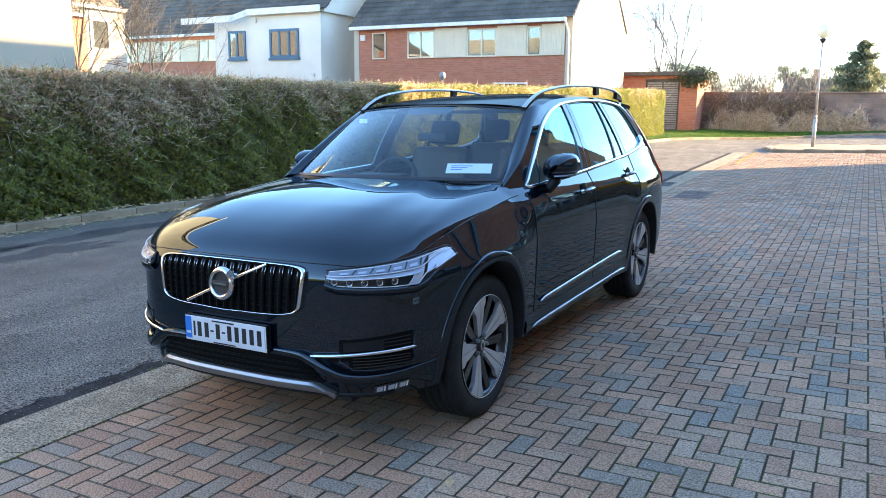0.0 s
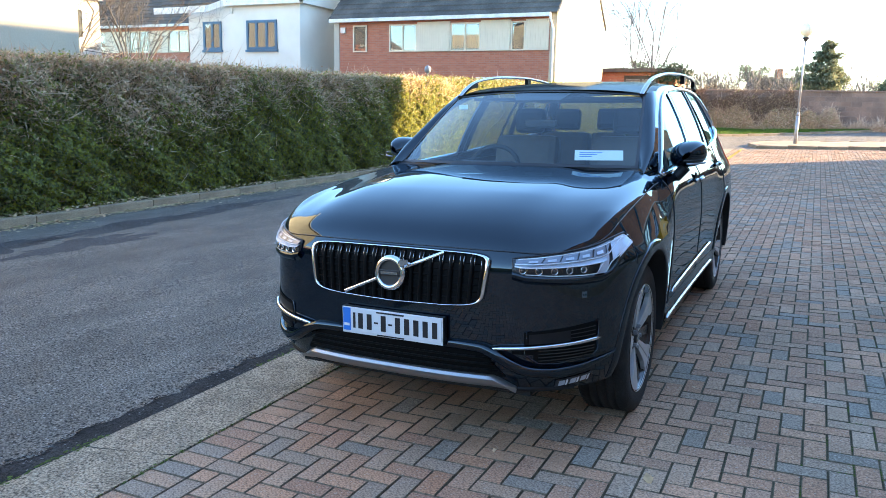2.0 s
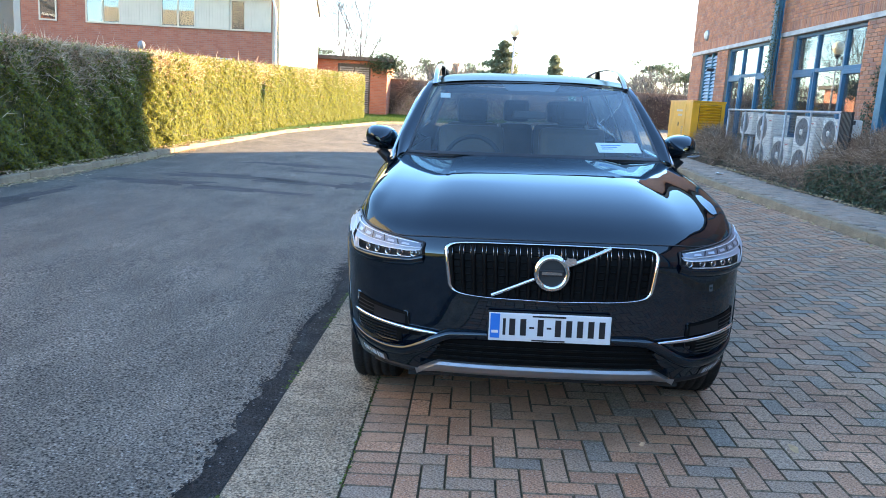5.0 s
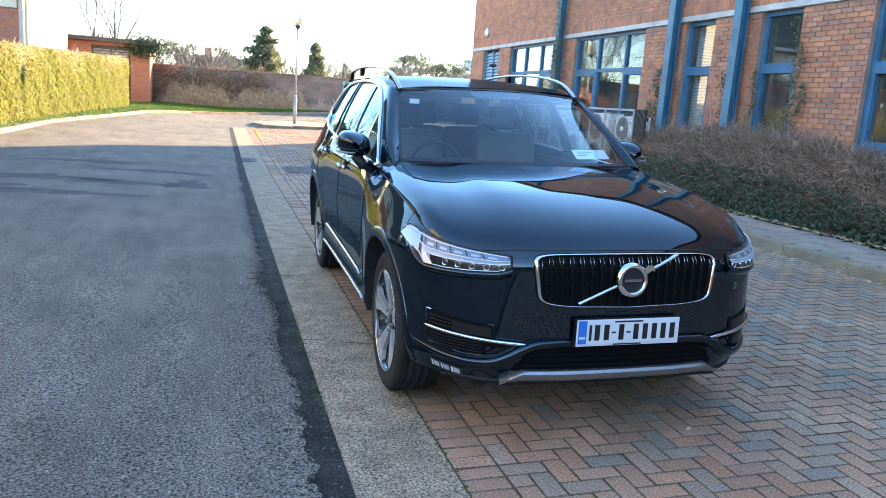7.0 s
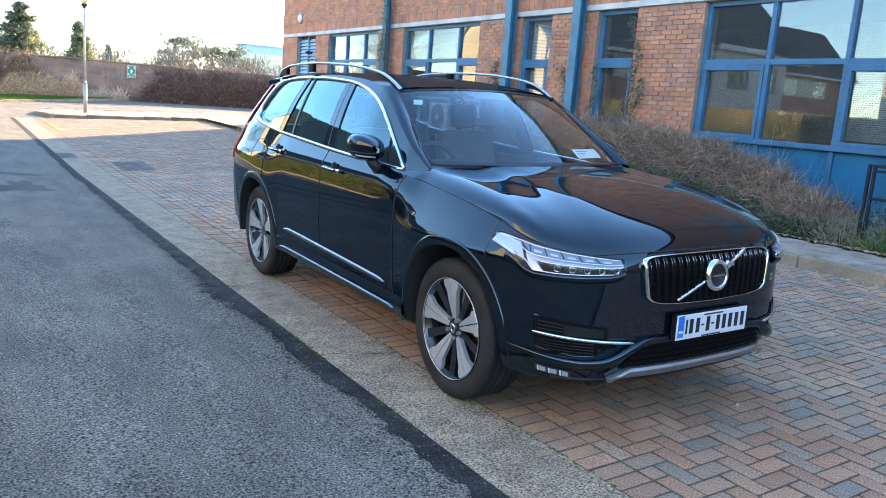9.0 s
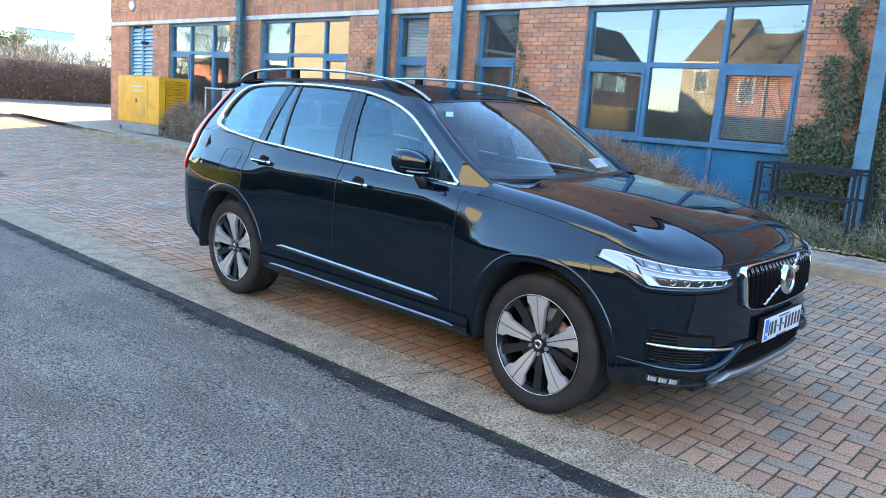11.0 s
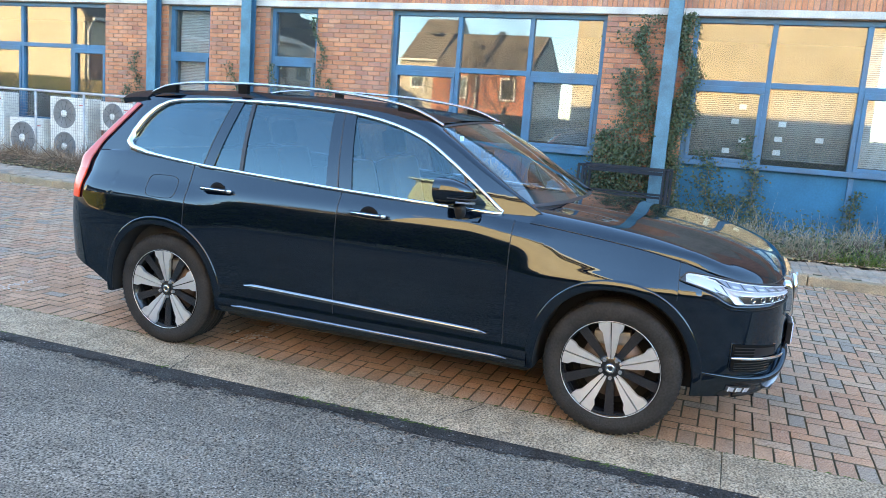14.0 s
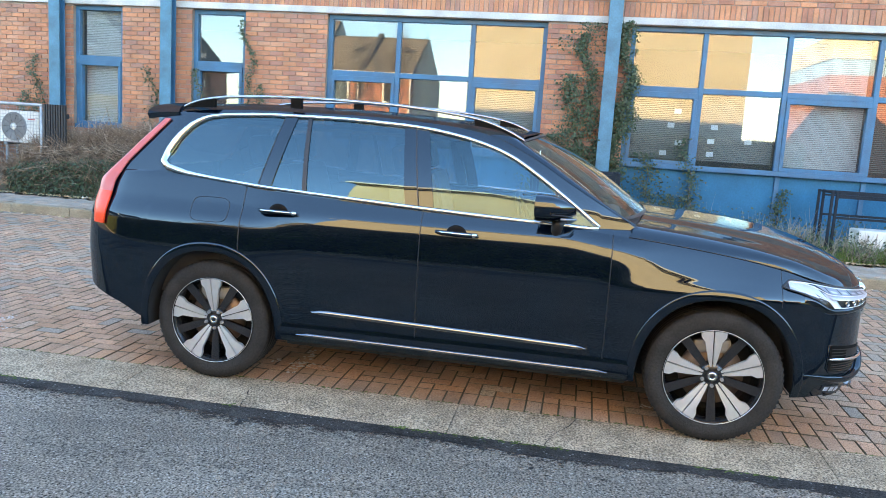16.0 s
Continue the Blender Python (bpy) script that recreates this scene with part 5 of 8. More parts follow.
box("coping", (-7.7, 54, 41.25, 41.6, 2.385, 2.46), m_block, bw, 0.015)
def wall_growth(label, x0, x1, h, out, n_leaf, n_twig, leaf_mat, twig_mat, twig_len, size=0.055):
    """Growth along the boundary wall: twigs that hug it and, where there are any, leaves."""
    sh = thing("shrub_row", label, "shrubs")
    def spots(n):
        x = rng.uniform(x0, x1, n)
        e = np.clip(np.minimum(x - x0, x1 - x) / 0.5, 0.25, 1)
        z = rng.uniform(0, 1, n) ** 0.85 * h * e * (0.82 + 0.18 * np.sin(x * 2.3) * np.sin(x * 5.1))
        return np.stack([x, 41.22 - rng.exponential(0.06, n) - out * (1 - (z / h) ** 2), z + 0.5], -1)
    if n_leaf:
        tagged(leaves("leaf_mass", spots(n_leaf), np.tile((0, -1, 0.3), (n_leaf, 1)), size, leaf_mat, rng, sh), kind="stuff")
    tagged(twigs("twig_mass", spots(n_twig), rng.normal(0, 1, (n_twig, 3)) * np.array([1, 0.25, 0.9]) + np.array([0, -0.1, 0.3]), twig_len, 0.010, twig_mat, rng, sh, 0.4), kind="stuff")
    return sh


wall_growth("bare brown creeper over the boundary wall", -7.3, -1.6, 2.0, 0.10, 1500, 5200, m_leafdry, m_twig, 0.45)
wall_growth("straggly shrubs with dead tan leaves against the boundary wall", -6.9, -3.6, 1.25, 0.5, 2600, 1600, m_leafdry, m_deadtwig, 0.3)
wall_growth("straggly shrubs with dead tan leaves against the boundary wall", -3.5, 0.3, 1.2, 0.5, 2600, 1800, m_leafdry, m_deadtwig, 0.3)
wall_growth("pale dry shrub against the boundary wall", 0.5, 1.25, 1.15, 0.4, 420, 700, m_leafdry, m_deadtwig, 0.3)
wall_growth("pale dry shrub against the boundary wall", 1.3, 1.95, 1.2, 0.4, 320, 700, m_leafdry, m_deadtwig, 0.3)
wall_growth("dark bare creeper hanging over the boundary wall", 2.9, 16.5, 1.9, 0.22, 1600, 11000, m_leafdry, m_darktwig, 0.6)
wall_growth("green ivy over the boundary wall", 11.5, 30.0, 2.05, 0.55, 16000, 1500, m_weed, m_darktwig, 0.3, 0.08)
sg = thing("green_sign", "green assembly point sign on the boundary wall", "sign", pose(2.3, 41.22, 2.0) @ Matrix.Diagonal((0.68, 1, 0.75, 1)))
box("board", (-0.30, 0.30, -0.02, 0.02, -0.40, 0.40), m_white, sg, 0.005)
box("field", (-0.27, 0.27, -0.026, -0.021, -0.37, 0.37), m_sign, sg)
for i, (a, b, c, d) in enumerate(((-0.08, 0.08, 0.0, 0.14), (-0.05, 0.05, -0.12, -0.01), (-0.24, -0.15, 0.2, 0.3), (0.15, 0.24, 0.2, 0.3), (-0.24, -0.15, -0.2, -0.1), (0.15, 0.24, -0.2, -0.1), (-0.2, 0.2, -0.28, -0.25), (-0.16, 0.16, -0.34, -0.31))):
    box("mark", (a, b, -0.031, -0.027, c, d), m_white, sg)

lp = thing("street_lamp", "grey steel lamp post with a pale globe, on the island", "street lamp", pose(-1.54, 29.05, 0.36))
tube("base", [(0, 0, 0), (0, 0, 0.95)], 0.060, m_galv, lp, 14)
tube("collar", [(0, 0, 0.95), (0, 0, 1.08)], [0.060, 0.038], m_galv, lp, 14)
tube("post", [(0, 0, 1.08), (0, 0, 3.45)], [0.038, 0.032], m_galv, lp, 12)
lathe("lantern_cap", [(0.03, 3.42), (0.10, 3.52), (0.13, 3.56), (0.05, 3.58)], m_dark, lp, 20)
lathe("globe", [(0.05, 3.57), (0.17, 3.66), (0.225, 3.8), (0.19, 3.95), (0.10, 4.03), (0.0, 4.05)], g_globe, lp, 24)

# trees and distance
def branch(bm, p, d, length, r, depth, rng, spread=0.5):
    q = [p]
    dd = d.normalized()
    for i in range(3):
        dd = (dd + Vector(rng.normal(0, 0.12, 3)) + Vector((0, 0, 0.06))).normalized()
        q.append(q[-1] + dd * length / 3)
    add_tube(bm, q, [r, r * 0.85, r * 0.7, r * 0.5], 6 if depth > 2 else 4)
    if depth == 0:
        return
    for i in range(4):
        s = q[1 + i % 3]
        side = Vector(rng.normal(0, 1, 3))
        nd = (dd + side * spread).normalized()
        branch(bm, s, nd, length * rng.uniform(0.6, 0.8), r * 0.52, depth - 1, rng, spread)


def bare_tree(x, y, h, z=0.3, seed=1, depth=4, thick=0.045, label="bare winter tree with fine upright branches"):
    r = np.random.default_rng(seed)
    t = thing("bare_tree", label, "tree", pose(x, y, z))
    tube("trunk", [(0, 0, 0), (0.02, 0, h * 0.18), (0.0, 0.03, h * 0.34)], [thick * 2.9, thick * 2.2, thick * 1.5], m_bark, t, 8)
    bm = bmesh.new()
    for i in range(5):
        branch(bm, Vector((0, 0.02, h * (0.2 + 0.03 * i))), Vector((math.cos(i * 1.3) * 0.45, math.sin(i * 1.3) * 0.45, 1)), h * 0.34, thick, depth - 1, r)
    part("crown", bm, m_bark, t)
    return t


bare_tree(-9.4, 43.5, 12.0, seed=3, depth=5, thick=0.034)
bare_tree(-10.6, 45, 11.0, seed=5, depth=5, thick=0.034)
bare_tree(-9.9, 44.2, 8.0, seed=13, depth=5, thick=0.03)
bare_tree(-17.6, 13.0, 6.6, seed=8, depth=5, thick=0.032, label="small bare garden tree with dense dark twigs")
bare_tree(-17.2, 14.7, 5.6, seed=9, depth=5, thick=0.028, label="small bare garden tree with dense dark twigs")

def pine(x, y, h, seed, spread=1.0, label="far umbrella pine with dark flat-topped crown"):
    r = np.random.default_rng(seed)
    t = thing("pine_tree", label, "tree", pose(x, y, 0))
    top = Vector((r.normal(0, 0.5), r.normal(0, 0.5), h * 0.8))
    bm = add_tube(bmesh.new(), [(0, 0, 0), top * 0.5, top], [0.38, 0.28, 0.15], 7)
    pts = []
    for i in range(11):
        a, rad = r.uniform(0, 6.28), h * 0.28 * spread * r.uniform(0.3, 1)
        e = Vector((top.x + rad * math.cos(a), top.y + rad * math.sin(a), h * r.uniform(0.66, 0.98)))
        add_tube(bm, [top * r.uniform(0.62, 0.95), (top * 0.8 + e) / 2, e], [0.12, 0.08, 0.03], 5)
        pts.append(e)
    part("trunk", bm, m_bark, t)
    C = np.array([tuple(p) for p in pts])
    k = 2200
    c = C[r.integers(0, len(C), k)]
    P = c + r.normal(0, 1, (k, 3)) * np.array([h * 0.075, h * 0.075, h * 0.028])
    tagged(leaves("crown", P, np.tile((0, 0, 1.0), (k, 1)), h * 0.014, m_pine, r, t, aspect=0.8), kind="stuff")
    return t


def conifer(x, y, h, seed, w=0.3):
    """A loose conifer: drooping boughs of uneven length, each with its own spray of foliage."""
    r = np.random.default_rng(seed)
    t = thing("conifer_tree", "loose feathery conifer behind the boundary wall", "tree", pose(x, y, 0.3))
    bm = add_tube(bmesh.new(), [(0, 0, 0), (0.05, 0, h * 0.5), (0, 0, h * 0.97)], [0.16, 0.10, 0.02], 6)
    pts = []
    for i in range(46):
        f = 0.12 + 0.86 * (i / 45) ** 0.9
        a, L = i * 2.4 + r.normal(0, 0.4), h * w * (1 - f) ** 0.75 * r.uniform(0.55, 1.15) + 0.12
        p0, p1 = Vector((0, 0, f * h)), Vector((L * math.cos(a), L * math.sin(a), f * h + L * r.uniform(-0.15, 0.35)))
        add_tube(bm, [p0, (p0 + p1) / 2 + Vector((0, 0, 0.08 * L)), p1], [0.035, 0.02, 0.008], 4)
        k = int(50 + 150 * L)
        u = r.uniform(0.15, 1, k)[:, None] ** 0.8
        pts.append(np.array(p0) + (np.array(p1) - np.array(p0)) * u + r.normal(0, 1, (k, 3)) * np.array([0.16, 0.16, 0.12]) * (0.6 + L * 0.5))
    part("trunk", bm, m_bark, t)
    P = np.concatenate(pts)
    tagged(leaves("crown", P, r.normal(0, 1, P.shape) + np.array([0, 0, 0.6]), 0.12, m_conifer, r, t, aspect=0.5), kind="stuff")
    return t


for i, (x, y, h) in enumerate(((-9.2, 110, 7.3), (-3.7, 110, 6.8), (0.8, 110, 6.4), (23.3, 120, 9.1), (26.3, 122, 9.2), (29.0, 120, 8.7), (33.0, 120, 7.9), (60, 150, 11), (96, 150, 12), (110, 140, 11), (-30, 130, 9))):
    pine(x, y, h, 20 + i)
conifer(-0.7, 64, 6.2, 40, 0.42)
conifer(4.6, 75, 6.0, 41, 0.36)
conifer(14.5, 120, 6.2, 42, 0.22)
def woods(x0, x1, y, h0, h1, n, seed, label):
    """A belt of bare winter trees, each with a rounded crown of fine twigs."""
    r = np.random.default_rng(seed)
    w = thing("far_woods", label, "woods")
    x, yy, h = r.uniform(x0, x1, n), y + r.uniform(-5, 8, n), r.uniform(h0, h1, n)
    base = np.stack([x, yy, np.zeros(n)], -1)
    tagged(twigs("stem_mass", base, np.stack([r.normal(0, 0.05, n), r.normal(0, 0.05, n), np.ones(n)], -1), h * 0.72, 0.13, m_wood, r, w, 0.03), kind="stuff")
    k = n * 230
    i = r.integers(0, n, k)
    u = r.normal(0, 1, (k, 3))
    u /= np.linalg.norm(u, axis=1, keepdims=True)
    rad = r.uniform(0.25, 1, k) ** 0.6
    C = base[i] + np.stack([0 * x[i], 0 * x[i], h[i] * 0.60], -1)
    Q = C + u * rad[:, None] * np.stack([h[i] * 0.30, h[i] * 0.30, h[i] * 0.36], -1)
    tagged(twigs("crown", Q, u + np.array([0, 0, 0.8]) + r.normal(0, 0.4, (k, 3)), 0.75, 0.038, m_wood, r, w, 0.2), kind="stuff")
    return w


woods(-45, 24, 85, 4.0, 6.2, 90, 50, "far brown winter trees beyond the wall")
woods(16, 80, 105, 4.2, 6.6, 90, 51, "far brown winter trees beyond the wall")
woods(70, 190, 120, 6, 10, 80, 52, "hazy brown winter woods")
fb = thing("far_house", "far white house with a dark slate roof", "house")
box("wall", (-8.5, -0.5, 95, 101, 0, 3.6), m_render, fb)
gable_roof("roof", -8.5, -0.5, 95, 101, 3.5, 5.1, "x", fb)
box("chimney", (-5.8, -5.0, 97.6, 98.4, 3.4, 6.1), m_brickfar, fb)
# distance haze is put into the pale wall and roof colours
fo = thing("far_office", "far glass-roofed building, haze put into its pale colours", "building")
box("wall", (54, 70, 186, 196, 0, 10.6), m_white, fo)
box("upper_storey", (57, 67, 187, 195, 10.6, 12.6), m_louvre, fo)
box("roof_canopy", (55, 68.5, 186.5, 195.5, 12.6, 13.0), m_white, fo)
for i in range(7):
    box("window", (55 + 2.1 * i, 56.5 + 2.1 * i, 185.9, 185.99, 6.6, 9.4), g_office, fo)
hg = np.random.default_rng(60)
eh = thing("far_hedge", "tall dark green and brown hedge beyond the cross road", "hedge")
box("hedge_core", (21.2, 22.8, 12, 44, 0, 2.5), m_core, eh)
k = 9000
y = hg.uniform(12, 44, k)
Pp = np.stack([21.15 - hg.exponential(0.06, k), y, 0.3 + hg.uniform(0, 1, k) * 2.4], -1)
tagged(leaves("hedge_leaf_layer", Pp, np.tile((-1, 0, 0.3), (k, 1)), 0.08, m_leafdry, hg, eh), kind="stuff")

# ---- the car ----
CARY = 3.47
car = thing("car", "glossy black SUV with chrome trim parked on block paving", "car", pose(-2.535, CARY, 0.0, 0, -1.40, -0.5))
HUBZ = 0.368


def assembly(name, parent):
    """An Empty that gathers the pieces of one part."""
    e = new(name)
    e.parent = parent
    return e



OX = [(0, -0.875), (0.20, -0.872), (0.40, -0.855), (0.56, -0.822), (0.70, -0.752), (0.81, -0.648), (0.885, -0.52), (0.925, -0.38), (0.945, -0.20), (0.952, 0.0), (0.955, 0.25), (0.955, 0.6), (0.953, 1.2), (0.955, 2.0), (0.962, 2.6), (0.966, 3.0), (0.955, 3.35), (0.93, 3.62), (0.87, 3.80), (0.74, 3.93), (0.4, 4.01), (0, 4.035)]
ox, oy = np.array(OX).T
chord = np.concatenate([[0], np.cumsum(np.hypot(np.diff(ox), np.diff(oy)))])
FINE = np.linspace(0, chord[-1], 4000)
fx, fy = pch(chord, ox, FINE), pch(chord, oy, FINE)


def s_at_y(y):
    """Distance along the outline at which the side reaches y."""
    return np.interp(y, fy, FINE)


def inset(z, y):
    """How far the side leans in from its widest line at a height."""
    ZI = [0.2, 0.30, 0.42, 0.56, 0.70, 0.82, 0.90, 0.95, 1.0, 1.04, 1.08, 1.12, 1.20, 1.30, 1.40]
    LI = [0.06, 0.036, 0.020, 0.011, 0.004, 0.0, 0.003, 0.0068, 0.0122, 0.0185, 0.033, 0.056, 0.102, 0.163, 0.225]
    base = pch(ZI, LI, z)
    # the rear haunch starts to lean in lower down and stands a little prouder
    k = np.clip((np.asarray(y, float) - 2.40) / 0.40, 0, 1)
    k = k * k * (3 - 2 * k)
    fade = np.clip((1.24 - np.asarray(z, float)) / 0.14, 0, 1)
    low = pch(ZI, LI, np.asarray(z, float) + 0.06 * fade)
    return base + k * (low - base - 0.014 * fade)


def top_z(y):
    return pch([-0.9, -0.84, -0.78, -0.66, -0.5, -0.3, -0.1, 0.2, 0.5, 0.8, 1.72, 2.72, 3.3, 3.6, 4.1], [0.914, 0.906, 0.898, 0.911, 0.942, 0.990, 1.027, 1.066, 1.096, 1.120, 1.160, 1.205, 1.262, 1.25, 1.2], y)


def shell(s, z, off=0.0):
    """A point of the lower body: s along the outline from the middle of the front, z up."""
    s, z = np.broadcast_arrays(np.asarray(s, float), np.asarray(z, float))
    x, y = np.interp(s, FINE, fx), np.interp(s, FINE, fy)
    ds = 0.004
    tx, ty = np.interp(s + ds, FINE, fx) - np.interp(s - ds, FINE, fx), np.interp(s + ds, FINE, fy) - np.interp(s - ds, FINE, fy)
    L = np.hypot(tx, ty) + 1e-9
    nx, ny = -ty / L, tx / L
    nx, ny = -nx, -ny
    front = np.clip((-0.15 - y) / 0.45, 0, 1)
    zt = top_z(y)
    # fender tops roll inwards towards the bonnet line
    fend = np.clip((0.85 - y) / 0.4, 0, 1)
    roll = np.clip((z - (zt - 0.16)) / 0.16, 0, 1.1)
    # above the front arch the wing leans in evenly from a crease over the flare
    crease = np.clip((0.68 - y) / 0.36, 0, 1)
    crease = crease * crease * (3 - 2 * crease)
    rise = np.clip((z - 0.838) / np.maximum(zt - 0.838, 0.03), 0, 1.1)
    lean = inset(z, y) * (1 - front) + front * pch([0.22, 0.30, 0.40, 0.52, 0.64, 0.76, 0.86, 0.90, 0.94, 1.02], [0.10, 0.05, 0.012, 0.0, 0.001, 0.004, 0.010, 0.018, 0.030, 0.055], z)
    lean = lean - fend * (1 - front) * 0.6 * (inset(z, y) - inset(np.minimum(z, 0.9), y)) + fend * (1 - front * 0.75) * 0.075 * ((1 - crease) * roll ** 2.4 + crease * rise ** 1.12)
    o = off - lean + 0.020 * crease * (1 - front) * (1 - np.clip(rise, 0, 1))
    return np.stack([x + nx * o, y + ny * o, z], -1)


ARCH_W, ARCH_H = 0.424, 0.445


def bottom_z(y):
    z = np.interp(y, [-0.9, -0.7, -0.46, 0.46, 2.5, 3.45, 3.6, 4.1], [0.305, 0.295, 0.29, 0.30, 0.30, 0.345, 0.42, 0.57])
    for c in (0.0, 2.984):
        t = np.clip(1 - np.abs((y - c) / ARCH_W) ** 2.2, 0, 1)
        a = 0.34 + (HUBZ + ARCH_H - 0.34) * t ** (1 / 2.2)
        z = np.where(np.abs(y - c) < ARCH_W - 0.0001, a, z)
    return z


arc = np.cos(np.linspace(math.pi, 0, 49)) * (ARCH_W - 0.0002)
ystn = np.concatenate([[-0.46], arc, np.linspace(ARCH_W + 0.0002, 2.984 - ARCH_W - 0.0002, 60), 2.984 + arc, [2.984 + ARCH_W + 0.0002]])
sst = np.concatenate([np.linspace(0, s_at_y(-ARCH_W - 0.0002), 50), s_at_y(ystn[1:]), np.linspace(s_at_y(2.984 + ARCH_W + 0.0002), FINE[-1], 40)[1:]])
yst = np.interp(sst, FINE, fy)
zb, zt = bottom_z(yst), top_z(yst)
vv = np.linspace(0, 1, 40)
Sg, Zg = np.repeat(sst[:, None], len(vv), 1), zb[:, None] + (zt - zb)[:, None] * vv[None]
half = shell(Sg, Zg)


def both(name, P, material, parent=car, label="", thickness=0.0):
    """A surface on each side of the car."""
    out = []
    for sgn in (1, -1):
        Q = P.copy()
        Q[..., 0] *= sgn
        if sgn < 0:
            Q = Q[::-1]
        ob = sheet(name, Q, material, parent, True, label)
        if thickness:
            thick(ob, thickness)
        out.append(ob)
    return out


def span(i0, i1):
    return half[i0:i1 + 1]


cutf = int(np.argmin(np.abs(yst + 0.30)))
cut1 = int(np.argmin(np.abs(yst - 0.60)))
cut2 = int(np.argmin(np.abs(yst - 1.69)))
cut3 = int(np.argmin(np.abs(yst - 2.785)))
last = len(yst) - 1
both("front_bumper", span(0, cutf), m_paint)
both("front_wing", span(cutf, cut1), m_paint)
both("front_door", span(cut1, cut2), m_paint)
both("rear_door", span(cut2, cut3), m_paint)
both("rear_quarter", span(cut3, last), m_paint)
# door gaps
for c, nm in ((cut1, "door_gap"), (cut2, "door_gap"), (cut3, "door_gap")):
    for sgn in (1, -1):
        pts = [(float(p[0]) * sgn, float(p[1]), float(p[2])) for p in half[c] + np.array([0.0008, 0, 0])]
        tube(nm, pts, 0.0032, m_ink, car, 5)
for c in (cutf,):
    for sgn in (1, -1):
        tube("bumper_gap", [(float(p[0]) * sgn, float(p[1]), float(p[2])) for p in half[c][int(len(vv) * 0.35):]], 0.002, m_ink, car, 5)

# bonnet between the wings
nt, nx_ = 46, 71
bon = np.zeros((nt, nx_, 3))
S1 = float(s_at_y(-0.33))
for j, f in enumerate(np.linspace(-1, 1, nx_)):
    af = abs(f)
    fr_ = shell(af * S1, top_z(float(np.interp(af * S1, FINE, fy))))
    xf, yf, zf = (float(v) for v in fr_)
    yc = 0.41 + 0.11 * af ** 2
    xc = float(shell(s_at_y(yc), top_z(yc))[0]) * af
    for i, t in enumerate(np.linspace(0, 1, nt) ** 1.25):
        y = yf + (yc - yf) * t
        xl = xf + (xc - xf) * t
        xe = float(shell(s_at_y(max(y, -0.33)), top_z(max(y, -0.33)))[0])
        x = xl + af ** 8 * (xe - xl)
        d = y - yf
        h = float(pch([0, 0.012, 0.05, 0.13, 0.3, 0.5, 0.86, 1.16, 1.45], [0, 0.020, 0.058, 0.104, 0.162, 0.204, 0.248, 0.268, 0.284], d))
        w = af ** 4.6
        z = (1 - w) * (zf + h) + w * (float(top_z(y)) + 0.002)
        # raised middle panel with a crease along each side
        xr_ = abs(x) - (0.42 + 0.03 * t)
        z += 0.005 * math.exp(-(xr_ / (0.22 if xr_ < 0 else 0.09)) ** 2) * min(1, max(0, (d - 0.05) / 0.4)) * (1 - 0.8 * min(1, max(0, (d - 0.45) / 0.5)))
        bon[i, j] = (math.copysign(x, f), y, z + 0.001)
# the bonnet's outer part rolls down to the wing without a crease
for i in range(nt):
    mixw = min(1, max(0, (i - 3) / 9))
    for sg in (1, -1):
        idx = [j for j in range(nx_) if sg * (j - (nx_ - 1) / 2) >= 0.66 * (nx_ - 1) / 2]
        idx = idx if sg > 0 else idx[::-1]
        q = bon[i, idx]
        L = abs(q[-1, 0]) - abs(q[0, 0])
        if L < 0.05:
            continue
        u = np.clip((np.abs(q[:, 0]) - abs(q[0, 0])) / L, 0, 1)
        zz = (2 * u ** 3 - 3 * u ** 2 + 1) * q[0, 2] - 0.06 * L * (u ** 3 - 2 * u ** 2 + u) + (3 * u ** 2 - 2 * u ** 3) * q[-1, 2] - 1.0 * L * (u ** 3 - u ** 2)
        bon[i, idx, 2] = q[:, 2] + (zz - q[:, 2]) * mixw
sheet("bonnet", bon[:, ::-1], m_paint, car)
tube("bonnet_gap", [tuple(p + np.array([0, -0.001, 0.0])) for p in bon[0]], 0.003, m_ink, car, 5)
for sgn in (1, -1):
    col = bon[:, -1 if sgn > 0 else 0]
    tube("bonnet_gap", [tuple(p + np.array([0, 0, -0.001])) for p in col[::3]], 0.003, m_ink, car, 5)
box("engine_bay_floor", (-0.70, 0.70, -0.62, 0.45, 0.45, 0.80), m_well, car, 0.02)

# upper body
def side_x(y, z):
    """Half-width of the glasshouse side."""
    bx = np.interp(y, [0.4, 0.7, 1.2, 2.2, 3.0, 3.4, 3.8], [0.79, 0.857, 0.886, 0.886, 0.880, 0.862, 0.82])
    tuck = np.interp(y, [0.5, 1.3, 2.6, 3.3, 3.8], [0.33, 0.26, 0.25, 0.29, 0.36])
    h = np.maximum(0, z - 1.12)
    return bx - tuck * h - 0.36 * h * h


DLO_Y = np.array([0.69, 0.75, 0.87, 1.046, 1.226, 1.405, 1.585, 1.77, 1.95, 2.31, 2.69, 3.0, 3.142, 3.236, 3.30, 3.345, 3.385])
DLO_T = np.array([1.135, 1.181, 1.268, 1.387, 1.491, 1.553, 1.592, 1.617, 1.629, 1.641, 1.639, 1.624, 1.605, 1.560, 1.495, 1.425, 1.315])
def dlo_top(y):
    return np.interp(y, np.linspace(0.69, 3.385, 200), pch(DLO_Y, DLO_T, np.linspace(0.69, 3.385, 200)))


def dlo_bot(y):
    return np.interp(y, [0.69, 1.7, 2.7, 3.2, 3.385], [1.128, 1.168, 1.218, 1.262, 1.296])


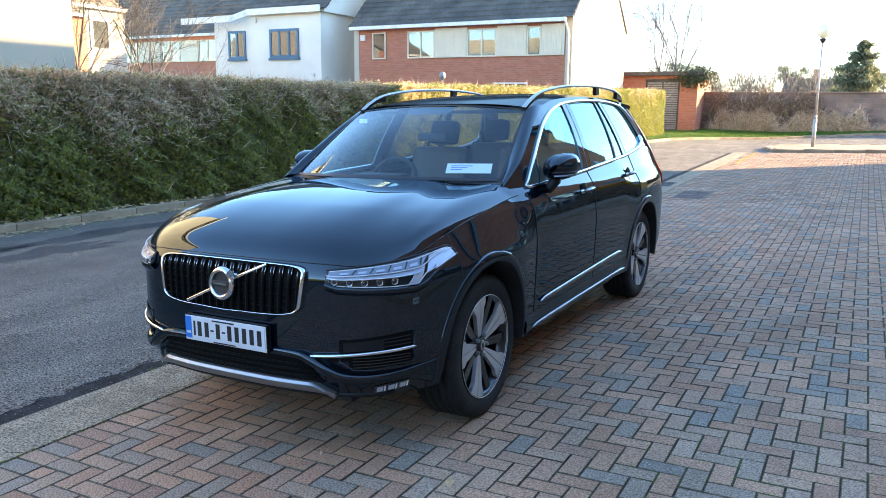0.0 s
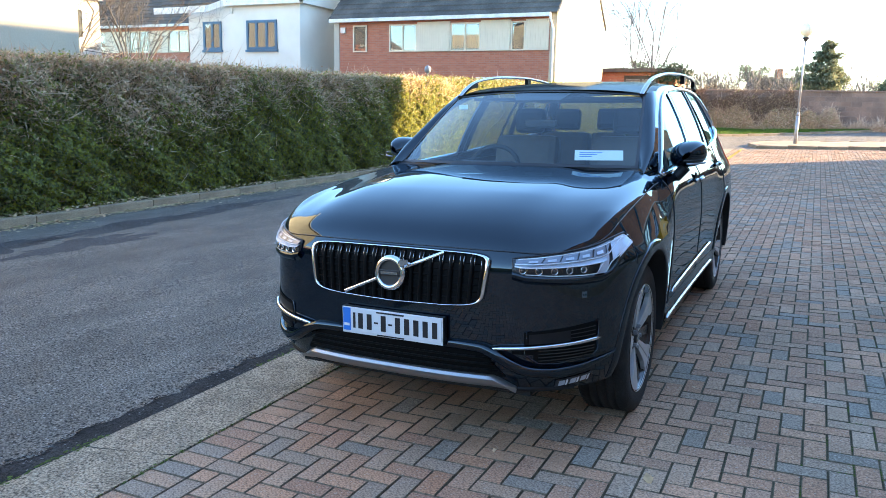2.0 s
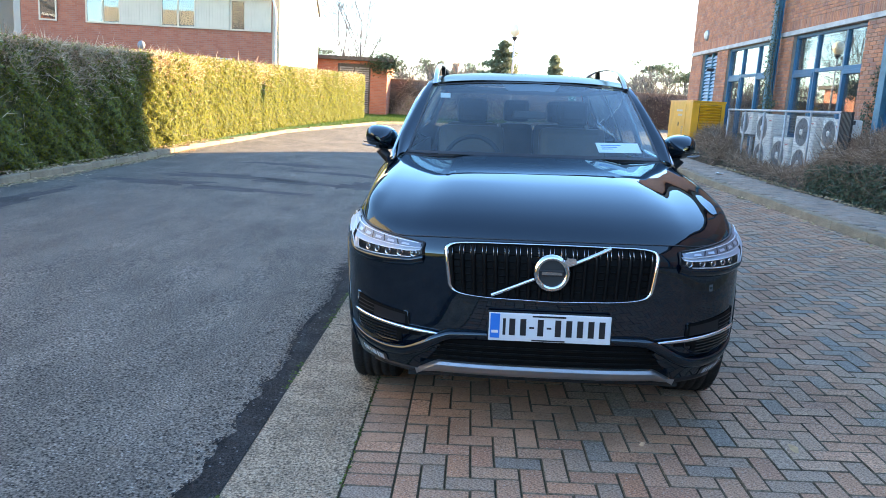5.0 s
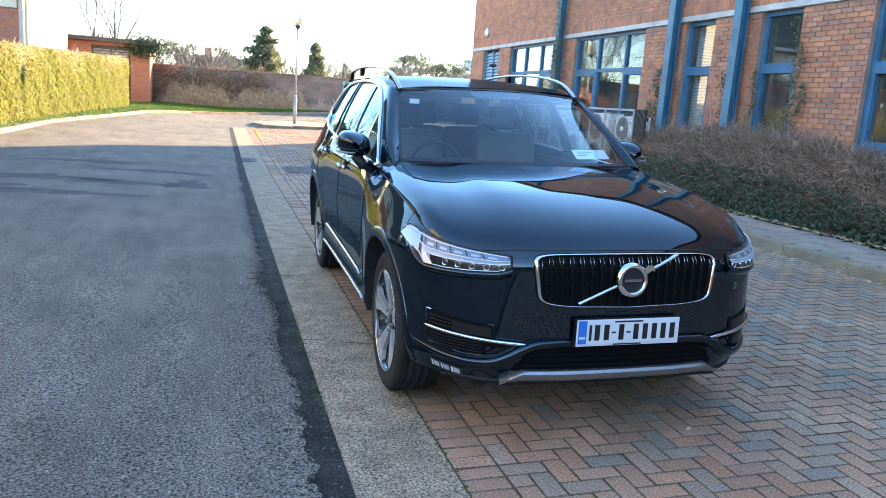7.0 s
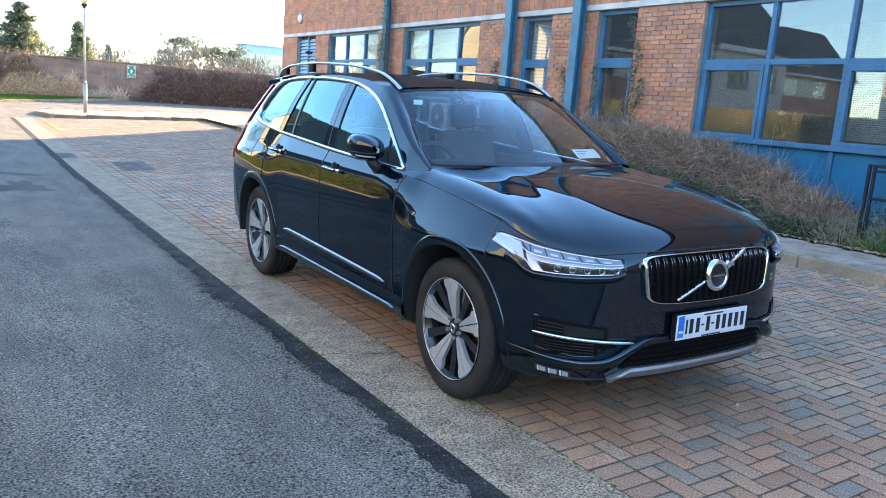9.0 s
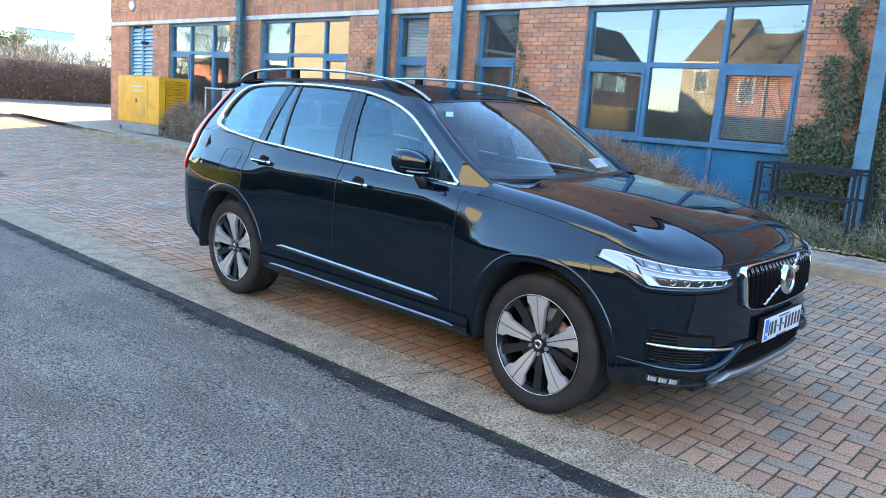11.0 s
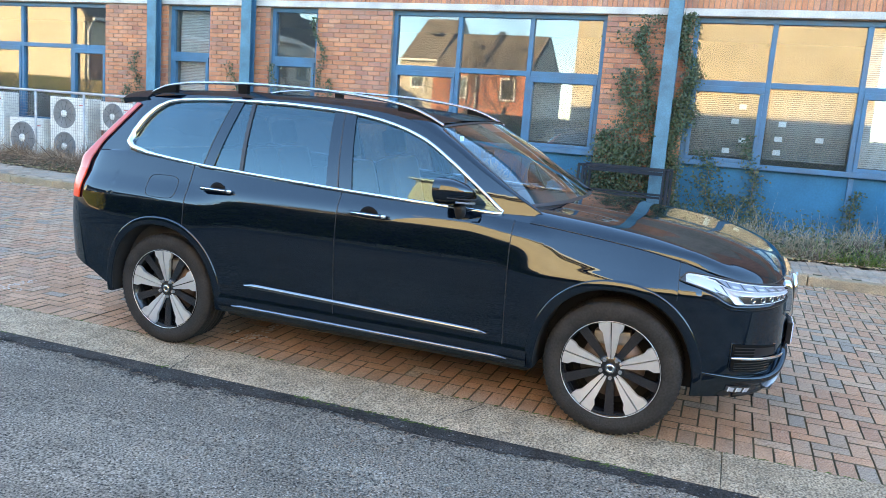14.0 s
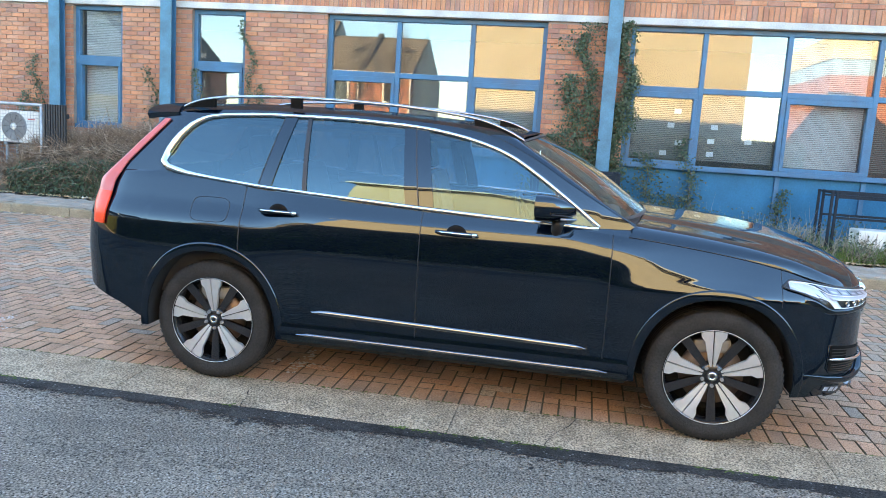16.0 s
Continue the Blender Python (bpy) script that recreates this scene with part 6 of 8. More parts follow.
def edge_top(y):
    """Line where the side meets the windscreen pillar and the roof."""
    return pch([0.44, 0.56, 0.85, 1.12, 1.36, 1.7, 2.2, 2.8, 3.3, 3.42, 3.47, 3.56, 3.68, 3.80], [1.125, 1.190, 1.352, 1.508, 1.606, 1.652, 1.672, 1.668, 1.640, 1.612, 1.575, 1.455, 1.30, 1.19], y)


ys = np.linspace(0.47, 3.80, 180)
lo = np.where((ys > 0.69) & (ys < 3.385), dlo_top(np.clip(ys, 0.69, 3.385)) + 0.012, top_z(ys) - 0.01)
hi = np.maximum(edge_top(ys), lo + 0.004)
tt = np.linspace(0, 1, 9)
Zs = lo[:, None] + (hi - lo)[:, None] * tt
Ys = np.repeat(ys[:, None], 9, 1)
both("window_surround", np.stack([side_x(Ys, Zs), Ys, Zs], -1), m_paint, thickness=0.004)
# strip below the glass
ys = np.linspace(0.45, 3.80, 110)
hi = np.maximum(np.where(ys < 3.39, dlo_bot(np.clip(ys, 0.69, 3.385)), 0), top_z(ys)) + 0.004
low_edge = shell(s_at_y(ys), top_z(ys) - 0.004)
up_edge = np.stack([side_x(ys, hi), ys, hi], -1)
both("waist_strip", low_edge[:, None] + (up_edge - low_edge)[:, None] * np.linspace(0, 1, 4)[None, :, None], m_paint)
# side glass between pillars (bottom y, top y for each edge)
def side_glass(name, b0, b1, t0, t1, g, label):
    n, m = 40, 14
    P = np.zeros((n, m, 3))
    for i, f in enumerate(np.linspace(0, 1, n)):
        for j, h in enumerate(np.linspace(0, 1, m)):
            y = (b0 + (b1 - b0) * f) * (1 - h) + (t0 + (t1 - t0) * f) * h
            y = min(max(y, 0.695), 3.38)
            z = float(dlo_bot(y) + (dlo_top(y) + 0.012 - dlo_bot(y)) * h)
            P[i, j] = (float(side_x(y, z)) - 0.006, y, z)
    for o in both(name, P, g, label=label):
        o.visible_shadow = False


side_glass("front_door_glass", 0.70, 1.72, 0.70, 1.80, g_side, "lightly tinted door glass")
side_glass("rear_door_glass", 1.72, 2.43, 1.80, 2.475, g_rear, "dark privacy glass")
side_glass("rear_quarter_glass", 2.43, 2.69, 2.475, 2.60, g_rear, "dark privacy glass")
side_glass("boot_side_glass", 2.69, 3.38, 2.60, 3.38, g_rear, "dark privacy glass")
def pillar(name, yb, yt, w, material, out=0.003):
    P = np.zeros((10, 3, 3))
    for i, h in enumerate(np.linspace(0, 1, 10)):
        for j, d in enumerate((-w / 2, 0, w / 2)):
            y = yb + (yt - yb) * h + d
            z = float(dlo_bot(y) + (dlo_top(y) + 0.01 - dlo_bot(y)) * h)
            P[i, j] = (float(side_x(y, z)) + out, y, z)
    both(name, P.transpose(1, 0, 2), material, thickness=0.012)


pillar("door_pillar", 1.765, 1.838, 0.078, m_paint)
pillar("door_pillar", 1.672, 1.765, 0.085, m_paint)
pillar("pillar_gap", 1.722, 1.803, 0.007, m_ink, 0.0045)
pillar("glass_divider", 2.43, 2.478, 0.026, m_ink)
pillar("door_pillar", 2.684, 2.592, 0.076, m_paint)
pillar("pillar_gap", 2.728, 2.634, 0.007, m_ink, 0.0045)
pillar("mirror_sail", 0.86, 0.95, 0.014, m_ink)
# chrome line round the side windows
yy = np.concatenate([np.linspace(0.69, 3.385, 120)])
loop = [(y, float(dlo_bot(y)) - 0.002) for y in yy[::3]] + [(y, float(dlo_top(y)) + 0.006) for y in yy[::-1]]
for sgn in (1, -1):
    tube("chrome_window_trim", [(sgn * (float(side_x(y, z)) + 0.004), y, z) for y, z in loop], [0.0125 + 0.012 * float(np.exp(-((y - 3.36) / 0.16) ** 2)) for y, z in loop], m_chrome, car, 8, True, "chrome window surround")

# windscreen, pillars, roof
def ws_edge(t):
    """Edge of the windscreen from base to top."""
    return np.array([0.752 - 0.107 * t, 0.560 + 0.62 * t + 0.015 * math.sin(math.pi * t), 1.170 + 0.412 * t + 0.012 * math.sin(math.pi * t)])


def ws_mid(t):
    return np.array([0.0, 0.385 + 0.715 * t, 1.178 + 0.437 * t + 0.03 * math.sin(math.pi * t)])


nws = 32
WT = np.concatenate([[0, 0.028], np.linspace(0.05, 0.95, nws - 4), [0.975, 1]])
WF = np.concatenate([[-1, -0.978], np.linspace(-0.95, 0.95, 21), [0.978, 1]])
W = np.zeros((nws, 25, 3))
for i, t in enumerate(WT):
    e, c = ws_edge(t), ws_mid(t)
    for j, f in enumerate(WF):
        W[i, j] = (f * e[0], c[1] + (e[1] - c[1]) * abs(f) ** 2.2, c[2] + (e[2] - c[2]) * abs(f) ** 2.2)
ws = sheet("windscreen", W[:, ::-1], g_screen, car, label="large raked windscreen with a paper sheet behind it")
ws.visible_shadow = False
def rim(name, grid_rows, material):
    """A dark band round the windscreen edge."""
    return sheet(name, grid_rows, material, car)


edge_o = W + np.array([0, -0.002, 0.0025])
rim("screen_top_band", edge_o[-2:, ::-1], m_ink)
rim("screen_base_band", edge_o[:2, ::-1], m_ink)
rim("screen_side_band", edge_o[:, -2:][:, ::-1], m_ink)
rim("screen_side_band", edge_o[:, :2][:, ::-1], m_ink)
SC = np.zeros((6, 13, 3))
for i, h in enumerate(np.linspace(0, 1, 6)):
    t = 0.985 - 0.135 * h
    e, c = ws_edge(t), ws_mid(t)
    for j, f in enumerate(np.linspace(-1, 1, 13)):
        q = f * (0.30 - 0.075 * h)
        SC[i, j] = (q * e[0], c[1] + (e[1] - c[1]) * abs(q) ** 2.2 + 0.006, c[2] + (e[2] - c[2]) * abs(q) ** 2.2 - 0.006)
sheet("sensor_cover", SC, m_ink, car)
A = np.zeros((30, 6, 3))
for i, t in enumerate(np.linspace(0, 1, 30)):
    e = ws_edge(t)
    ysd_ = 0.47 + (1.36 - 0.47) * t
    zz = float(edge_top(ysd_))
    o = np.array([float(side_x(ysd_, zz)), ysd_, zz])
    for j, f in enumerate(np.linspace(0, 1, 6)):
        bul = math.sin(math.pi * f) * 0.012
        A[i, j] = e * (1 - f) + o * f + np.array([bul * 0.6, -bul * 0.5, bul])
both("windscreen_pillar", A, m_paint, thickness=0.004)
# scuttle between bonnet and windscreen
CW = np.zeros((8, 41, 3))
for j, f in enumerate(np.linspace(-1, 1, 41)):
    q = (f + 1) / 2 * (nx_ - 1)
    lo_ = bon[-1, int(q)] * (1 - q % 1) + bon[-1, min(int(q) + 1, nx_ - 1)] * (q % 1)
    if abs(f) < 0.86:
        u = (f / 0.86 + 1) / 2 * 24
        up_ = W[0, int(u)] * (1 - u % 1) + W[0, min(int(u) + 1, 24)] * (u % 1)
    else:
        g = (abs(f) - 0.86) / 0.14
        up_ = A[0, 0] * (1 - g) + A[0, 5] * g
        up_ = up_ * np.array([math.copysign(1, f), 1, 1])
    for i, t in enumerate(np.linspace(0, 1, 8)):
        CW[i, j] = lo_ * (1 - t) + up_ * t - np.array([0, 0, 0.006 * math.sin(math.pi * t)])
sheet("scuttle", CW[:, 3:38][:, ::-1], m_trim, car)
sheet("wing_corner", CW[:, :4][:, ::-1], m_paint, car)
sheet("wing_corner", CW[:, 37:][:, ::-1], m_paint, car)
nr = 40
R = np.zeros((nr, 31, 3))
for i, t in enumerate(np.linspace(0, 1, nr)):
    for j, f in enumerate(np.linspace(-1, 1, 31)):
        af = abs(f)
        yf = 1.10 + (1.18 - 1.10) * af ** 2.2
        y = yf + (3.62 - 0.18 * af ** 2.5 - yf) * t
        ey = float(edge_top(max(y, 1.36))) if y > 1.2 else 1.6
        ex = float(side_x(y, ey))
        if y < 1.36:
            g = (y - 1.12) / 0.24
            ex = ex * min(1, max(0, g)) + 0.64 * (1 - min(1, max(0, g)))
            ey = 1.59 + (ey - 1.59) * min(1, max(0, g))
        zc = float(pch([1.1, 1.4, 1.8, 2.3, 2.8, 3.3, 3.76], [1.622, 1.660, 1.690, 1.710, 1.712, 1.698, 1.670], y))
        R[i, j] = (f * ex, y, ey + (zc - ey) * (1 - af ** 3.0))
sheet("roof", R[:, ::-1], m_roofpaint, car, label="black roof dulled by dust and frost")
# roof rails
for sgn in (1, -1):
    rl = assembly("roof_rail", car)
    ys = np.array([1.16, 1.26, 1.42, 1.65, 2.0, 2.5, 2.95, 3.18, 3.28, 3.34])
    zr = np.array([1.585, 1.635, 1.688, 1.722, 1.748, 1.758, 1.745, 1.718, 1.69, 1.665])
    xr = np.array([0.625, 0.628, 0.63, 0.632, 0.638, 0.642, 0.64, 0.632, 0.625, 0.615])
    yq = np.linspace(1.16, 3.34, 60)
    P = np.stack([sgn * pch(ys, xr, yq), yq, pch(ys, zr, yq)], -1)
    n = 10
    V, F = [], []
    for p in P:
        for k in range(n):
            a = 2 * math.pi * k / n
            V.append((p[0] + 0.016 * math.cos(a), p[1], p[2] + 0.010 * math.sin(a)))
    for i in range(len(P) - 1):
        for k in range(n):
            F.append((i * n + k, i * n + (k + 1) % n, (i + 1) * n + (k + 1) % n, (i + 1) * n + k))
    obj("rail_bar", V, F, m_satin, rl, True, "satin silver roof rail")
    for y0, y1 in ((1.18, 1.46), (2.54, 2.61), (3.12, 3.34)):
        yq = np.linspace(y0, y1, 8)
        Pq = np.zeros((8, 2, 3))
        zz = pch(ys, zr, yq) - 0.008
        Pq[:, 0] = np.stack([sgn * pch(ys, xr, yq), yq, zz], -1)
        Pq[:, 1] = np.stack([sgn * pch(ys, xr, yq), yq, np.minimum(zz - 0.01, [float(np.interp(q, [1.1, 1.36, 1.7, 2.2, 2.8, 3.3, 3.6], [1.60, 1.655, 1.69, 1.705, 1.70, 1.67, 1.63])) - 0.01 for q in yq])], -1)
        thick(sheet("rail_foot", Pq, m_grillebar, rl), 0.03, 0)

# tail
T = np.zeros((16, 25, 3))
for i, t in enumerate(np.linspace(0, 1, 16)):
    z = 1.22 + 0.40 * t
    for j, f in enumerate(np.linspace(-1, 1, 25)):
        ye = float(np.interp(z, [1.19, 1.30, 1.45, 1.57, 1.63], [3.80, 3.68, 3.56, 3.47, 3.42]))
        hw = float(side_x(ye, z))
        T[i, j] = (f * hw, ye + 0.20 * (1 - abs(f) ** 3), z)
sheet("tailgate_glass", T, g_rear, car, label="dark rear window")
SP = np.zeros((8, 21, 3))
for i, t in enumerate(np.linspace(0, 1, 8)):
    for j, f in enumerate(np.linspace(-1, 1, 21)):
        SP[i, j] = (f * 0.64, 3.50 + 0.22 * t - 0.13 * abs(f) ** 2.5, 1.690 - 0.022 * t + 0.006 * math.sin(t * 3) - 0.062 * abs(f) ** 3.5)
thick(sheet("roof_spoiler", SP[:, ::-1], m_roofpaint, car), 0.035)
# tail lamps climb the rear corner
TL = np.zeros((28, 8, 3))
for i, t in enumerate(np.linspace(0, 1, 28)):
    z = 0.915 + 0.665 * t
    yo = float(np.interp(z, [0.915, 1.05, 1.18, 1.30, 1.45, 1.58], [3.835, 3.845, 3.815, 3.705, 3.575, 3.46]))
    yi = float(np.interp(z, [0.915, 1.05, 1.18, 1.30, 1.45, 1.58], [3.725, 3.710, 3.705, 3.645, 3.520, 3.415]))
    for j, f in enumerate(np.linspace(0, 1.05, 8)):
        y = yi + (yo - yi) * f
        g = min(1, max(0, (z - 1.12) / 0.12))
        xs = float(shell(s_at_y(y), min(z, 1.2), 0.005)[0])
        xu = float(side_x(y, z)) + 0.005
        TL[i, j] = (xs * (1 - g) + xu * g - 0.10 * max(0, f - 0.75) ** 1.5, y, z)
both("tail_lamp", TL[:9], m_red, label="bright red lower tail lamp", thickness=0.01)
both("tail_lamp", TL[8:], m_redpale, label="pale red upper tail lamp", thickness=0.01)

# wheel arches: lips and liners
for c in (0.0, 2.984):
    for sgn in (1, -1):
        an = np.linspace(0, math.pi, 60)
        lip = np.zeros((60, 6, 3))
        lin = np.zeros((60, 3, 3))
        for i, a in enumerate(an):
            cy_, cz_ = math.copysign(abs(math.cos(a)) ** 0.909, math.cos(a)), math.sin(a) ** 0.909
            for j, (g, o) in enumerate(((0.0, -0.004), (0.002, 0.004), (0.010, 0.007), (0.046, 0.0065), (0.053, 0.0045), (0.055, -0.001))):
                y, z = c - (ARCH_W + g * 0.95) * cy_, 0.30 + (HUBZ + ARCH_H + g - 0.30) * cz_
                p = shell(s_at_y(y), max(z, 0.30), o)
                lip[i, j] = (sgn * float(p[0]), float(p[1]), z)
            for j, d in enumerate((0.004, -0.12, -0.36)):
                y, z = c - ARCH_W * cy_, 0.30 + (HUBZ + ARCH_H - 0.30) * cz_
                p = shell(s_at_y(y), max(z, 0.30), 0)
                lin[i, j] = (sgn * (float(p[0]) + d), y, z)
        sheet("arch_lip", lip, m_paint, car, label="raised gloss-black wheel arch flare")
        sheet("arch_liner", lin, m_well, car)
        box("arch_backing", (min(sgn * 0.55, sgn * 0.62), max(sgn * 0.55, sgn * 0.62), c - 0.44, c + 0.44, 0.25, 0.82), m_well, car)
box("underbody", (-0.86, 0.86, 0.46, 2.52, 0.25, 0.45), m_well, car, 0.02)
box("underbody", (-0.60, 0.60, -0.72, 3.75, 0.27, 0.50), m_well, car, 0.02)
for sgn in (1, -1):
    # bright strips along the sill
    for nm, y0, y1, z0, z1, w, o in (("door_moulding", 0.70, 2.33, 0.458, 0.500, 0.016, 0.004), ("sill_strip", 0.57, 2.42, 0.334, 0.350, 0.011, 0.016)):
        q = np.linspace(y0, y1, 30)
        P = np.zeros((30, 4, 3))
        for i, y in enumerate(q):
            zz = z0 + (z1 - z0) * (y - y0) / (y1 - y0)
            tp = min(1, (y - y0) / 0.06, (y1 - y) / 0.06)
            for j, (dz, dd) in enumerate(((-w, 0), (-w * 0.6, 0.012), (w * 0.6, 0.012), (w, 0))):
                p = shell(s_at_y(y), zz + dz * max(tp, 0.1), o + dd)
                P[i, j] = (sgn * float(p[0]), y, zz + dz * max(tp, 0.1))
        sheet(nm, P, m_mould if nm == "door_moulding" else m_sillstrip, car, label="bright metal door moulding" if nm == "door_moulding" else "dark satin sill strip")
    q = np.linspace(0.46, 2.52, 40)
    P = np.zeros((40, 4, 3))
    for i, y in enumerate(q):
        for j, (z, o) in enumerate(((0.415, 0.001), (0.375, 0.014), (0.33, 0.018), (0.295, 0.0))):
            p = shell(s_at_y(y), z, o)
            P[i, j] = (sgn * float(p[0]), y, z)
    sheet("sill", P, m_paint, car)
    # handles
    for y in (1.48, 2.565):
        z = 1.046 + 0.033 * (y - 1.48)
        hd = assembly("door_handle", car)
        x = float(shell(s_at_y(y), z)[0])
        lathe_pts = [(sgn * (x + 0.012), y - 0.115, z), (sgn * (x + 0.034), y - 0.09, z + 0.001), (sgn * (x + 0.040), y, z + 0.003), (sgn * (x + 0.034), y + 0.09, z + 0.004), (sgn * (x + 0.012), y + 0.115, z + 0.004)]
        tube("grip", lathe_pts, [0.010, 0.014, 0.0145, 0.014, 0.010], m_paint, hd, 10)
        tube("grip_trim", [(a + sgn * 0.012, b, c_ + 0.004) for a, b, c_ in lathe_pts[1:4]], [0.005, 0.0055, 0.005], m_chrome, hd, 6, label="chrome strip")
        tube("grip_end", [(sgn * (x + 0.03), y - 0.095, z), (sgn * (x + 0.02), y - 0.122, z)], 0.0135, m_chrome, hd, 8)
        rc = lathe("recess", [(0.0, 0.003), (0.034, 0.0028), (0.058, 0.0018), (0.064, -0.004)], m_grilleblack, hd, 20, "x")
        rc.matrix_basis = Matrix.Translation((sgn * (x + 0.001), y, z - 0.012)) @ Matrix.Diagonal((sgn, 1.0, 0.95, 1))
    # fuel flap on the right side only
fl = np.zeros((12, 12, 3))
loopf = []
for k in range(32):
    a = 2 * math.pi * k / 32
    y, z = 3.005 + 0.122 * np.sign(math.cos(a)) * abs(math.cos(a)) ** 0.5, 1.063 + 0.071 * np.sign(math.sin(a)) * abs(math.sin(a)) ** 0.5
    loopf.append((-float(shell(s_at_y(y), z, 0.001)[0]), y, z))
tube("fuel_flap_gap", loopf, 0.002, m_ink, car, 5, True)

# mirrors
for sgn in (1, -1):
    mr = assembly("door_mirror", car)
    V = np.zeros((18, 24, 3))
    for i, f in enumerate(np.linspace(0, 1, 18)):
        r = math.sin(math.pi * min(0.5, 0.02 + f * 0.62)) ** 0.55
        for k in range(24):
            a = 2 * math.pi * k / 24
            cx = math.copysign(abs(math.cos(a)) ** 0.72, math.cos(a))
            cz = math.copysign(abs(math.sin(a)) ** 0.85, math.sin(a))
            V[i, k] = (sgn * (0.966 + 0.102 * r * cx - 0.015 * f), 0.822 + 0.20 * f ** 0.9 + 0.02 * cx * r, 1.232 + (0.079 if cz > 0 else 0.074) * r * cz + 0.012 * cx)
    V = np.concatenate([V, V[:, :1]], 1)
    sheet("mirror_shell", V if sgn < 0 else V[:, ::-1], m_paint, mr)
    fc = lathe("mirror_glass", [(0.0, 0.0), (0.085, 0.001), (0.092, -0.006)], m_chrome, mr, 24, "x")
    fc.matrix_basis = Matrix.Translation((sgn * 0.953, 1.018, 1.232)) @ pose(0, 0, 0, 0, 0, 90) @ Matrix.Diagonal((1, 1.05, 0.82, 1))
    tube("mirror_arm", [(sgn * 0.87, 0.93, 1.075), (sgn * 0.90, 0.92, 1.10), (sgn * 0.95, 0.91, 1.165)], [0.045, 0.030, 0.036], m_trim, mr, 10)
    tube("indicator", [(sgn * 1.064, 0.895, 1.192), (sgn * 1.034, 0.838, 1.189), (sgn * 0.972, 0.816, 1.186)], 0.0055, m_reflector, mr, 8, label="clear indicator strip")
    tube("mirror_seam", [(sgn * 1.070, 0.945, 1.212), (sgn * 1.047, 0.850, 1.209), (sgn * 0.958, 0.814, 1.206)], 0.003, m_ink, mr, 6)

# grille
gr = assembly("grille", car)
def front(x, z, off=0.0):
    s = np.interp(abs(x), fx[: 1200], FINE[: 1200])
    p = shell(s, z, off)
    return (math.copysign(float(p[0]), x) if x else 0.0, float(p[1]), float(p[2]))


def grille_outline(k, n, g=1.0):
    a = 2 * math.pi * k / n
    c, s = math.cos(a), math.sin(a)
    z = 0.790 + 0.106 * g * math.copysign(abs(s) ** 0.24, s)
    x = 0.452 * g * math.copysign(abs(c) ** 0.20, c) * (1.0 - 0.075 * (0.896 - z) / 0.21)
    z -= 0.020 * g * (1 - (x / 0.46) ** 2) if z < 0.79 else -0.006 * g * (1 - (x / 0.46) ** 2)
    return x, z


GP = np.zeros((7, 64, 3))
for i, g in enumerate(np.linspace(0.02, 0.99, 7)):
    for k in range(64):
        x, z = grille_outline(k, 64, g)
        GP[i, k] = front(x, z, 0.010)
sheet("grille_backing", np.concatenate([GP, GP[:, :1]], 1), m_grilleblack, gr)
GR = np.zeros((96, 7, 3))
for k in range(96):
    for j, (g, o) in enumerate(((0.968, 0.006), (0.972, 0.022), (0.980, 0.028), (0.994, 0.030), (1.008, 0.027), (1.016, 0.018), (1.020, 0.0))):
        GR[k, j] = front(*grille_outline(k, 96, g), o)
sheet("grille_frame", GR, m_chrome, gr, label="chrome grille frame", close_u=True)
NB = 19
for k in range(NB):
    x = -0.425 + 0.85 * k / (NB - 1)
    zhi = 0.790 + 0.099 - (0.014 if abs(x) > 0.41 else 0)
    zlo = 0.790 - 0.100 - 0.018 * (1 - (x / 0.46) ** 2) + (0.02 if abs(x) > 0.40 else 0)
    rows_ = []
    for z in np.linspace(zlo, zhi, 8):
        w = 0.96 + 0.04 * (z - zlo) / (zhi - zlo)
        rows_.append([front(x * w + dx, z, o) for dx, o in ((-0.010, 0.010), (-0.008, 0.022), (0.0, 0.027), (0.008, 0.022), (0.010, 0.010))])
    sheet("grille_bar", np.array(rows_), m_grillebar, gr)
    for dx in (-0.0085, 0.0085):
        tube("grille_bar_tip", [front(x + dx, zhi - 0.004, 0.0225), front(x + dx * 0.97, zhi - 0.022, 0.0245), front(x + dx * 0.94, zhi - 0.040, 0.0245)], [0.0026, 0.0024, 0.0008], m_satin, gr, 5)
for z in (0.705, 0.735, 0.765, 0.795, 0.825, 0.855):
    tube("grille_crossbar", [front(x, z, 0.013) for x in np.linspace(-0.425, 0.425, 12)], 0.004, m_grilleblack, gr, 5)
slash = np.zeros((12, 5, 3))
for i, x in enumerate(np.linspace(-0.245, 0.245, 12)):
    for j, (dz, o) in enumerate(((-0.0075, 0.018), (-0.006, 0.027), (0.0, 0.030), (0.006, 0.027), (0.0075, 0.018))):
        slash[i, j] = front(x - dz * 0.42, 0.789 + 0.435 * x + dz, o)
sheet("grille_slash", slash, m_chrome, gr, label="diagonal chrome bar")
EY = front(0.0, 0.79)[1] - 0.036
EM = np.zeros((48, 8, 3))
for i, a in enumerate(np.linspace(0, 2 * math.pi, 48, endpoint=False)):
    for j, (r, d) in enumerate(((0.052, 0.004), (0.053, -0.006), (0.056, -0.012), (0.063, -0.015), (0.071, -0.012), (0.077, -0.004), (0.079, 0.006), (0.079, 0.02))):
        EM[i, j] = (r * math.cos(a), EY + d + 0.10 * r * math.sin(a), 0.790 + r * math.sin(a))
sheet("emblem_ring", EM, m_chrome, gr, label="round chrome emblem ring", close_u=True)
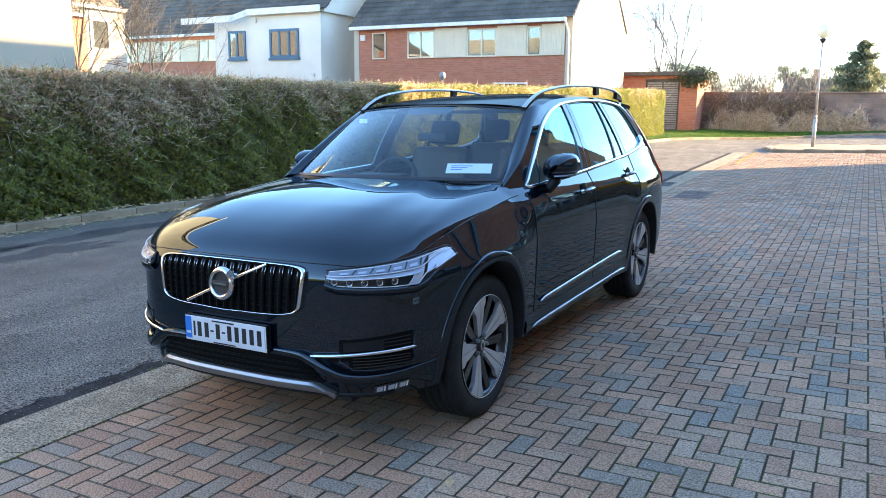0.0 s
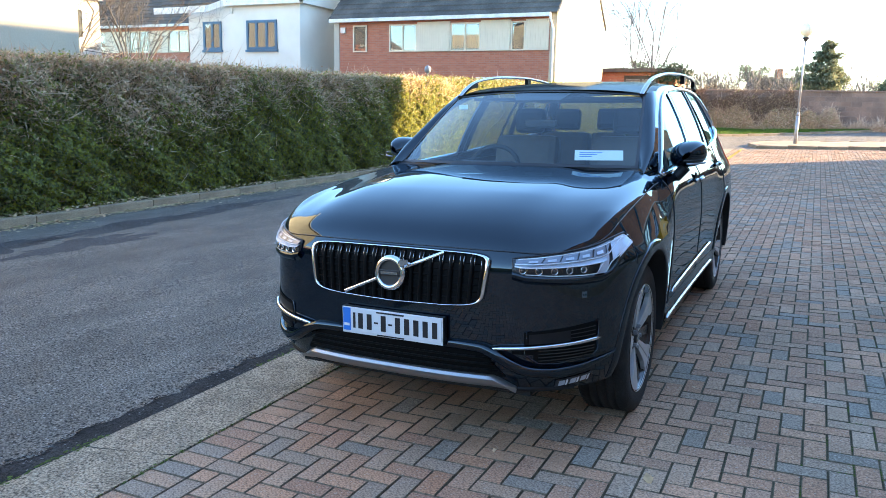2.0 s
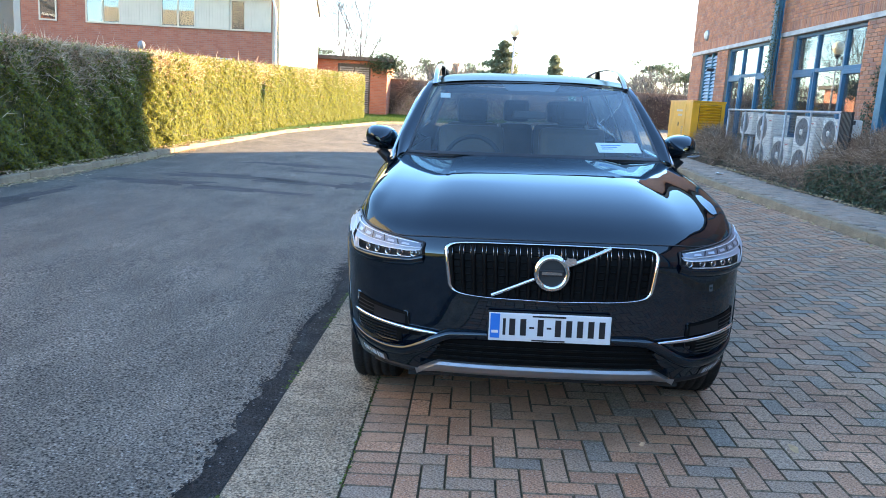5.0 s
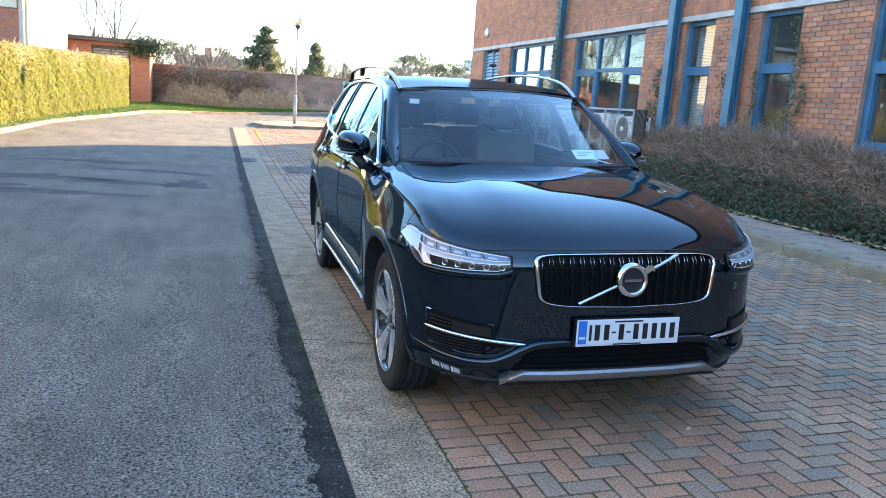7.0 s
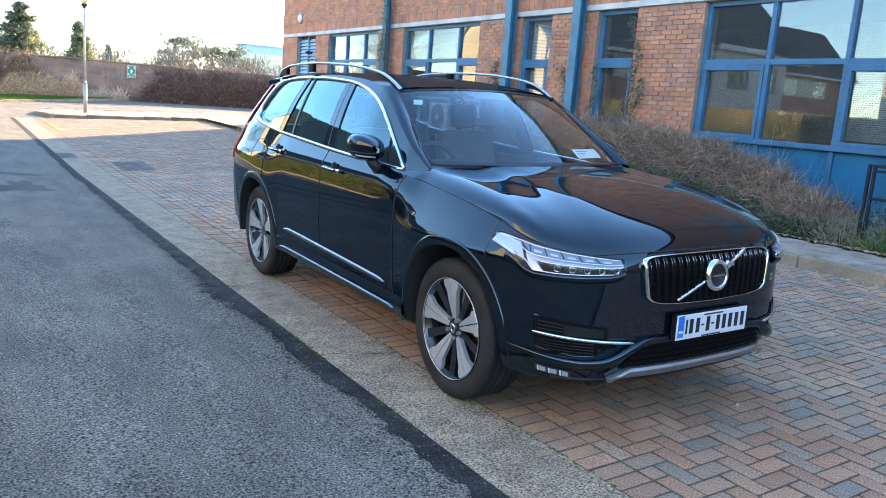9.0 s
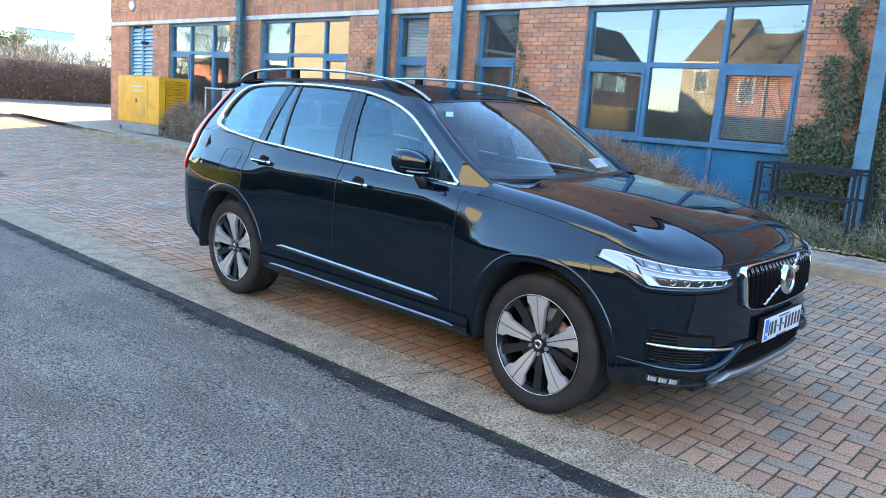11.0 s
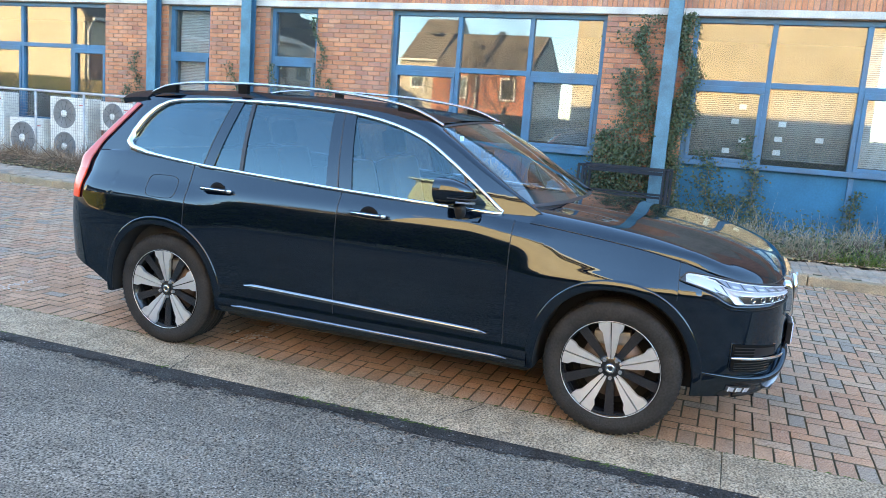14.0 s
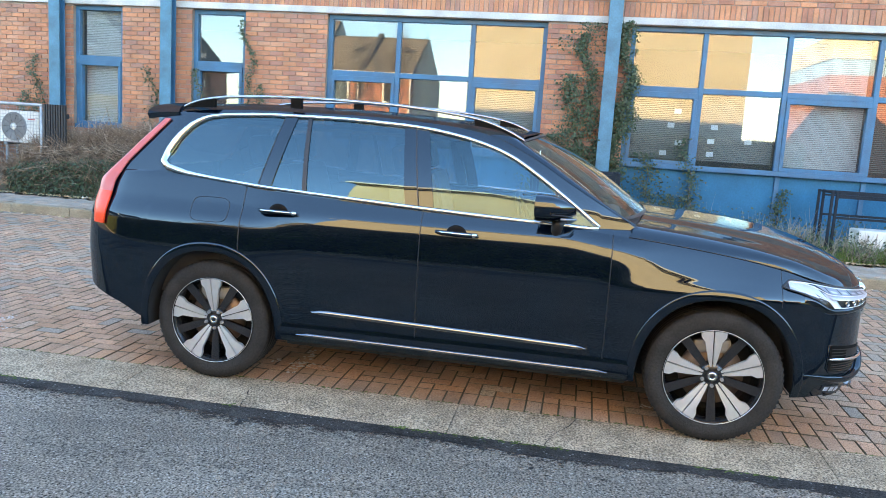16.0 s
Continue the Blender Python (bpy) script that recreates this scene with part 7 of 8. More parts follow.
obj("emblem_arrow", [(x, EY - d, z) for d in (0.015, -0.004) for (x, z) in ((0.046, 0.842), (0.062, 0.820), (0.086, 0.836), (0.100, 0.831), (0.095, 0.856), (0.062, 0.858))], [(0, 1, 2, 3, 4, 5), (11, 10, 9, 8, 7, 6)] + [(i, i + 6, (i + 1) % 6 + 6, (i + 1) % 6) for i in range(6)], m_chrome, gr)
lathe("emblem_disc", [(0.0, 0.0), (0.053, 0.0)], m_ink, gr, 32).matrix_basis = Matrix.Translation((0, EY + 0.002, 0.790)) @ pose(0, 0, 0, 84, 0, 0)
box("emblem_band", (-0.052, 0.052, EY - 0.010, EY - 0.002, 0.777, 0.803), m_ink, gr, 0.003)
box("emblem_mark", (-0.042, 0.042, EY - 0.012, EY - 0.0102, 0.784, 0.796), m_satin, gr)

# number plate: writing shown as bars
pl = assembly("number_plate", car)
PY = front(0.0, 0.55)[1] - 0.034
box("holder", (-0.256, 0.264, PY, PY + 0.03, 0.488, 0.616), m_trim, pl, 0.006, "dark plate holder")
box("holder_rim", (-0.252, 0.260, PY - 0.002, PY + 0.004, 0.491, 0.613), m_plate, pl, 0.003)
box("face", (-0.246, 0.254, PY - 0.005, PY + 0.002, 0.503, 0.611), m_plate, pl, 0.002, "white plate face")
box("badge_field", (-0.246, -0.206, PY - 0.0065, PY - 0.005, 0.504, 0.610), m_plateblue, pl, 0, "blue field")
box("badge_bar", (-0.240, -0.212, PY - 0.0075, PY - 0.0065, 0.526, 0.538), m_plate, pl)
XB = -0.193
for w in (0.012, 0.042, 0.042, 0.020, 0.042, 0.020, 0.042, 0.042, 0.042, 0.042, 0.042):
    if w == 0.020:
        box("bar", (XB, XB + w, PY - 0.0065, PY - 0.005, 0.549, 0.557), m_ink, pl)
    elif w < 0.02:
        box("bar", (XB, XB + w, PY - 0.0065, PY - 0.005, 0.518, 0.590), m_ink, pl)
    else:
        box("bar", (XB + 0.008, XB + 0.033, PY - 0.0065, PY - 0.005, 0.518, 0.590), m_ink, pl)
    XB += w + (0.004 if w > 0.03 else 0.007)
box("bar", (-0.070, 0.070, PY - 0.0065, PY - 0.005, 0.599, 0.606), m_ink, pl)
box("bar", (-0.07, 0.07, PY - 0.003, PY - 0.002, 0.494, 0.500), m_ink, pl)

# headlamps
for sgn in (1, -1):
    hl = assembly("headlamp", car)
    sk_t, zk_t = [0.548, 0.70, 0.88, 1.02, 1.12, 1.20, 1.245], [0.882, 0.896, 0.914, 0.931, 0.943, 0.948, 0.915]
    sk_b, zk_b = [0.548, 0.60, 0.72, 0.86, 0.96, 1.00, 1.07, 1.14, 1.245], [0.832, 0.816, 0.808, 0.804, 0.806, 0.818, 0.858, 0.882, 0.909]
    def lamp_sheet(nm, off, m, f0, f1, s0=0.548, s1=1.245, n=9):
        q = np.linspace(s0, s1, 48)
        P = np.zeros((48, n, 3))
        for i, s in enumerate(q):
            zl, zh = float(np.interp(s, sk_b, zk_b)), float(pch(sk_t, zk_t, s))
            for j, f in enumerate(np.linspace(f0, f1, n)):
                z = zl + (zh - zl) * f
                p = shell(s, z, off)
                P[i, j] = (sgn * p[0], p[1], p[2])
        return sheet(nm, P, m, hl)
    def lamp_quad(nm, off, m, f0, f1, b0, b1, t0, t1, tip=0.0):
        """A piece inside the lamp: from b0..b1 along its lower edge to t0..t1 along its upper edge."""
        P = np.zeros((14, 6, 3))
        for i, u in enumerate(np.linspace(0, 1, 14)):
            for j, v in enumerate(np.linspace(0, 1, 6)):
                s = (b0 + (b1 - b0) * u) * (1 - v) + (t0 + (t1 - t0) * u) * v
                zl, zh = float(np.interp(s, sk_b, zk_b)), float(pch(sk_t, zk_t, s))
                p = shell(s, zl + (zh - zl) * (f0 + (f1 - f0) * v), off + tip * (0.5 - v))
                P[i, j] = (sgn * p[0], p[1], p[2])
        return sheet(nm, P, m, hl)
    lamp_sheet("lamp_case", 0.002, m_lampcase, 0, 1)
    ln = lamp_sheet("lens", 0.026, g_lens, 0, 1)
    ln.visible_shadow = False
    # grey upper chambers with bright facets, a light guide edged by bright lines, and a dark row of projectors below it
    lamp_quad("upper_reflector", 0.010, m_reflector, 0.62, 0.96, 0.56, 0.99, 0.56, 1.08, 0.014)
    for a in (0.61, 0.69, 0.77, 0.85, 0.93):
        lamp_quad("chamber_facet", 0.0170, m_guide, 0.70, 0.78, a, a + 0.040, a + 0.008, a + 0.046, 0.008)
        lamp_quad("chamber_divider", 0.0165, m_lampcase, 0.66, 0.92, a + 0.052, a + 0.060, a + 0.075, a + 0.082, 0.008)
    lamp_quad("light_guide", 0.0135, m_guide, 0.42, 0.60, 0.556, 0.975, 0.556, 1.00, 0.020)
    lamp_quad("light_guide", 0.0140, m_guide, 0.03, 0.60, 0.915, 0.965, 0.965, 1.025, 0.020)
    lamp_quad("light_guide", 0.0145, m_guide, 0.30, 0.80, 1.005, 1.06, 1.06, 1.14, 0.020)
    lamp_quad("light_guide", 0.0150, m_guide, 0.12, 0.90, 1.06, 1.215, 1.10, 1.215, 0.020)
    lamp_quad("lower_bezel", 0.006, m_ink, 0.04, 0.42, 0.56, 0.915, 0.56, 0.955)
    lamp_quad("lower_rim", 0.016, m_drl, 0.01, 0.05, 0.60, 0.955, 0.60, 0.965)
    def lamp_line(pts):
        out = []
        for q, f in pts:
            zl, zh = float(np.interp(q, sk_b, zk_b)), float(pch(sk_t, zk_t, q))
            p = shell(q, zl + (zh - zl) * f, 0.0225)
            out.append((sgn * float(p[0]), float(p[1]), float(p[2])))
        tube("guide_edge", out, 0.0022, m_drl, hl, 5)
    lamp_line([(q, 0.61) for q in np.linspace(0.556, 1.0, 14)] + [(1.06, 0.72), (1.14, 0.84), (1.21, 0.86)])
    lamp_line([(q, 0.93) for q in np.linspace(0.57, 1.16, 16)])
    lamp_line([(q, 0.42) for q in np.linspace(0.556, 0.955, 14)] + [(0.915, 0.05)])
    lamp_line([(0.965, 0.05), (1.0, 0.30), (1.06, 0.22), (1.14, 0.20), (1.21, 0.4)])
    for k in range(5):
        sp = 0.590 + 0.066 * k
        zl, zh = float(np.interp(sp, sk_b, zk_b)), float(pch(sk_t, zk_t, sp))
        c0 = shell(sp, zl + (zh - zl) * 0.23, 0.008)
        c1 = shell(sp, zl + (zh - zl) * 0.23, 0.020)
        nrm = Vector((sgn * float(c1[0] - c0[0]), float(c1[1] - c0[1]), 0)).normalized()
        turn_ = Vector((0, 0, 1)).rotation_difference(nrm).to_matrix().to_4x4()
        at_ = Matrix.Translation((sgn * float(c0[0]), float(c0[1]), float(c0[2])))
        lathe("projector_ring", [(0.0105, 0.0), (0.0135, 0.007), (0.0155, 0.006), (0.0165, 0.0)], m_chrome, hl, 20).matrix_basis = at_ @ turn_
        lathe("projector", [(0.0, 0.009), (0.006, 0.0075), (0.0105, 0.002)], m_lampcase, hl, 20).matrix_basis = at_ @ turn_
    rimp = [(q, float(np.interp(q, sk_b, zk_b))) for q in np.linspace(0.548, 1.245, 50)] + [(q, float(pch(sk_t, zk_t, q))) for q in np.linspace(1.245, 0.548, 50)]
    tube("lamp_gap", [(sgn * float(shell(q, z, 0.008)[0]), float(shell(q, z, 0.008)[1]), z) for q, z in rimp], 0.0045, m_ink, hl, 6, True)
    # body-coloured ledge below the lamp
    ledge = np.zeros((36, 5, 3))
    for i, q in enumerate(np.linspace(0.545, 1.13, 36)):
        zl = float(np.interp(q, sk_b, zk_b))
        for j, (dz, o) in enumerate(((-0.002, 0.012), (-0.008, 0.020), (-0.016, 0.021), (-0.026, 0.014), (-0.040, 0.0))):
            p = shell(q, zl + dz, o * min(1, (1.13 - q) / 0.12 + 0.05))
            ledge[i, j] = (sgn * p[0], p[1], p[2])
    sheet("lamp_ledge", ledge, m_paint, hl)

    # lower bumper: air intake, chrome strip, fog lamp
    def patch(nm, s0, s1, zb0, zb1, zt0, zt1, off, m, par=car, label=""):
        P = np.zeros((16, 6, 3))
        for i, f in enumerate(np.linspace(0, 1, 16)):
            for j, h in enumerate(np.linspace(0, 1, 6)):
                z = (zb0 + (zb1 - zb0) * f) * (1 - h) + (zt0 + (zt1 - zt0) * f) * h
                p = shell(s0 + (s1 - s0) * f, z, off)
                P[i, j] = (sgn * p[0], p[1], p[2])
        return sheet(nm, P, m, par, label=label)
    patch("side_intake", 0.60, 0.935, 0.512, 0.530, 0.566, 0.598, 0.003, m_grilleblack)
    patch("intake_panel", 0.62, 0.80, 0.516, 0.524, 0.558, 0.572, 0.006, m_trim)
    for k in range(3):
        patch("intake_fin", 0.80, 0.925, 0.536 + 0.016 * k, 0.540 + 0.018 * k, 0.540 + 0.016 * k, 0.545 + 0.018 * k, 0.008, m_ink)
    patch("side_intake", 0.55, 0.935, 0.470, 0.462, 0.497, 0.512, 0.003, m_grilleblack)
    patch("side_intake", 0.64, 0.925, 0.428, 0.446, 0.472, 0.464, 0.003, m_grilleblack)
    for k in range(4):
        patch("intake_fin", 0.66, 0.92, 0.440 + 0.015 * k, 0.452 + 0.013 * k, 0.445 + 0.015 * k, 0.457 + 0.013 * k, 0.009, m_alloyblack)
    tq, tz = np.linspace(0.455, 0.945, 24), np.linspace(0.492, 0.526, 24)
    tube("intake_trim", [(sgn * float(shell(q, z, 0.016)[0]), float(shell(q, z, 0.016)[1]), z) for q, z in zip(tq, tz)], [0.003, 0.006] + [0.0085] * 20 + [0.007, 0.004], m_chrome, car, 8, label="chrome bumper strip")
    rimi = [(0.60, 0.470), (0.66, 0.428), (0.75, 0.424), (0.92, 0.446), (0.945, 0.470), (0.945, 0.60), (0.61, 0.570)]
    tube("intake_rim", [(sgn * float(shell(q, z, 0.002)[0]), float(shell(q, z, 0.002)[1]), z) for q, z in rimi], 0.005, m_paint, car, 6, True)
    fg = assembly("fog_lamp", car)
    patch("fog_case", 0.75, 0.93, 0.306, 0.330, 0.344, 0.366, 0.003, m_lampcase, fg)
    for a in (0.765, 0.820, 0.875):
        f = (a - 0.75) / 0.18
        patch("fog_reflector", a, a + 0.030, 0.310 + 0.022 * f, 0.314 + 0.022 * f, 0.336 + 0.020 * f, 0.341 + 0.020 * f, 0.009, m_guide, fg)
        patch("fog_reflector", a + 0.033, a + 0.042, 0.312 + 0.022 * f, 0.316 + 0.022 * f, 0.342 + 0.020 * f, 0.345 + 0.020 * f, 0.011, m_drl, fg)
    patch("fog_lens", 0.75, 0.93, 0.306, 0.330, 0.344, 0.366, 0.016, g_lens, fg).visible_shadow = False

    # gloss blade that frames the lower intake and sweeps out under the side intake
    bq = [0.20, 0.30, 0.41, 0.48, 0.55, 0.62, 0.72, 0.85, 1.00, 1.10]
    bu = [0.512, 0.516, 0.514, 0.492, 0.455, 0.424, 0.412, 0.418, 0.432, 0.438]
    bl = [0.474, 0.476, 0.470, 0.438, 0.398, 0.372, 0.362, 0.378, 0.410, 0.430]
    bo = [0.014, 0.024, 0.034, 0.042, 0.046, 0.042, 0.032, 0.022, 0.010, 0.002]
    blade = np.zeros((60, 7, 3))
    for i, q in enumerate(np.linspace(0.20, 1.10, 60)):
        zu, zl, oo = float(pch(bq, bu, q)), float(pch(bq, bl, q)), float(pch(bq, bo, q))
        for j, (f, g) in enumerate(((1.0, -0.1), (0.97, 0.55), (0.85, 0.92), (0.55, 1.0), (0.2, 0.86), (0.03, 0.6), (0.0, -0.1))):
            p = shell(q, zl + (zu - zl) * f, oo * g)
            blade[i, j] = (sgn * p[0], p[1], p[2])
    sheet("bumper_blade", blade, m_paint, car, label="gloss-black sculpted bumper blade")

# lower intake and skid plate
LI = np.zeros((25, 6, 3))
for i, x in enumerate(np.linspace(-0.52, 0.52, 25)):
    for j, h in enumerate(np.linspace(0, 1, 6)):
        LI[i, j] = front(x * (0.80 + 0.20 * (1 - h)), 0.360 + (0.480 - 0.360) * h, 0.004)
sheet("lower_intake", LI, m_grilleblack, car)
for z in (0.39, 0.418, 0.446):
    tube("intake_bar", [front(x, z, 0.010) for x in np.linspace(-0.46 - 0.5 * (0.446 - z), 0.46 + 0.5 * (0.446 - z), 14)], 0.005, m_grilleblack, car, 6)
SK = np.zeros((48, 6, 3))
for i, x in enumerate(np.linspace(-0.565, 0.565, 48)):
    dn = max(0, (abs(x) - 0.47) / 0.095)
    for j, (z, o) in enumerate(((0.302, -0.02), (0.310, 0.022), (0.330, 0.038), (0.352, 0.038), (0.364, 0.024), (0.367, 0.0))):
        SK[i, j] = front(x, z - 0.055 * dn * (0.25 + 0.75 * (j > 2)), o)
thick(sheet("skid_plate", SK, m_skid, car, label="satin silver skid plate"), 0.006)
tube("chin", [front(x, 0.298, -0.005) for x in np.linspace(-0.80, 0.80, 30)], 0.014, m_trim, car, 8)
box("front_lower_panel", (-0.60, 0.60, -0.74, -0.62, 0.26, 0.34), m_well, car)

# wheels
wh_src = assembly("wheel", car)
TR = 0.372
tread = [(0.268, -0.110), (0.285, -0.120), (0.320, -0.124), (0.350, -0.119), (0.364, -0.107), (TR - 0.003, -0.096)]
for g in (-0.062, -0.022, 0.022, 0.062):
    tread += [(TR, g - 0.007), (TR - 0.009, g - 0.005), (TR - 0.009, g + 0.005), (TR, g + 0.007)]
tread += [(TR - 0.003, 0.096), (0.364, 0.107), (0.350, 0.119), (0.320, 0.124), (0.285, 0.120), (0.268, 0.110)]
lathe("tyre", tread, m_tyre, wh_src, 96, "x", "worn black tyre")
V, F = [], []
for k in range(72):
    a = 2 * math.pi * k / 72
    for sd in (-1, 1):
        n = len(V)
        for r, xx in ((0.352, 0.1195), (0.3665, 0.110), (TR + 0.002, 0.097), (TR + 0.002, 0.071)):
            for da in (-0.026, 0.020):
                V.append((sd * xx, r * math.cos(a + da), r * math.sin(a + da)))
        F += [(n, n + 1, n + 3, n + 2), (n + 2, n + 3, n + 5, n + 4), (n + 4, n + 5, n + 7, n + 6)]
tagged(obj("tread_rim", V, F, m_tyre, wh_src), kind="stuff")
lathe("rim_barrel", [(0.262, 0.116), (0.270, 0.120), (0.272, 0.112), (0.258, 0.100), (0.245, 0.05), (0.240, -0.08), (0.262, -0.118)], m_alloyblack, wh_src, 72, "x")
lathe("rim_edge", [(0.2655, 0.112), (0.2668, 0.1205), (0.2682, 0.1205), (0.2690, 0.114)], m_alloy, wh_src, 72, "x", "bright rim edge")
def spoke(prof, m, nm, ang, xoff, th):
    """prof: (radius, half-width from, half-width to, depth) along one spoke blade."""
    V = []
    for r, a, b, x in prof:
        for xx in (x + xoff, x + xoff - th):
            for w in (a, b):
                V.append((xx, r * math.cos(ang) - w * math.sin(ang), r * math.sin(ang) + w * math.cos(ang)))
    F = []
    for i in range(len(prof) - 1):
        q = 4 * i
        F += [(q, q + 1, q + 5, q + 4), (q + 2, q + 6, q + 7, q + 3), (q, q + 4, q + 6, q + 2), (q + 1, q + 3, q + 7, q + 5)]
    F += [(0, 2, 3, 1), (4 * len(prof) - 4, 4 * len(prof) - 3, 4 * len(prof) - 1, 4 * len(prof) - 2)]
    return obj(nm, V, F, m, wh_src)


for k in range(5):
    a = math.pi / 2 + 2 * math.pi * k / 5
    for sgn in (1, -1):
        spoke([(0.052, sgn * 0.003, sgn * 0.014, 0.088), (0.10, sgn * 0.003, sgn * 0.026, 0.095), (0.155, sgn * 0.003, sgn * 0.037, 0.104), (0.198, sgn * 0.0035, sgn * 0.044, 0.109), (0.222, sgn * 0.0035, sgn * 0.064, 0.112), (0.262, sgn * 0.0035, sgn * 0.070, 0.114)], m_alloy, "silver_blade", a, 0.0, 0.022)
    spoke([(0.052, -0.016, 0.016, 0.078), (0.14, -0.022, 0.022, 0.086), (0.26, -0.026, 0.026, 0.100)], m_alloyblack, "black_spoke", a + math.pi / 5, 0.0, 0.028)
    spoke([(0.05, -0.012, 0.012, 0.08), (0.15, -0.03, 0.03, 0.088), (0.26, -0.05, 0.05, 0.10)], m_alloyblack, "spoke_back", a, -0.012, 0.02)
    nut = lathe("wheel_nut", [(0.0, 0.012), (0.009, 0.012), (0.011, 0.006), (0.011, -0.02)], m_grey, wh_src, 6, "x", smooth=False)
    nut.location = (0.092, 0.055 * math.cos(a + math.pi / 5), 0.055 * math.sin(a + math.pi / 5))
lathe("hub", [(0.0, 0.086), (0.062, 0.086), (0.072, 0.078), (0.075, 0.03)], m_alloyblack, wh_src, 40, "x")
lathe("hub_cap", [(0.0, 0.098), (0.026, 0.098), (0.030, 0.094), (0.031, 0.08)], m_ink, wh_src, 28, "x")
lathe("hub_ring", [(0.013, 0.0985), (0.016, 0.101), (0.021, 0.101), (0.024, 0.0985)], m_chrome, wh_src, 28, "x")
lathe("brake_disc", [(0.07, 0.035), (0.175, 0.035), (0.176, 0.005), (0.07, 0.005)], m_disc, wh_src, 48, "x")
box("brake_caliper", (-0.02, 0.06, -0.10, 0.10, 0.12, 0.20), m_grey, wh_src, 0.02)
# dark disc behind the spokes stands in for the shade inside the wheel
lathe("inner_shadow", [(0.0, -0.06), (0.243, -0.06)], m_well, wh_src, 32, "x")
WX = 0.806
wh_src.matrix_basis = pose(WX, 0.0, HUBZ, 14, 0, 0)
for x, y, rz, rot in ((WX, 2.984, 0, 40), (-WX, 0.0, 180, 4), (-WX, 2.984, 180, 3)):
    c = copy_thing(wh_src, pose(x, y, HUBZ, 0, 0, rz) @ pose(0, 0, 0, rot, 0, 0))

# cabin
box("cabin_floor", (-0.80, 0.80, 0.5, 3.7, 0.45, 0.55), m_cabin, car)
box("cabin_side", (0.80, 0.83, 0.62, 3.7, 0.5, 1.12), m_cabin, car)
box("cabin_side", (-0.83, -0.80, 0.62, 3.7, 0.5, 1.12), m_cabin, car)
box("dashboard", (-0.74, 0.74, 0.52, 1.02, 0.78, 1.125), m_cabin, car, 0.05)
box("instrument_hood", (-0.55, -0.15, 0.86, 1.06, 1.08, 1.16), m_cabin, car, 0.03)
box("roof_lining", (-0.60, 0.60, 1.35, 3.5, 1.56, 1.58), m_cabin, car)
sw = tube("steering_wheel", [(0.19 * math.cos(a), 0.06 * math.sin(a), 0.18 * math.sin(a)) for a in np.linspace(0, 2 * math.pi, 32, endpoint=False)], 0.016, m_cabin, car, 8, True)
sw.location = (-0.36, 1.14, 1.07)
box("mirror", (-0.11, 0.11, 1.06, 1.09, 1.38, 1.43), m_cabin, car, 0.012)
def seat(x, y, w=0.50):
    st = assembly("seat", car)
    box("cushion", (x - w / 2, x + w / 2, y - 0.30, y + 0.22, 0.62, 0.80), m_cabin, st, 0.05)
    b = box("backrest", (-w / 2, w / 2, -0.07, 0.09, 0.0, 0.58), m_seat, st, 0.06)
    b.matrix_basis = pose(x, y + 0.22, 0.74, -14, 0, 0)
    hrest = box("headrest", (-0.115, 0.115, -0.05, 0.06, 0.60, 0.79), m_cabin, st, 0.045)
    hrest.matrix_basis = pose(x, y + 0.22, 0.74, -14, 0, 0)


for x in (-0.38, 0.38):
    seat(x, 1.55)
    seat(x, 2.52, 0.46)
seat(0.0, 2.52, 0.30)
ppr = box("windscreen_paper", (-0.137, 0.137, 0.0, 0.002, -0.042, 0.042), m_paper, car, label="white paper sheet behind the windscreen")
ppr.matrix_basis = pose(0.51, 0.622, 1.236, -51, 0, 15.6)
for k in range(3):
    wr = box("writing_bar", (-0.11, 0.02 - 0.03 * k, -0.001, 0.0, 0.018 - 0.016 * k, 0.023 - 0.016 * k), m_plateblue, car)
    wr.matrix_basis = ppr.matrix_basis.copy()
box("screen_sticker", (-0.585, -0.52, 1.065, 1.068, 1.50, 1.53), m_paper, car)

# ---- along the offices ----
rng = np.random.default_rng(21)
def lift(x, y, up=0.12):
    return float(gz(x, y)) + up


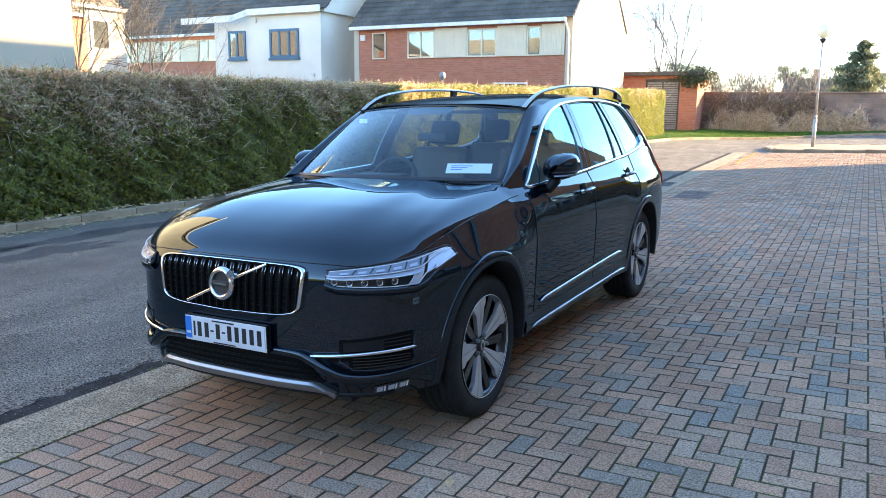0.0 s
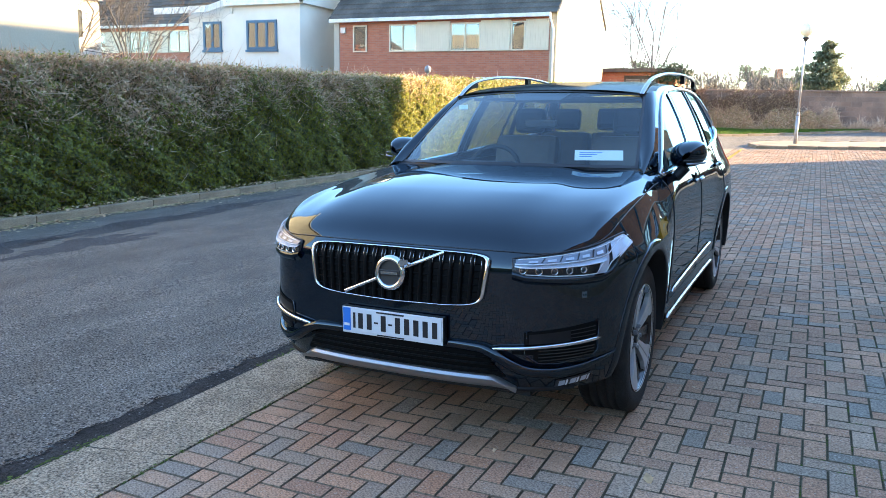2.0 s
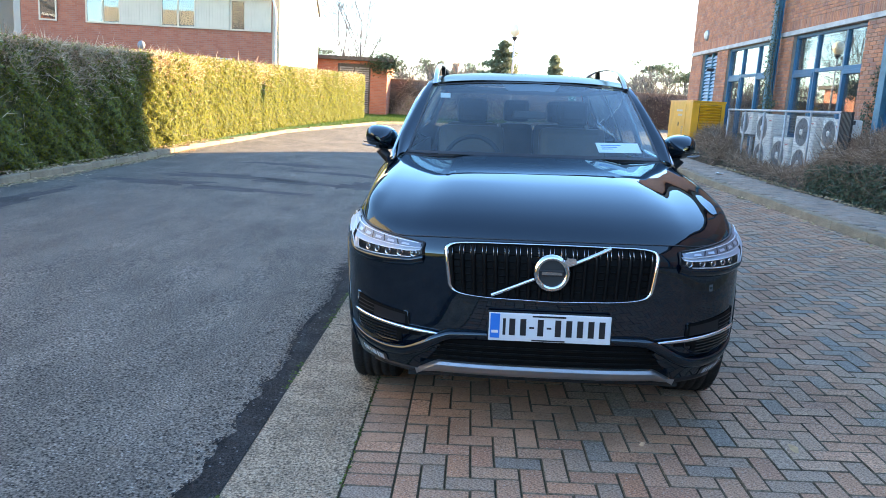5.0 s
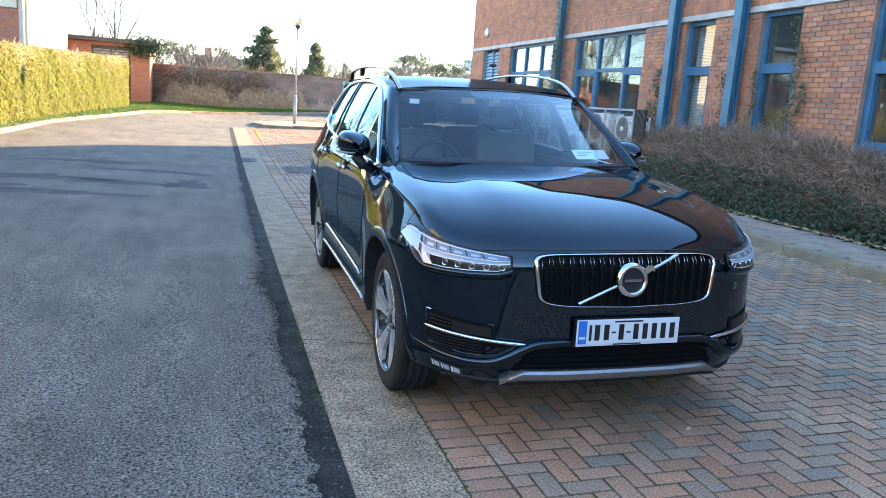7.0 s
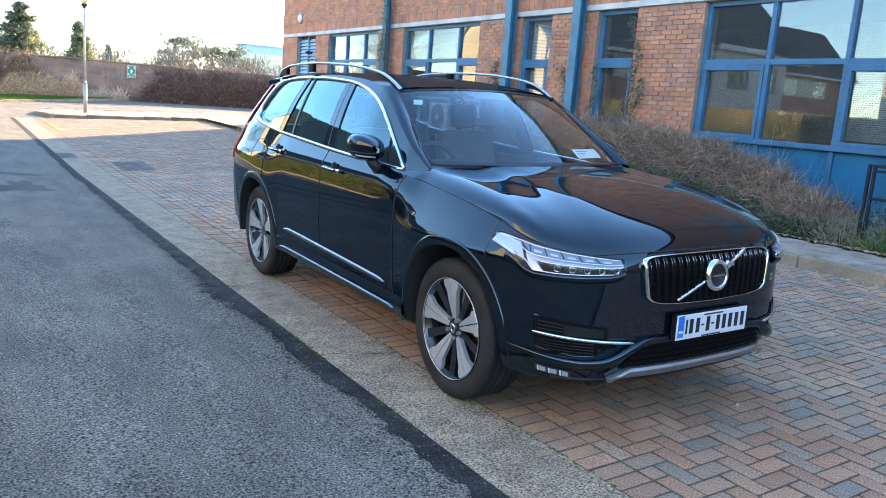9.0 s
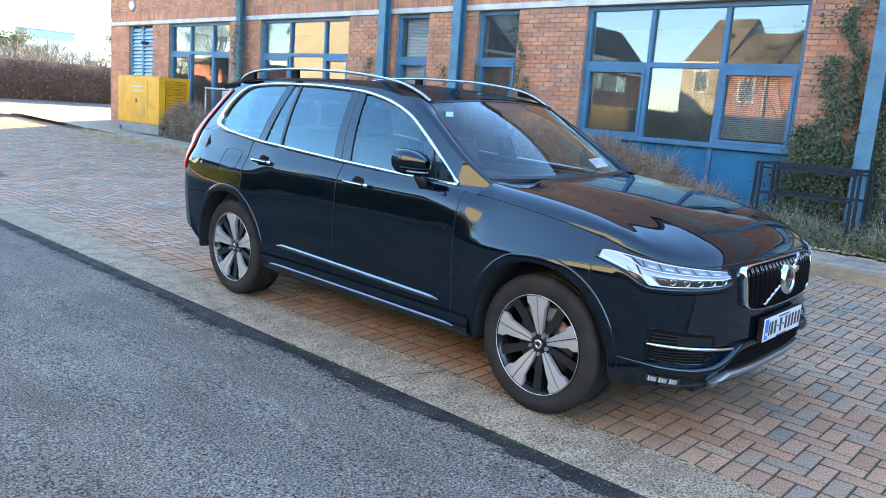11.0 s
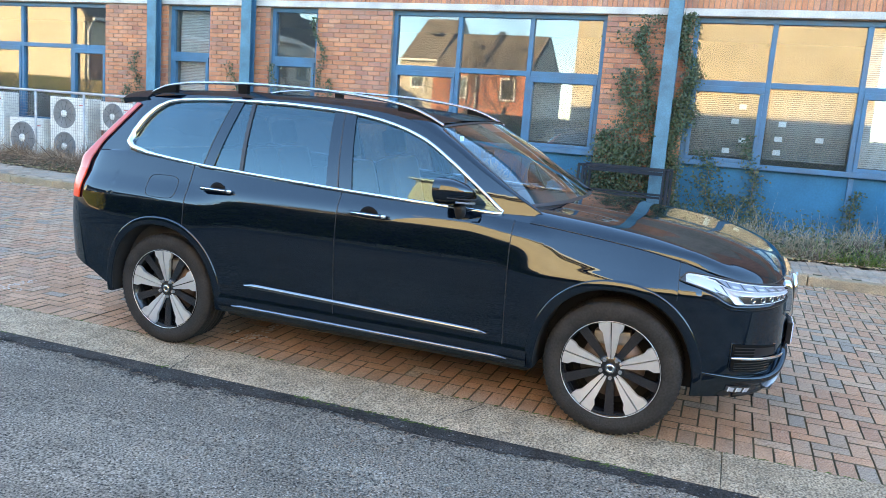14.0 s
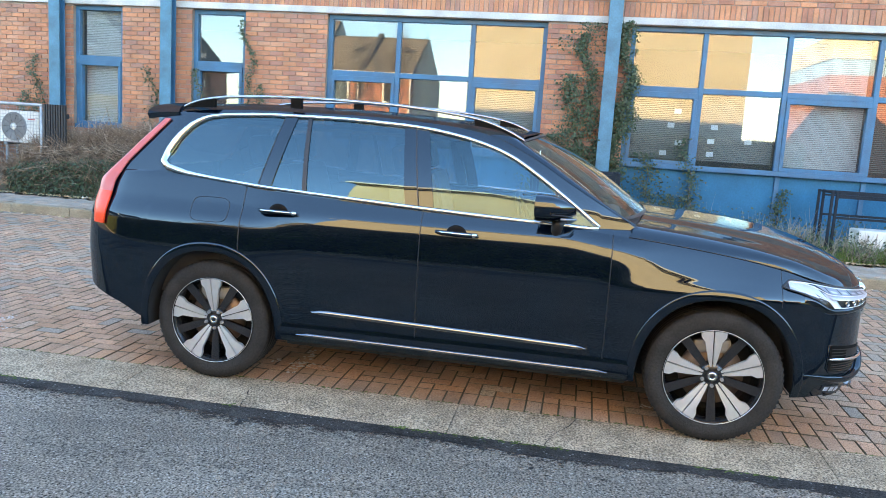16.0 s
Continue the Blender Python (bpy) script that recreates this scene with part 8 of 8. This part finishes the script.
def ac_unit(y0, y1, z0, z1, fans, x=3.40, label="white air-conditioning outdoor unit with round fan grilles, stained"):
    u = thing("ac_unit", label, "air conditioner", pose(x, (y0 + y1) / 2, z0), "air-conditioning units")
    w, h = y1 - y0, z1 - z0
    box("casing", (0, 0.34, -w / 2, w / 2, 0.0, h), m_white, u, 0.015)
    box("foot", (0.02, 0.32, -w / 2 + 0.08, -w / 2 + 0.14, -0.05, 0.0), m_grey, u)
    box("foot", (0.02, 0.32, w / 2 - 0.14, w / 2 - 0.08, -0.05, 0.0), m_grey, u)
    box("service_panel", (-0.006, 0.0, -w / 2 + 0.02, -w / 2 + 0.24 * w, 0.03, h - 0.03), m_white, u, 0.002)
    box("badge", (-0.009, -0.006, -w / 2 + 0.06, -w / 2 + 0.19, h - 0.14, h - 0.12), m_redpale, u)
    r = min(w * 0.34, h / fans * 0.42)
    for k in range(fans):
        zc = h * (k + 0.5) / fans
        yc = w * 0.11
        fn = lathe("fan_opening", [(0.0, -0.004), (r, -0.004), (r + 0.012, -0.010), (r + 0.02, 0.002)], m_grey, u, 28, "x")
        fn.location = (0, yc, zc)
        for q in range(5):
            tube("grille_ring", [(-0.022, r * (q + 1) / 5.2 * math.cos(a), r * (q + 1) / 5.2 * math.sin(a)) for a in np.linspace(0, 2 * math.pi, 24, endpoint=False)], 0.004, m_grey, fn, 4, True)
        for q in range(10):
            a = q * math.pi / 5
            tube("grille_spoke", [(-0.022, 0.04 * math.cos(a), 0.04 * math.sin(a)), (-0.014, r * math.cos(a), r * math.sin(a))], 0.004, m_dark, fn, 4)
        lathe("fan_hub", [(0.0, -0.030), (r * 0.24, -0.028), (r * 0.27, -0.01)], m_white, fn, 20, "x")
    return u


ac_unit(17.3, 18.05, 1.10, 1.60, 1)
ac_unit(16.1, 17.0, 0.37, 1.57, 2)
ac_unit(15.1, 15.95, 0.36, 1.12, 1)
ac_unit(14.04, 14.93, 0.36, 1.556, 2)
ac_unit(13.0, 13.74, 1.02, 1.53, 1)
for y0, y1, z in ((17.3, 18.05, 1.045), (13.0, 13.74, 0.965)):
    st = thing("unit_stand", "grey steel stand under an air-conditioning unit", "stand")
    for y in (y0 + 0.11, y1 - 0.11):
        for x in (3.45, 3.68):
            tube("leg", [(x, y, lift(x, y, 0.10)), (x, y, z)], 0.02, m_galv, st)
fe = thing("railing", "galvanised steel railing with wire mesh before the air-conditioning units", "railing")
for y in (12.86, 14.0, 15.15, 16.3, 17.45, 18.6):
    tube("railing_post", [(3.28, y, lift(3.28, y, 0.10)), (3.28, y, 1.64)], 0.022, m_galv, fe, 8)
tube("top_rail", [(3.28, 12.84, 1.64), (3.28, 18.62, 1.64)], 0.024, m_galv, fe, 8)
tube("end_rail", [(3.28, 18.62, 1.64), (4.25, 18.62, 1.64)], 0.02, m_galv, fe, 8)
bm = bmesh.new()
for k in range(24):
    z = 0.42 + 0.05 * k
    add_tube(bm, [(3.29, 12.86, z), (3.29, 18.6, z)], 0.0022, 3)
for k in range(115):
    y = 12.86 + 0.05 * k
    add_tube(bm, [(3.29, y, 0.42), (3.29, y, 1.6)], 0.0022, 3)
tagged(part("wire_mesh", bm, m_grey, fe), kind="stuff")
sc = thing("slatted_screen", "dark slatted screen at the end of the railing", "screen")
for k in range(9):
    box("slat", (3.26, 3.30, 12.42 + 0.045 * k, 12.448 + 0.045 * k, 0.35, 1.66), m_dark, sc, 0.003)
box("screen_rail", (3.30, 3.33, 12.40, 12.84, 1.45, 1.52), m_dark, sc)
box("screen_rail", (3.30, 3.33, 12.40, 12.84, 0.50, 0.57), m_dark, sc)

gen = thing("generator", "yellow metal generator cabinet on a grey skid with louvred end", "generator", pose(2.78, 21.15, 0.36) @ Matrix.Diagonal((0.68, 1, 1, 1)))
box("skid", (0.03, 1.22, -1.10, 1.10, 0.0, 0.26), m_grey, gen, 0.01)
box("cabinet", (0, 1.25, -1.15, 1.15, 0.26, 1.44), m_yellow, gen, 0.02)
box("roof_cap", (-0.015, 1.265, -1.165, 1.165, 1.44, 1.475), m_yellow, gen, 0.01)
for k in range(13):
    ob = box("louvre", (0.28, 1.08, -0.012, 0.012, -0.03, 0.03), m_yellow, gen)
    ob.matrix_basis = pose(0, -1.16, 0.52 + 0.068 * k, 35, 0, 0)
# thin dark sheet on the cabinet paints the shade between the louvres
box("louvre_shadow", (0.26, 1.10, -1.154, -1.151, 0.48, 1.38), m_dark, gen)
box("access_door", (-0.010, 0.0, -0.55, 0.50, 0.36, 1.38), m_yellow, gen, 0.004)
box("door_vent", (-0.014, -0.010, -0.42, -0.25, 0.42, 0.78), m_grey, gen)
for k in range(7):
    box("vent_slat", (-0.020, -0.014, -0.42, -0.25, 0.43 + 0.05 * k, 0.455 + 0.05 * k), m_yellow, gen)
box("latch", (-0.022, -0.010, 0.02, 0.10, 0.78, 0.88), m_dark, gen, 0.004)
for k in range(2):
    box("lettering_bar", (-0.0125, -0.0105, -0.25, 0.35 - 0.15 * k, 1.18 - 0.12 * k, 1.23 - 0.12 * k), m_wornpaint, gen)
tube("lifting_eye", [(-0.02, 0.9, 0.05), (-0.05, 0.95, 0.10), (-0.02, 1.0, 0.15)], 0.02, m_dark, gen)

def guard(y0, y1, z0, z1, x=3.2, label="dark timber guard frame in the planting bed"):
    g = thing("guard_frame", label, "guard frame")
    for y in (y0, y1):
        for xx in (x, x + 0.6):
            for d in (-0.03, 0.03):
                box("guard_post", (xx - 0.018, xx + 0.018, y + d - 0.016, y + d + 0.016, lift(xx, y, 0.10), z1), m_guard, g, 0.004)
    for xx in (x, x + 0.6):
        box("guard_rail", (xx - 0.018, xx + 0.018, y0 + 0.05, y1 - 0.05, z1 - 0.034, z1 - 0.004), m_guard, g, 0.004)
        box("guard_rail", (xx - 0.015, xx + 0.015, y0 + 0.05, y1 - 0.05, z1 - 0.085, z1 - 0.060), m_guard, g, 0.004)
        box("guard_rail", (xx - 0.018, xx + 0.018, y0 + 0.05, y1 - 0.05, z0, z0 + 0.03), m_guard, g, 0.004)
    for y in (y0, y1):
        box("guard_rail", (x + 0.02, x + 0.58, y - 0.016, y + 0.016, z1 - 0.034, z1 - 0.004), m_guard, g, 0.004)
    return g


guard(3.82, 4.97, 0.80, 1.20)
guard(-0.6, 0.98, 0.80, 1.16)
cr = thing("crate", "white plastic crate among weeds by the office wall", "crate", pose(3.5, 0.35, lift(3.5, 0.35, 0.12)))
box("crate_body", (-0.2, 0.2, -0.24, 0.24, 0.0, 0.42), m_white, cr, 0.02)
for k in range(4):
    box("crate_rib", (-0.215, -0.2, -0.22 + 0.115 * k, -0.22 + 0.115 * k, 0.05, 0.38), m_white, cr)


def mound(name, label, y0, y1, hk, n_twig, n_leaf, x0=3.02, x1=4.15, seed=1, leaf=None, leaf_top=0.55):
    """A twiggy shrub mass: dark heart, thousands of thin twigs, evergreen leaves low down."""
    r = np.random.default_rng(seed)
    sh = thing(name, label, "shrubs")
    hy, hz = zip(*hk)
    H = lambda y: np.interp(y, hy, hz) + 0.05 * np.sin(y * 7.0) + 0.04 * np.sin(y * 17.0)
    ys = np.linspace(y0, y1, 40)
    P = np.zeros((40, 9, 3))
    for i, y in enumerate(ys):
        e = min(1, (y - y0) / 0.3, (y1 - y) / 0.3)
        for j, a in enumerate(np.linspace(0, math.pi, 9)):
            P[i, j] = ((x0 + x1) / 2 - (x1 - x0) / 2 * 0.80 * math.cos(a), y, lift(3.4, y, 0.1) + max(0.02, (float(H(y)) - 0.30) * 0.86 * e) * math.sin(a) ** 0.6)
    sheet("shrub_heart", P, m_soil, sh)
    y = r.uniform(y0, y1, n_twig)
    a = np.arccos(r.uniform(-1, 1, n_twig))
    rad = r.uniform(0.55, 0.98, n_twig)
    g = np.array([lift(3.4, q, 0.1) for q in y])
    top = (H(y) - g)
    x = (x0 + x1) / 2 - (x1 - x0) / 2 * rad * np.cos(a)
    z = g + top * rad * np.sin(a) ** 0.6 * 0.95
    D = np.stack([-np.cos(a) * 0.5 + r.normal(0, 0.6, n_twig), r.normal(0, 0.9, n_twig), 0.1 + np.sin(a) * 0.2 + r.normal(0, 0.55, n_twig)], -1)
    Q = np.stack([x, y, z], -1)
    tagged(twigs("twig_mass", Q, D, 0.12, 0.0044, m_twig, r, sh, 0.8), kind="stuff")
    m = n_twig // 14
    tagged(twigs("branch_mass", Q[:m] - np.array([0, 0, 0.08]), D[:m] * np.array([0.8, 1.4, 0.7]) + np.array([0, 0, 0.35]), 0.22, 0.0055, m_twig, r, sh, 0.8), kind="stuff")
    if n_leaf:
        y = r.uniform(y0, y1, n_leaf)
        a = r.uniform(0, 1.3, n_leaf)
        rad = r.uniform(0.85, 1.03, n_leaf)
        g = np.array([lift(3.4, q, 0.1) for q in y])
        x = (x0 + x1) / 2 - (x1 - x0) / 2 * rad * np.cos(a)
        z = g + (H(y) - g) * leaf_top * r.uniform(0.02, 1, n_leaf) ** 1.3
        tagged(leaves("leaf_mass", np.stack([x - 0.03, y, z], -1), np.tile((-1, 0, 0.5), (n_leaf, 1)), 0.021, leaf or m_ivy, r, sh), kind="stuff")
    return sh


mound("shrub_bank", "brown leafless shrubs with ivy at their feet along the office wall", 5.5, 13.3, [(5.5, 0.55), (6.2, 0.88), (6.8, 1.17), (7.7, 1.36), (8.8, 1.48), (10.1, 1.52), (11.5, 1.46), (12.4, 1.32), (13.3, 1.1)], 60000, 26000, seed=31, leaf_top=0.52)
mound("shrub_bank", "brown leafless shrub beside the generator", 17.9, 20.0, [(17.9, 0.85), (18.9, 1.2), (19.5, 1.25), (20.0, 0.9)], 11000, 300, x0=2.75, x1=3.6, seed=32)
mound("shrub_bank", "low brown creeper and dead stems before the air conditioners", 13.2, 18.3, [(13.2, 0.85), (14, 0.55), (16, 0.5), (18.3, 0.75)], 7000, 600, x0=3.0, x1=3.38, seed=33)
# dry lavender, weeds and dead stems
dr = thing("dry_plants", "dead lavender stalks and green weeds in the planting bed", "plants")
n = 15000
y = rng.uniform(-6, 5.6, n)
x = 2.99 + 1.2 * rng.beta(1.1, 1.2, n)
P = np.stack([x, y, gz(x, y) + 0.12], -1)
hh = 0.30 + 0.22 * np.sin(y * 1.9) ** 2 + 0.18 * (x - 3.0)
D = np.stack([rng.normal(-0.15, 0.3, n), rng.normal(0, 0.3, n), np.ones(n)], -1)
for k, sl in enumerate((slice(0, n // 2), slice(n // 2, n))):
    tagged(twigs("stalk_mass", P[sl], D[sl] + rng.normal(0, 0.35, D[sl].shape), 0.12 + 0.07 * k, 0.0042, m_drygrass, rng, dr, 0.8), kind="stuff")
n = 13000
y = rng.uniform(-6, 5.6, n)
x = 3.0 + 1.1 * rng.beta(0.9, 1.6, n)
z = gz(x, y) + 0.14 + rng.uniform(0, 1, n) ** 1.5 * (0.16 + 0.3 * (x - 3.0) + 0.14 * np.sin(y * 2.3) ** 2)
tagged(leaves("leaf_mass", np.stack([x, y, z], -1), np.tile((-0.5, 0, 0.8), (n, 1)), 0.022, m_ivy, rng, dr), kind="stuff")
n = 2600
cl = rng.choice([-0.3, 0.9, 1.5, 3.2, 4.6, -2.0, 0.2, 0.4], n)
y = cl + rng.normal(0, 0.28, n)
x = np.clip(3.0 + rng.exponential(0.16, n), 2.98, 3.8)
P = np.stack([x, y, gz(x, y) + 0.13], -1)
tagged(twigs("weed_mass", P, np.stack([rng.normal(-0.3, 0.5, n), rng.normal(0, 0.5, n), np.ones(n)], -1), 0.13, 0.007, m_weed, rng, dr, 0.6), kind="stuff")

# low grey lavender cushions
for cx, cy, rr in ((3.25, -1.6, 0.34), (3.35, -0.75, 0.40), (3.22, 0.55, 0.30), (3.45, 1.35, 0.42), (3.2, 1.95, 0.30), (3.4, 2.7, 0.38), (3.25, 3.35, 0.30), (3.55, 4.6, 0.36), (3.3, 5.2, 0.32)):
    lv = thing("lavender", "grey-green lavender cushion with dead flower stalks", "plant", group="lavender")
    k = 1700
    u = rng.normal(0, 1, (k, 3))
    u[:, 2] = np.abs(u[:, 2])
    u /= np.linalg.norm(u, axis=1, keepdims=True)
    w = rng.uniform(0.6, 1.0, k)[:, None] * np.array([rr, rr * 1.15, rr * 0.95])
    Pq = np.array([cx, cy, lift(cx, cy, 0.11)]) + u * w
    tagged(leaves("leaf_mass", Pq, u, 0.017, m_lavender, rng, lv, aspect=0.3), kind="stuff")
    tagged(twigs("stalk_mass", Pq[:320], u[:320] + np.array([0, 0, 0.5]), 0.11, 0.0032, m_drygrass, rng, lv, 0.6), kind="stuff")
    ht = np.zeros((7, 10, 3))
    for i, a in enumerate(np.linspace(0, math.pi / 2, 7)):
        for j, b in enumerate(np.linspace(0, 2 * math.pi, 10)):
            ht[i, j] = (cx + rr * 0.72 * math.cos(a) * math.cos(b), cy + rr * 0.8 * math.cos(a) * math.sin(b), lift(cx, cy, 0.10) + rr * 0.7 * math.sin(a))
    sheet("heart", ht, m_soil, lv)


def wall_ivy(label, spots, n, seed, x=4.245, size=0.018):
    """Ivy leaves that cling to the wall: spots are (y, z0, z1, half-width, weight)."""
    r = np.random.default_rng(seed)
    iv = thing("ivy", label, "ivy")
    w = np.array([s[4] for s in spots], float)
    pick = r.choice(len(spots), n, p=w / w.sum())
    S = np.array(spots)[pick]
    t = r.uniform(0, 1, n)
    z = S[:, 1] + (S[:, 2] - S[:, 1]) * t
    wob = 0.10 * np.sin(z * 3.1 + S[:, 0]) + 0.05 * np.sin(z * 9)
    y = S[:, 0] + wob + r.normal(0, 1, n) * S[:, 3] * (1.15 - 0.75 * t)
    xx = x - np.abs(r.normal(0, 0.05, n)) - 0.02
    P = np.stack([xx, y, z], -1)
    tagged(leaves("leaf_mass", P, np.tile((-1, 0, 0.25), (n, 1)), size, m_ivy, r, iv, jitter=0.6, aspect=0.75), kind="stuff")
    for s in spots:
        zz = np.linspace(s[1], s[2], 14)
        tube("stem", [(x - 0.012, s[0] + 0.10 * math.sin(q * 3.1 + s[0]) + 0.05 * math.sin(q * 9), q) for q in zz], 0.006, m_twig, iv, 5)
    return iv


wall_ivy("dark green ivy climbing the brick pier and blue post", [(4.62, 0.2, 2.6, 0.17, 2.4), (4.35, 0.2, 3.2, 0.10, 2), (3.80, 0.2, 3.38, 0.10, 4), (3.98, 0.2, 2.2, 0.14, 2.5), (4.85, 0.2, 1.7, 0.14, 1.5), (4.45, 0.15, 1.5, 0.42, 4)], 19000, 41, x=4.22)
wall_ivy("dark green ivy over the blue panels below the window", [(3.3, 0.15, 1.5, 0.22, 2), (2.72, 0.15, 1.75, 0.12, 1.2), (1.45, 0.15, 1.1, 0.12, 0.8), (3.0, 0.15, 0.9, 0.4, 1.5)], 3000, 42, x=4.33)
wall_ivy("ivy climbing the full height of a blue post", [(18.45, 0.2, 7.2, 0.10, 3), (18.2, 0.2, 3.3, 0.12, 1.2), (18.0, 0.2, 1.9, 0.2, 1)], 5200, 43, x=4.06)
wall_ivy("thin dead ivy sprig on the brick wall", [(9.82, 1.2, 3.2, 0.05, 2), (9.6, 1.2, 2.2, 0.10, 1.5), (10.75, 1.2, 2.4, 0.06, 1.2)], 1100, 44)
wall_ivy("thin ivy sprig on the brick wall", [(11.55, 1.2, 2.4, 0.08, 1), (13.6, 1.2, 2.5, 0.09, 1.5), (13.85, 1.2, 1.9, 0.15, 1)], 1000, 45)
wall_ivy("ivy hanging at a brick pier edge", [(4.3, 2.9, 3.36, 0.25, 1), (3.72, 2.9, 3.4, 0.10, 1)], 500, 46, x=4.2)

# ---- small things on the ground ----
yl = thing("edge_line", "worn yellow painted line along the paving edge", "paint line", kind="structure")
r = np.random.default_rng(77)
V, F = [], []
for k in range(420):
    f = r.uniform(0, 1)
    y = 22.4 + 4.8 * f
    x = -3.08 + r.normal(0, 0.025)
    s = r.uniform(0.01, 0.035)
    q = len(V)
    for c in range(5):
        an = c * 2 * math.pi / 5
        px, py = x + 0.6 * s * math.cos(an), y + s * math.sin(an) * 1.6
        V.append((px, py, float(gz(px, py)) + 0.0055))
    F.append(tuple(range(q, q + 5)))
tagged(obj("paint_flecks", V, F, m_yellowpaint, yl), kind="stuff")
mh = thing("manhole_cover", "rusty rectangular steel manhole cover set in the paving", "manhole cover", kind="structure")
for k in range(2):
    a, b = 14.42 + 0.62 * k, 15.0 + 0.62 * k
    X, Y = np.meshgrid([-3.05, -2.48], [a, b], indexing="ij")
    thick(sheet("cover_plate", np.stack([X, Y, gz(X, Y) + 0.003], -1), m_manhole, mh, smooth=False), 0.012)
    for j in range(6):
        y = a + 0.07 + 0.088 * j
        tube("plate_rib", [(-3.02, y, float(gz(-3.02, y)) + 0.002), (-2.51, y, float(gz(-2.51, y)) + 0.002)], 0.005, m_manhole, mh, 4)
gt = thing("gully_grate", "dark iron gully grate in the gutter", "drain grate", kind="structure")
for j in range(8):
    y = 16.35 + 0.1 * j
    box("grate_bar", (-3.79, -3.50, y, y + 0.05, float(gz(-3.6, y)) - 0.02, float(gz(-3.6, y)) + 0.012), m_dark, gt)
for i, (x, y) in enumerate(((-3.03, 10.86), (-2.98, 13.2), (-3.0, 8.48), (-3.0, 6.05), (-3.02, 3.6), (-3.0, 15.9))):
    mk = thing("bay_mark", "worn white painted parking bay mark on the paving", "paint mark", group="bay marks", kind="structure")
    r = np.random.default_rng(70 + i)
    V, F = [], []
    for k in range(90):
        a, b = (r.uniform(-0.18, 0.35), r.uniform(-0.04, 0.04)) if k % 3 else (r.uniform(-0.02, 0.06), r.uniform(-0.2, 0.2))
        s = r.uniform(0.005, 0.015)
        q = len(V)
        for c in range(6):
            an = c * math.pi / 3
            px, py = x + a + s * math.cos(an) * r.uniform(0.6, 1.3), y + b + s * math.sin(an) * r.uniform(0.6, 1.3)
            V.append((px, py, float(gz(px, py)) + 0.0045))
        F.append(tuple(range(q, q + 6)))
    tagged(obj("paint_flecks", V, F, m_wornpaint, mk), kind="stuff")
for x, y, rz, s in ((2.35, 15.9, 60, 0.2), (3.02, 8.3, 10, 0.09), (3.0, 11.9, 40, 0.12), (3.05, 16.9, 80, 0.15)):
    P = np.zeros((5, 5, 3))
    for i in range(5):
        for j in range(5):
            P[i, j] = ((i - 2) * s / 4, (j - 2) * s / 5.5, 0.012 + 0.012 * math.sin(i * 1.7 + j) + 0.008 * math.cos(j * 2.1))
    lt = sheet("litter", P, m_paper, smooth=False)
    lt.matrix_world = pose(x, y, lift(x, y, 0.0 if x < 1.8 else 0.12), 0, 0, rz)
    tagged(lt, "crumpled white paper litter beside the kerb", "litter", "litter")
bd = thing("fallen_sign", "small white sign board leaning on the kerb, green and grey lettering", "sign", pose(1.755, 2.59, lift(1.75, 2.6, 0.004), 0, 14, 0))
box("board", (-0.006, 0.006, -0.19, 0.19, 0.0, 0.085), m_paper, bd, 0.001)
for k, (a, b, m) in enumerate(((-0.15, -0.02, m_grey), (0.0, 0.09, m_sign), (0.105, 0.15, m_sign))):
    box("lettering_bar", (-0.0075, -0.0062, a, b, 0.028, 0.056), m, bd)
bd = thing("fallen_sign", "white sign board lying against the kerb, green and grey lettering", "sign", pose(1.745, 7.69, lift(1.74, 7.69, 0.004), 0, 22, 4))
box("board", (-0.006, 0.006, -0.16, 0.16, 0.0, 0.11), m_paper, bd, 0.001)
for k, (a, b, m) in enumerate(((-0.15, -0.02, m_grey), (0.0, 0.15, m_sign))):
    box("lettering_bar", (-0.0075, -0.0062, a * 0.85, b * 0.85, 0.035, 0.075), m, bd)
# fallen leaves along kerbs and in the bed
def litter_leaves(label, x0, x1, y0, y1, n, up, seed):
    r = np.random.default_rng(seed)
    x, y = r.uniform(x0, x1, n), r.uniform(y0, y1, n)
    lv = leaves("fallen_leaves", np.stack([x, y, gz(x, y) + up + 0.008], -1), np.tile((0, 0, 1.0), (n, 1)), 0.028, m_leafdry, r, jitter=0.25)
    return tagged(lv, label, "fallen leaves", kind="stuff")


litter_leaves("dead brown leaves gathered along the hedge kerb", -9.36, -9.15, -2, 17, 1000, 0.0, 81)
litter_leaves("dead brown leaves on the hedge kerb", -9.72, -9.4, -2, 19, 1800, 0.10, 82)
litter_leaves("dead brown leaves in the planting bed", 2.85, 3.3, -6, 20, 5200, 0.125, 83)
litter_leaves("dead leaves below the office kerb", 1.66, 1.78, -3, 20, 420, 0.0, 84)
litter_leaves("a few dead leaves on the paving", -3.3, 1.7, -1, 20, 60, 0.0, 85)
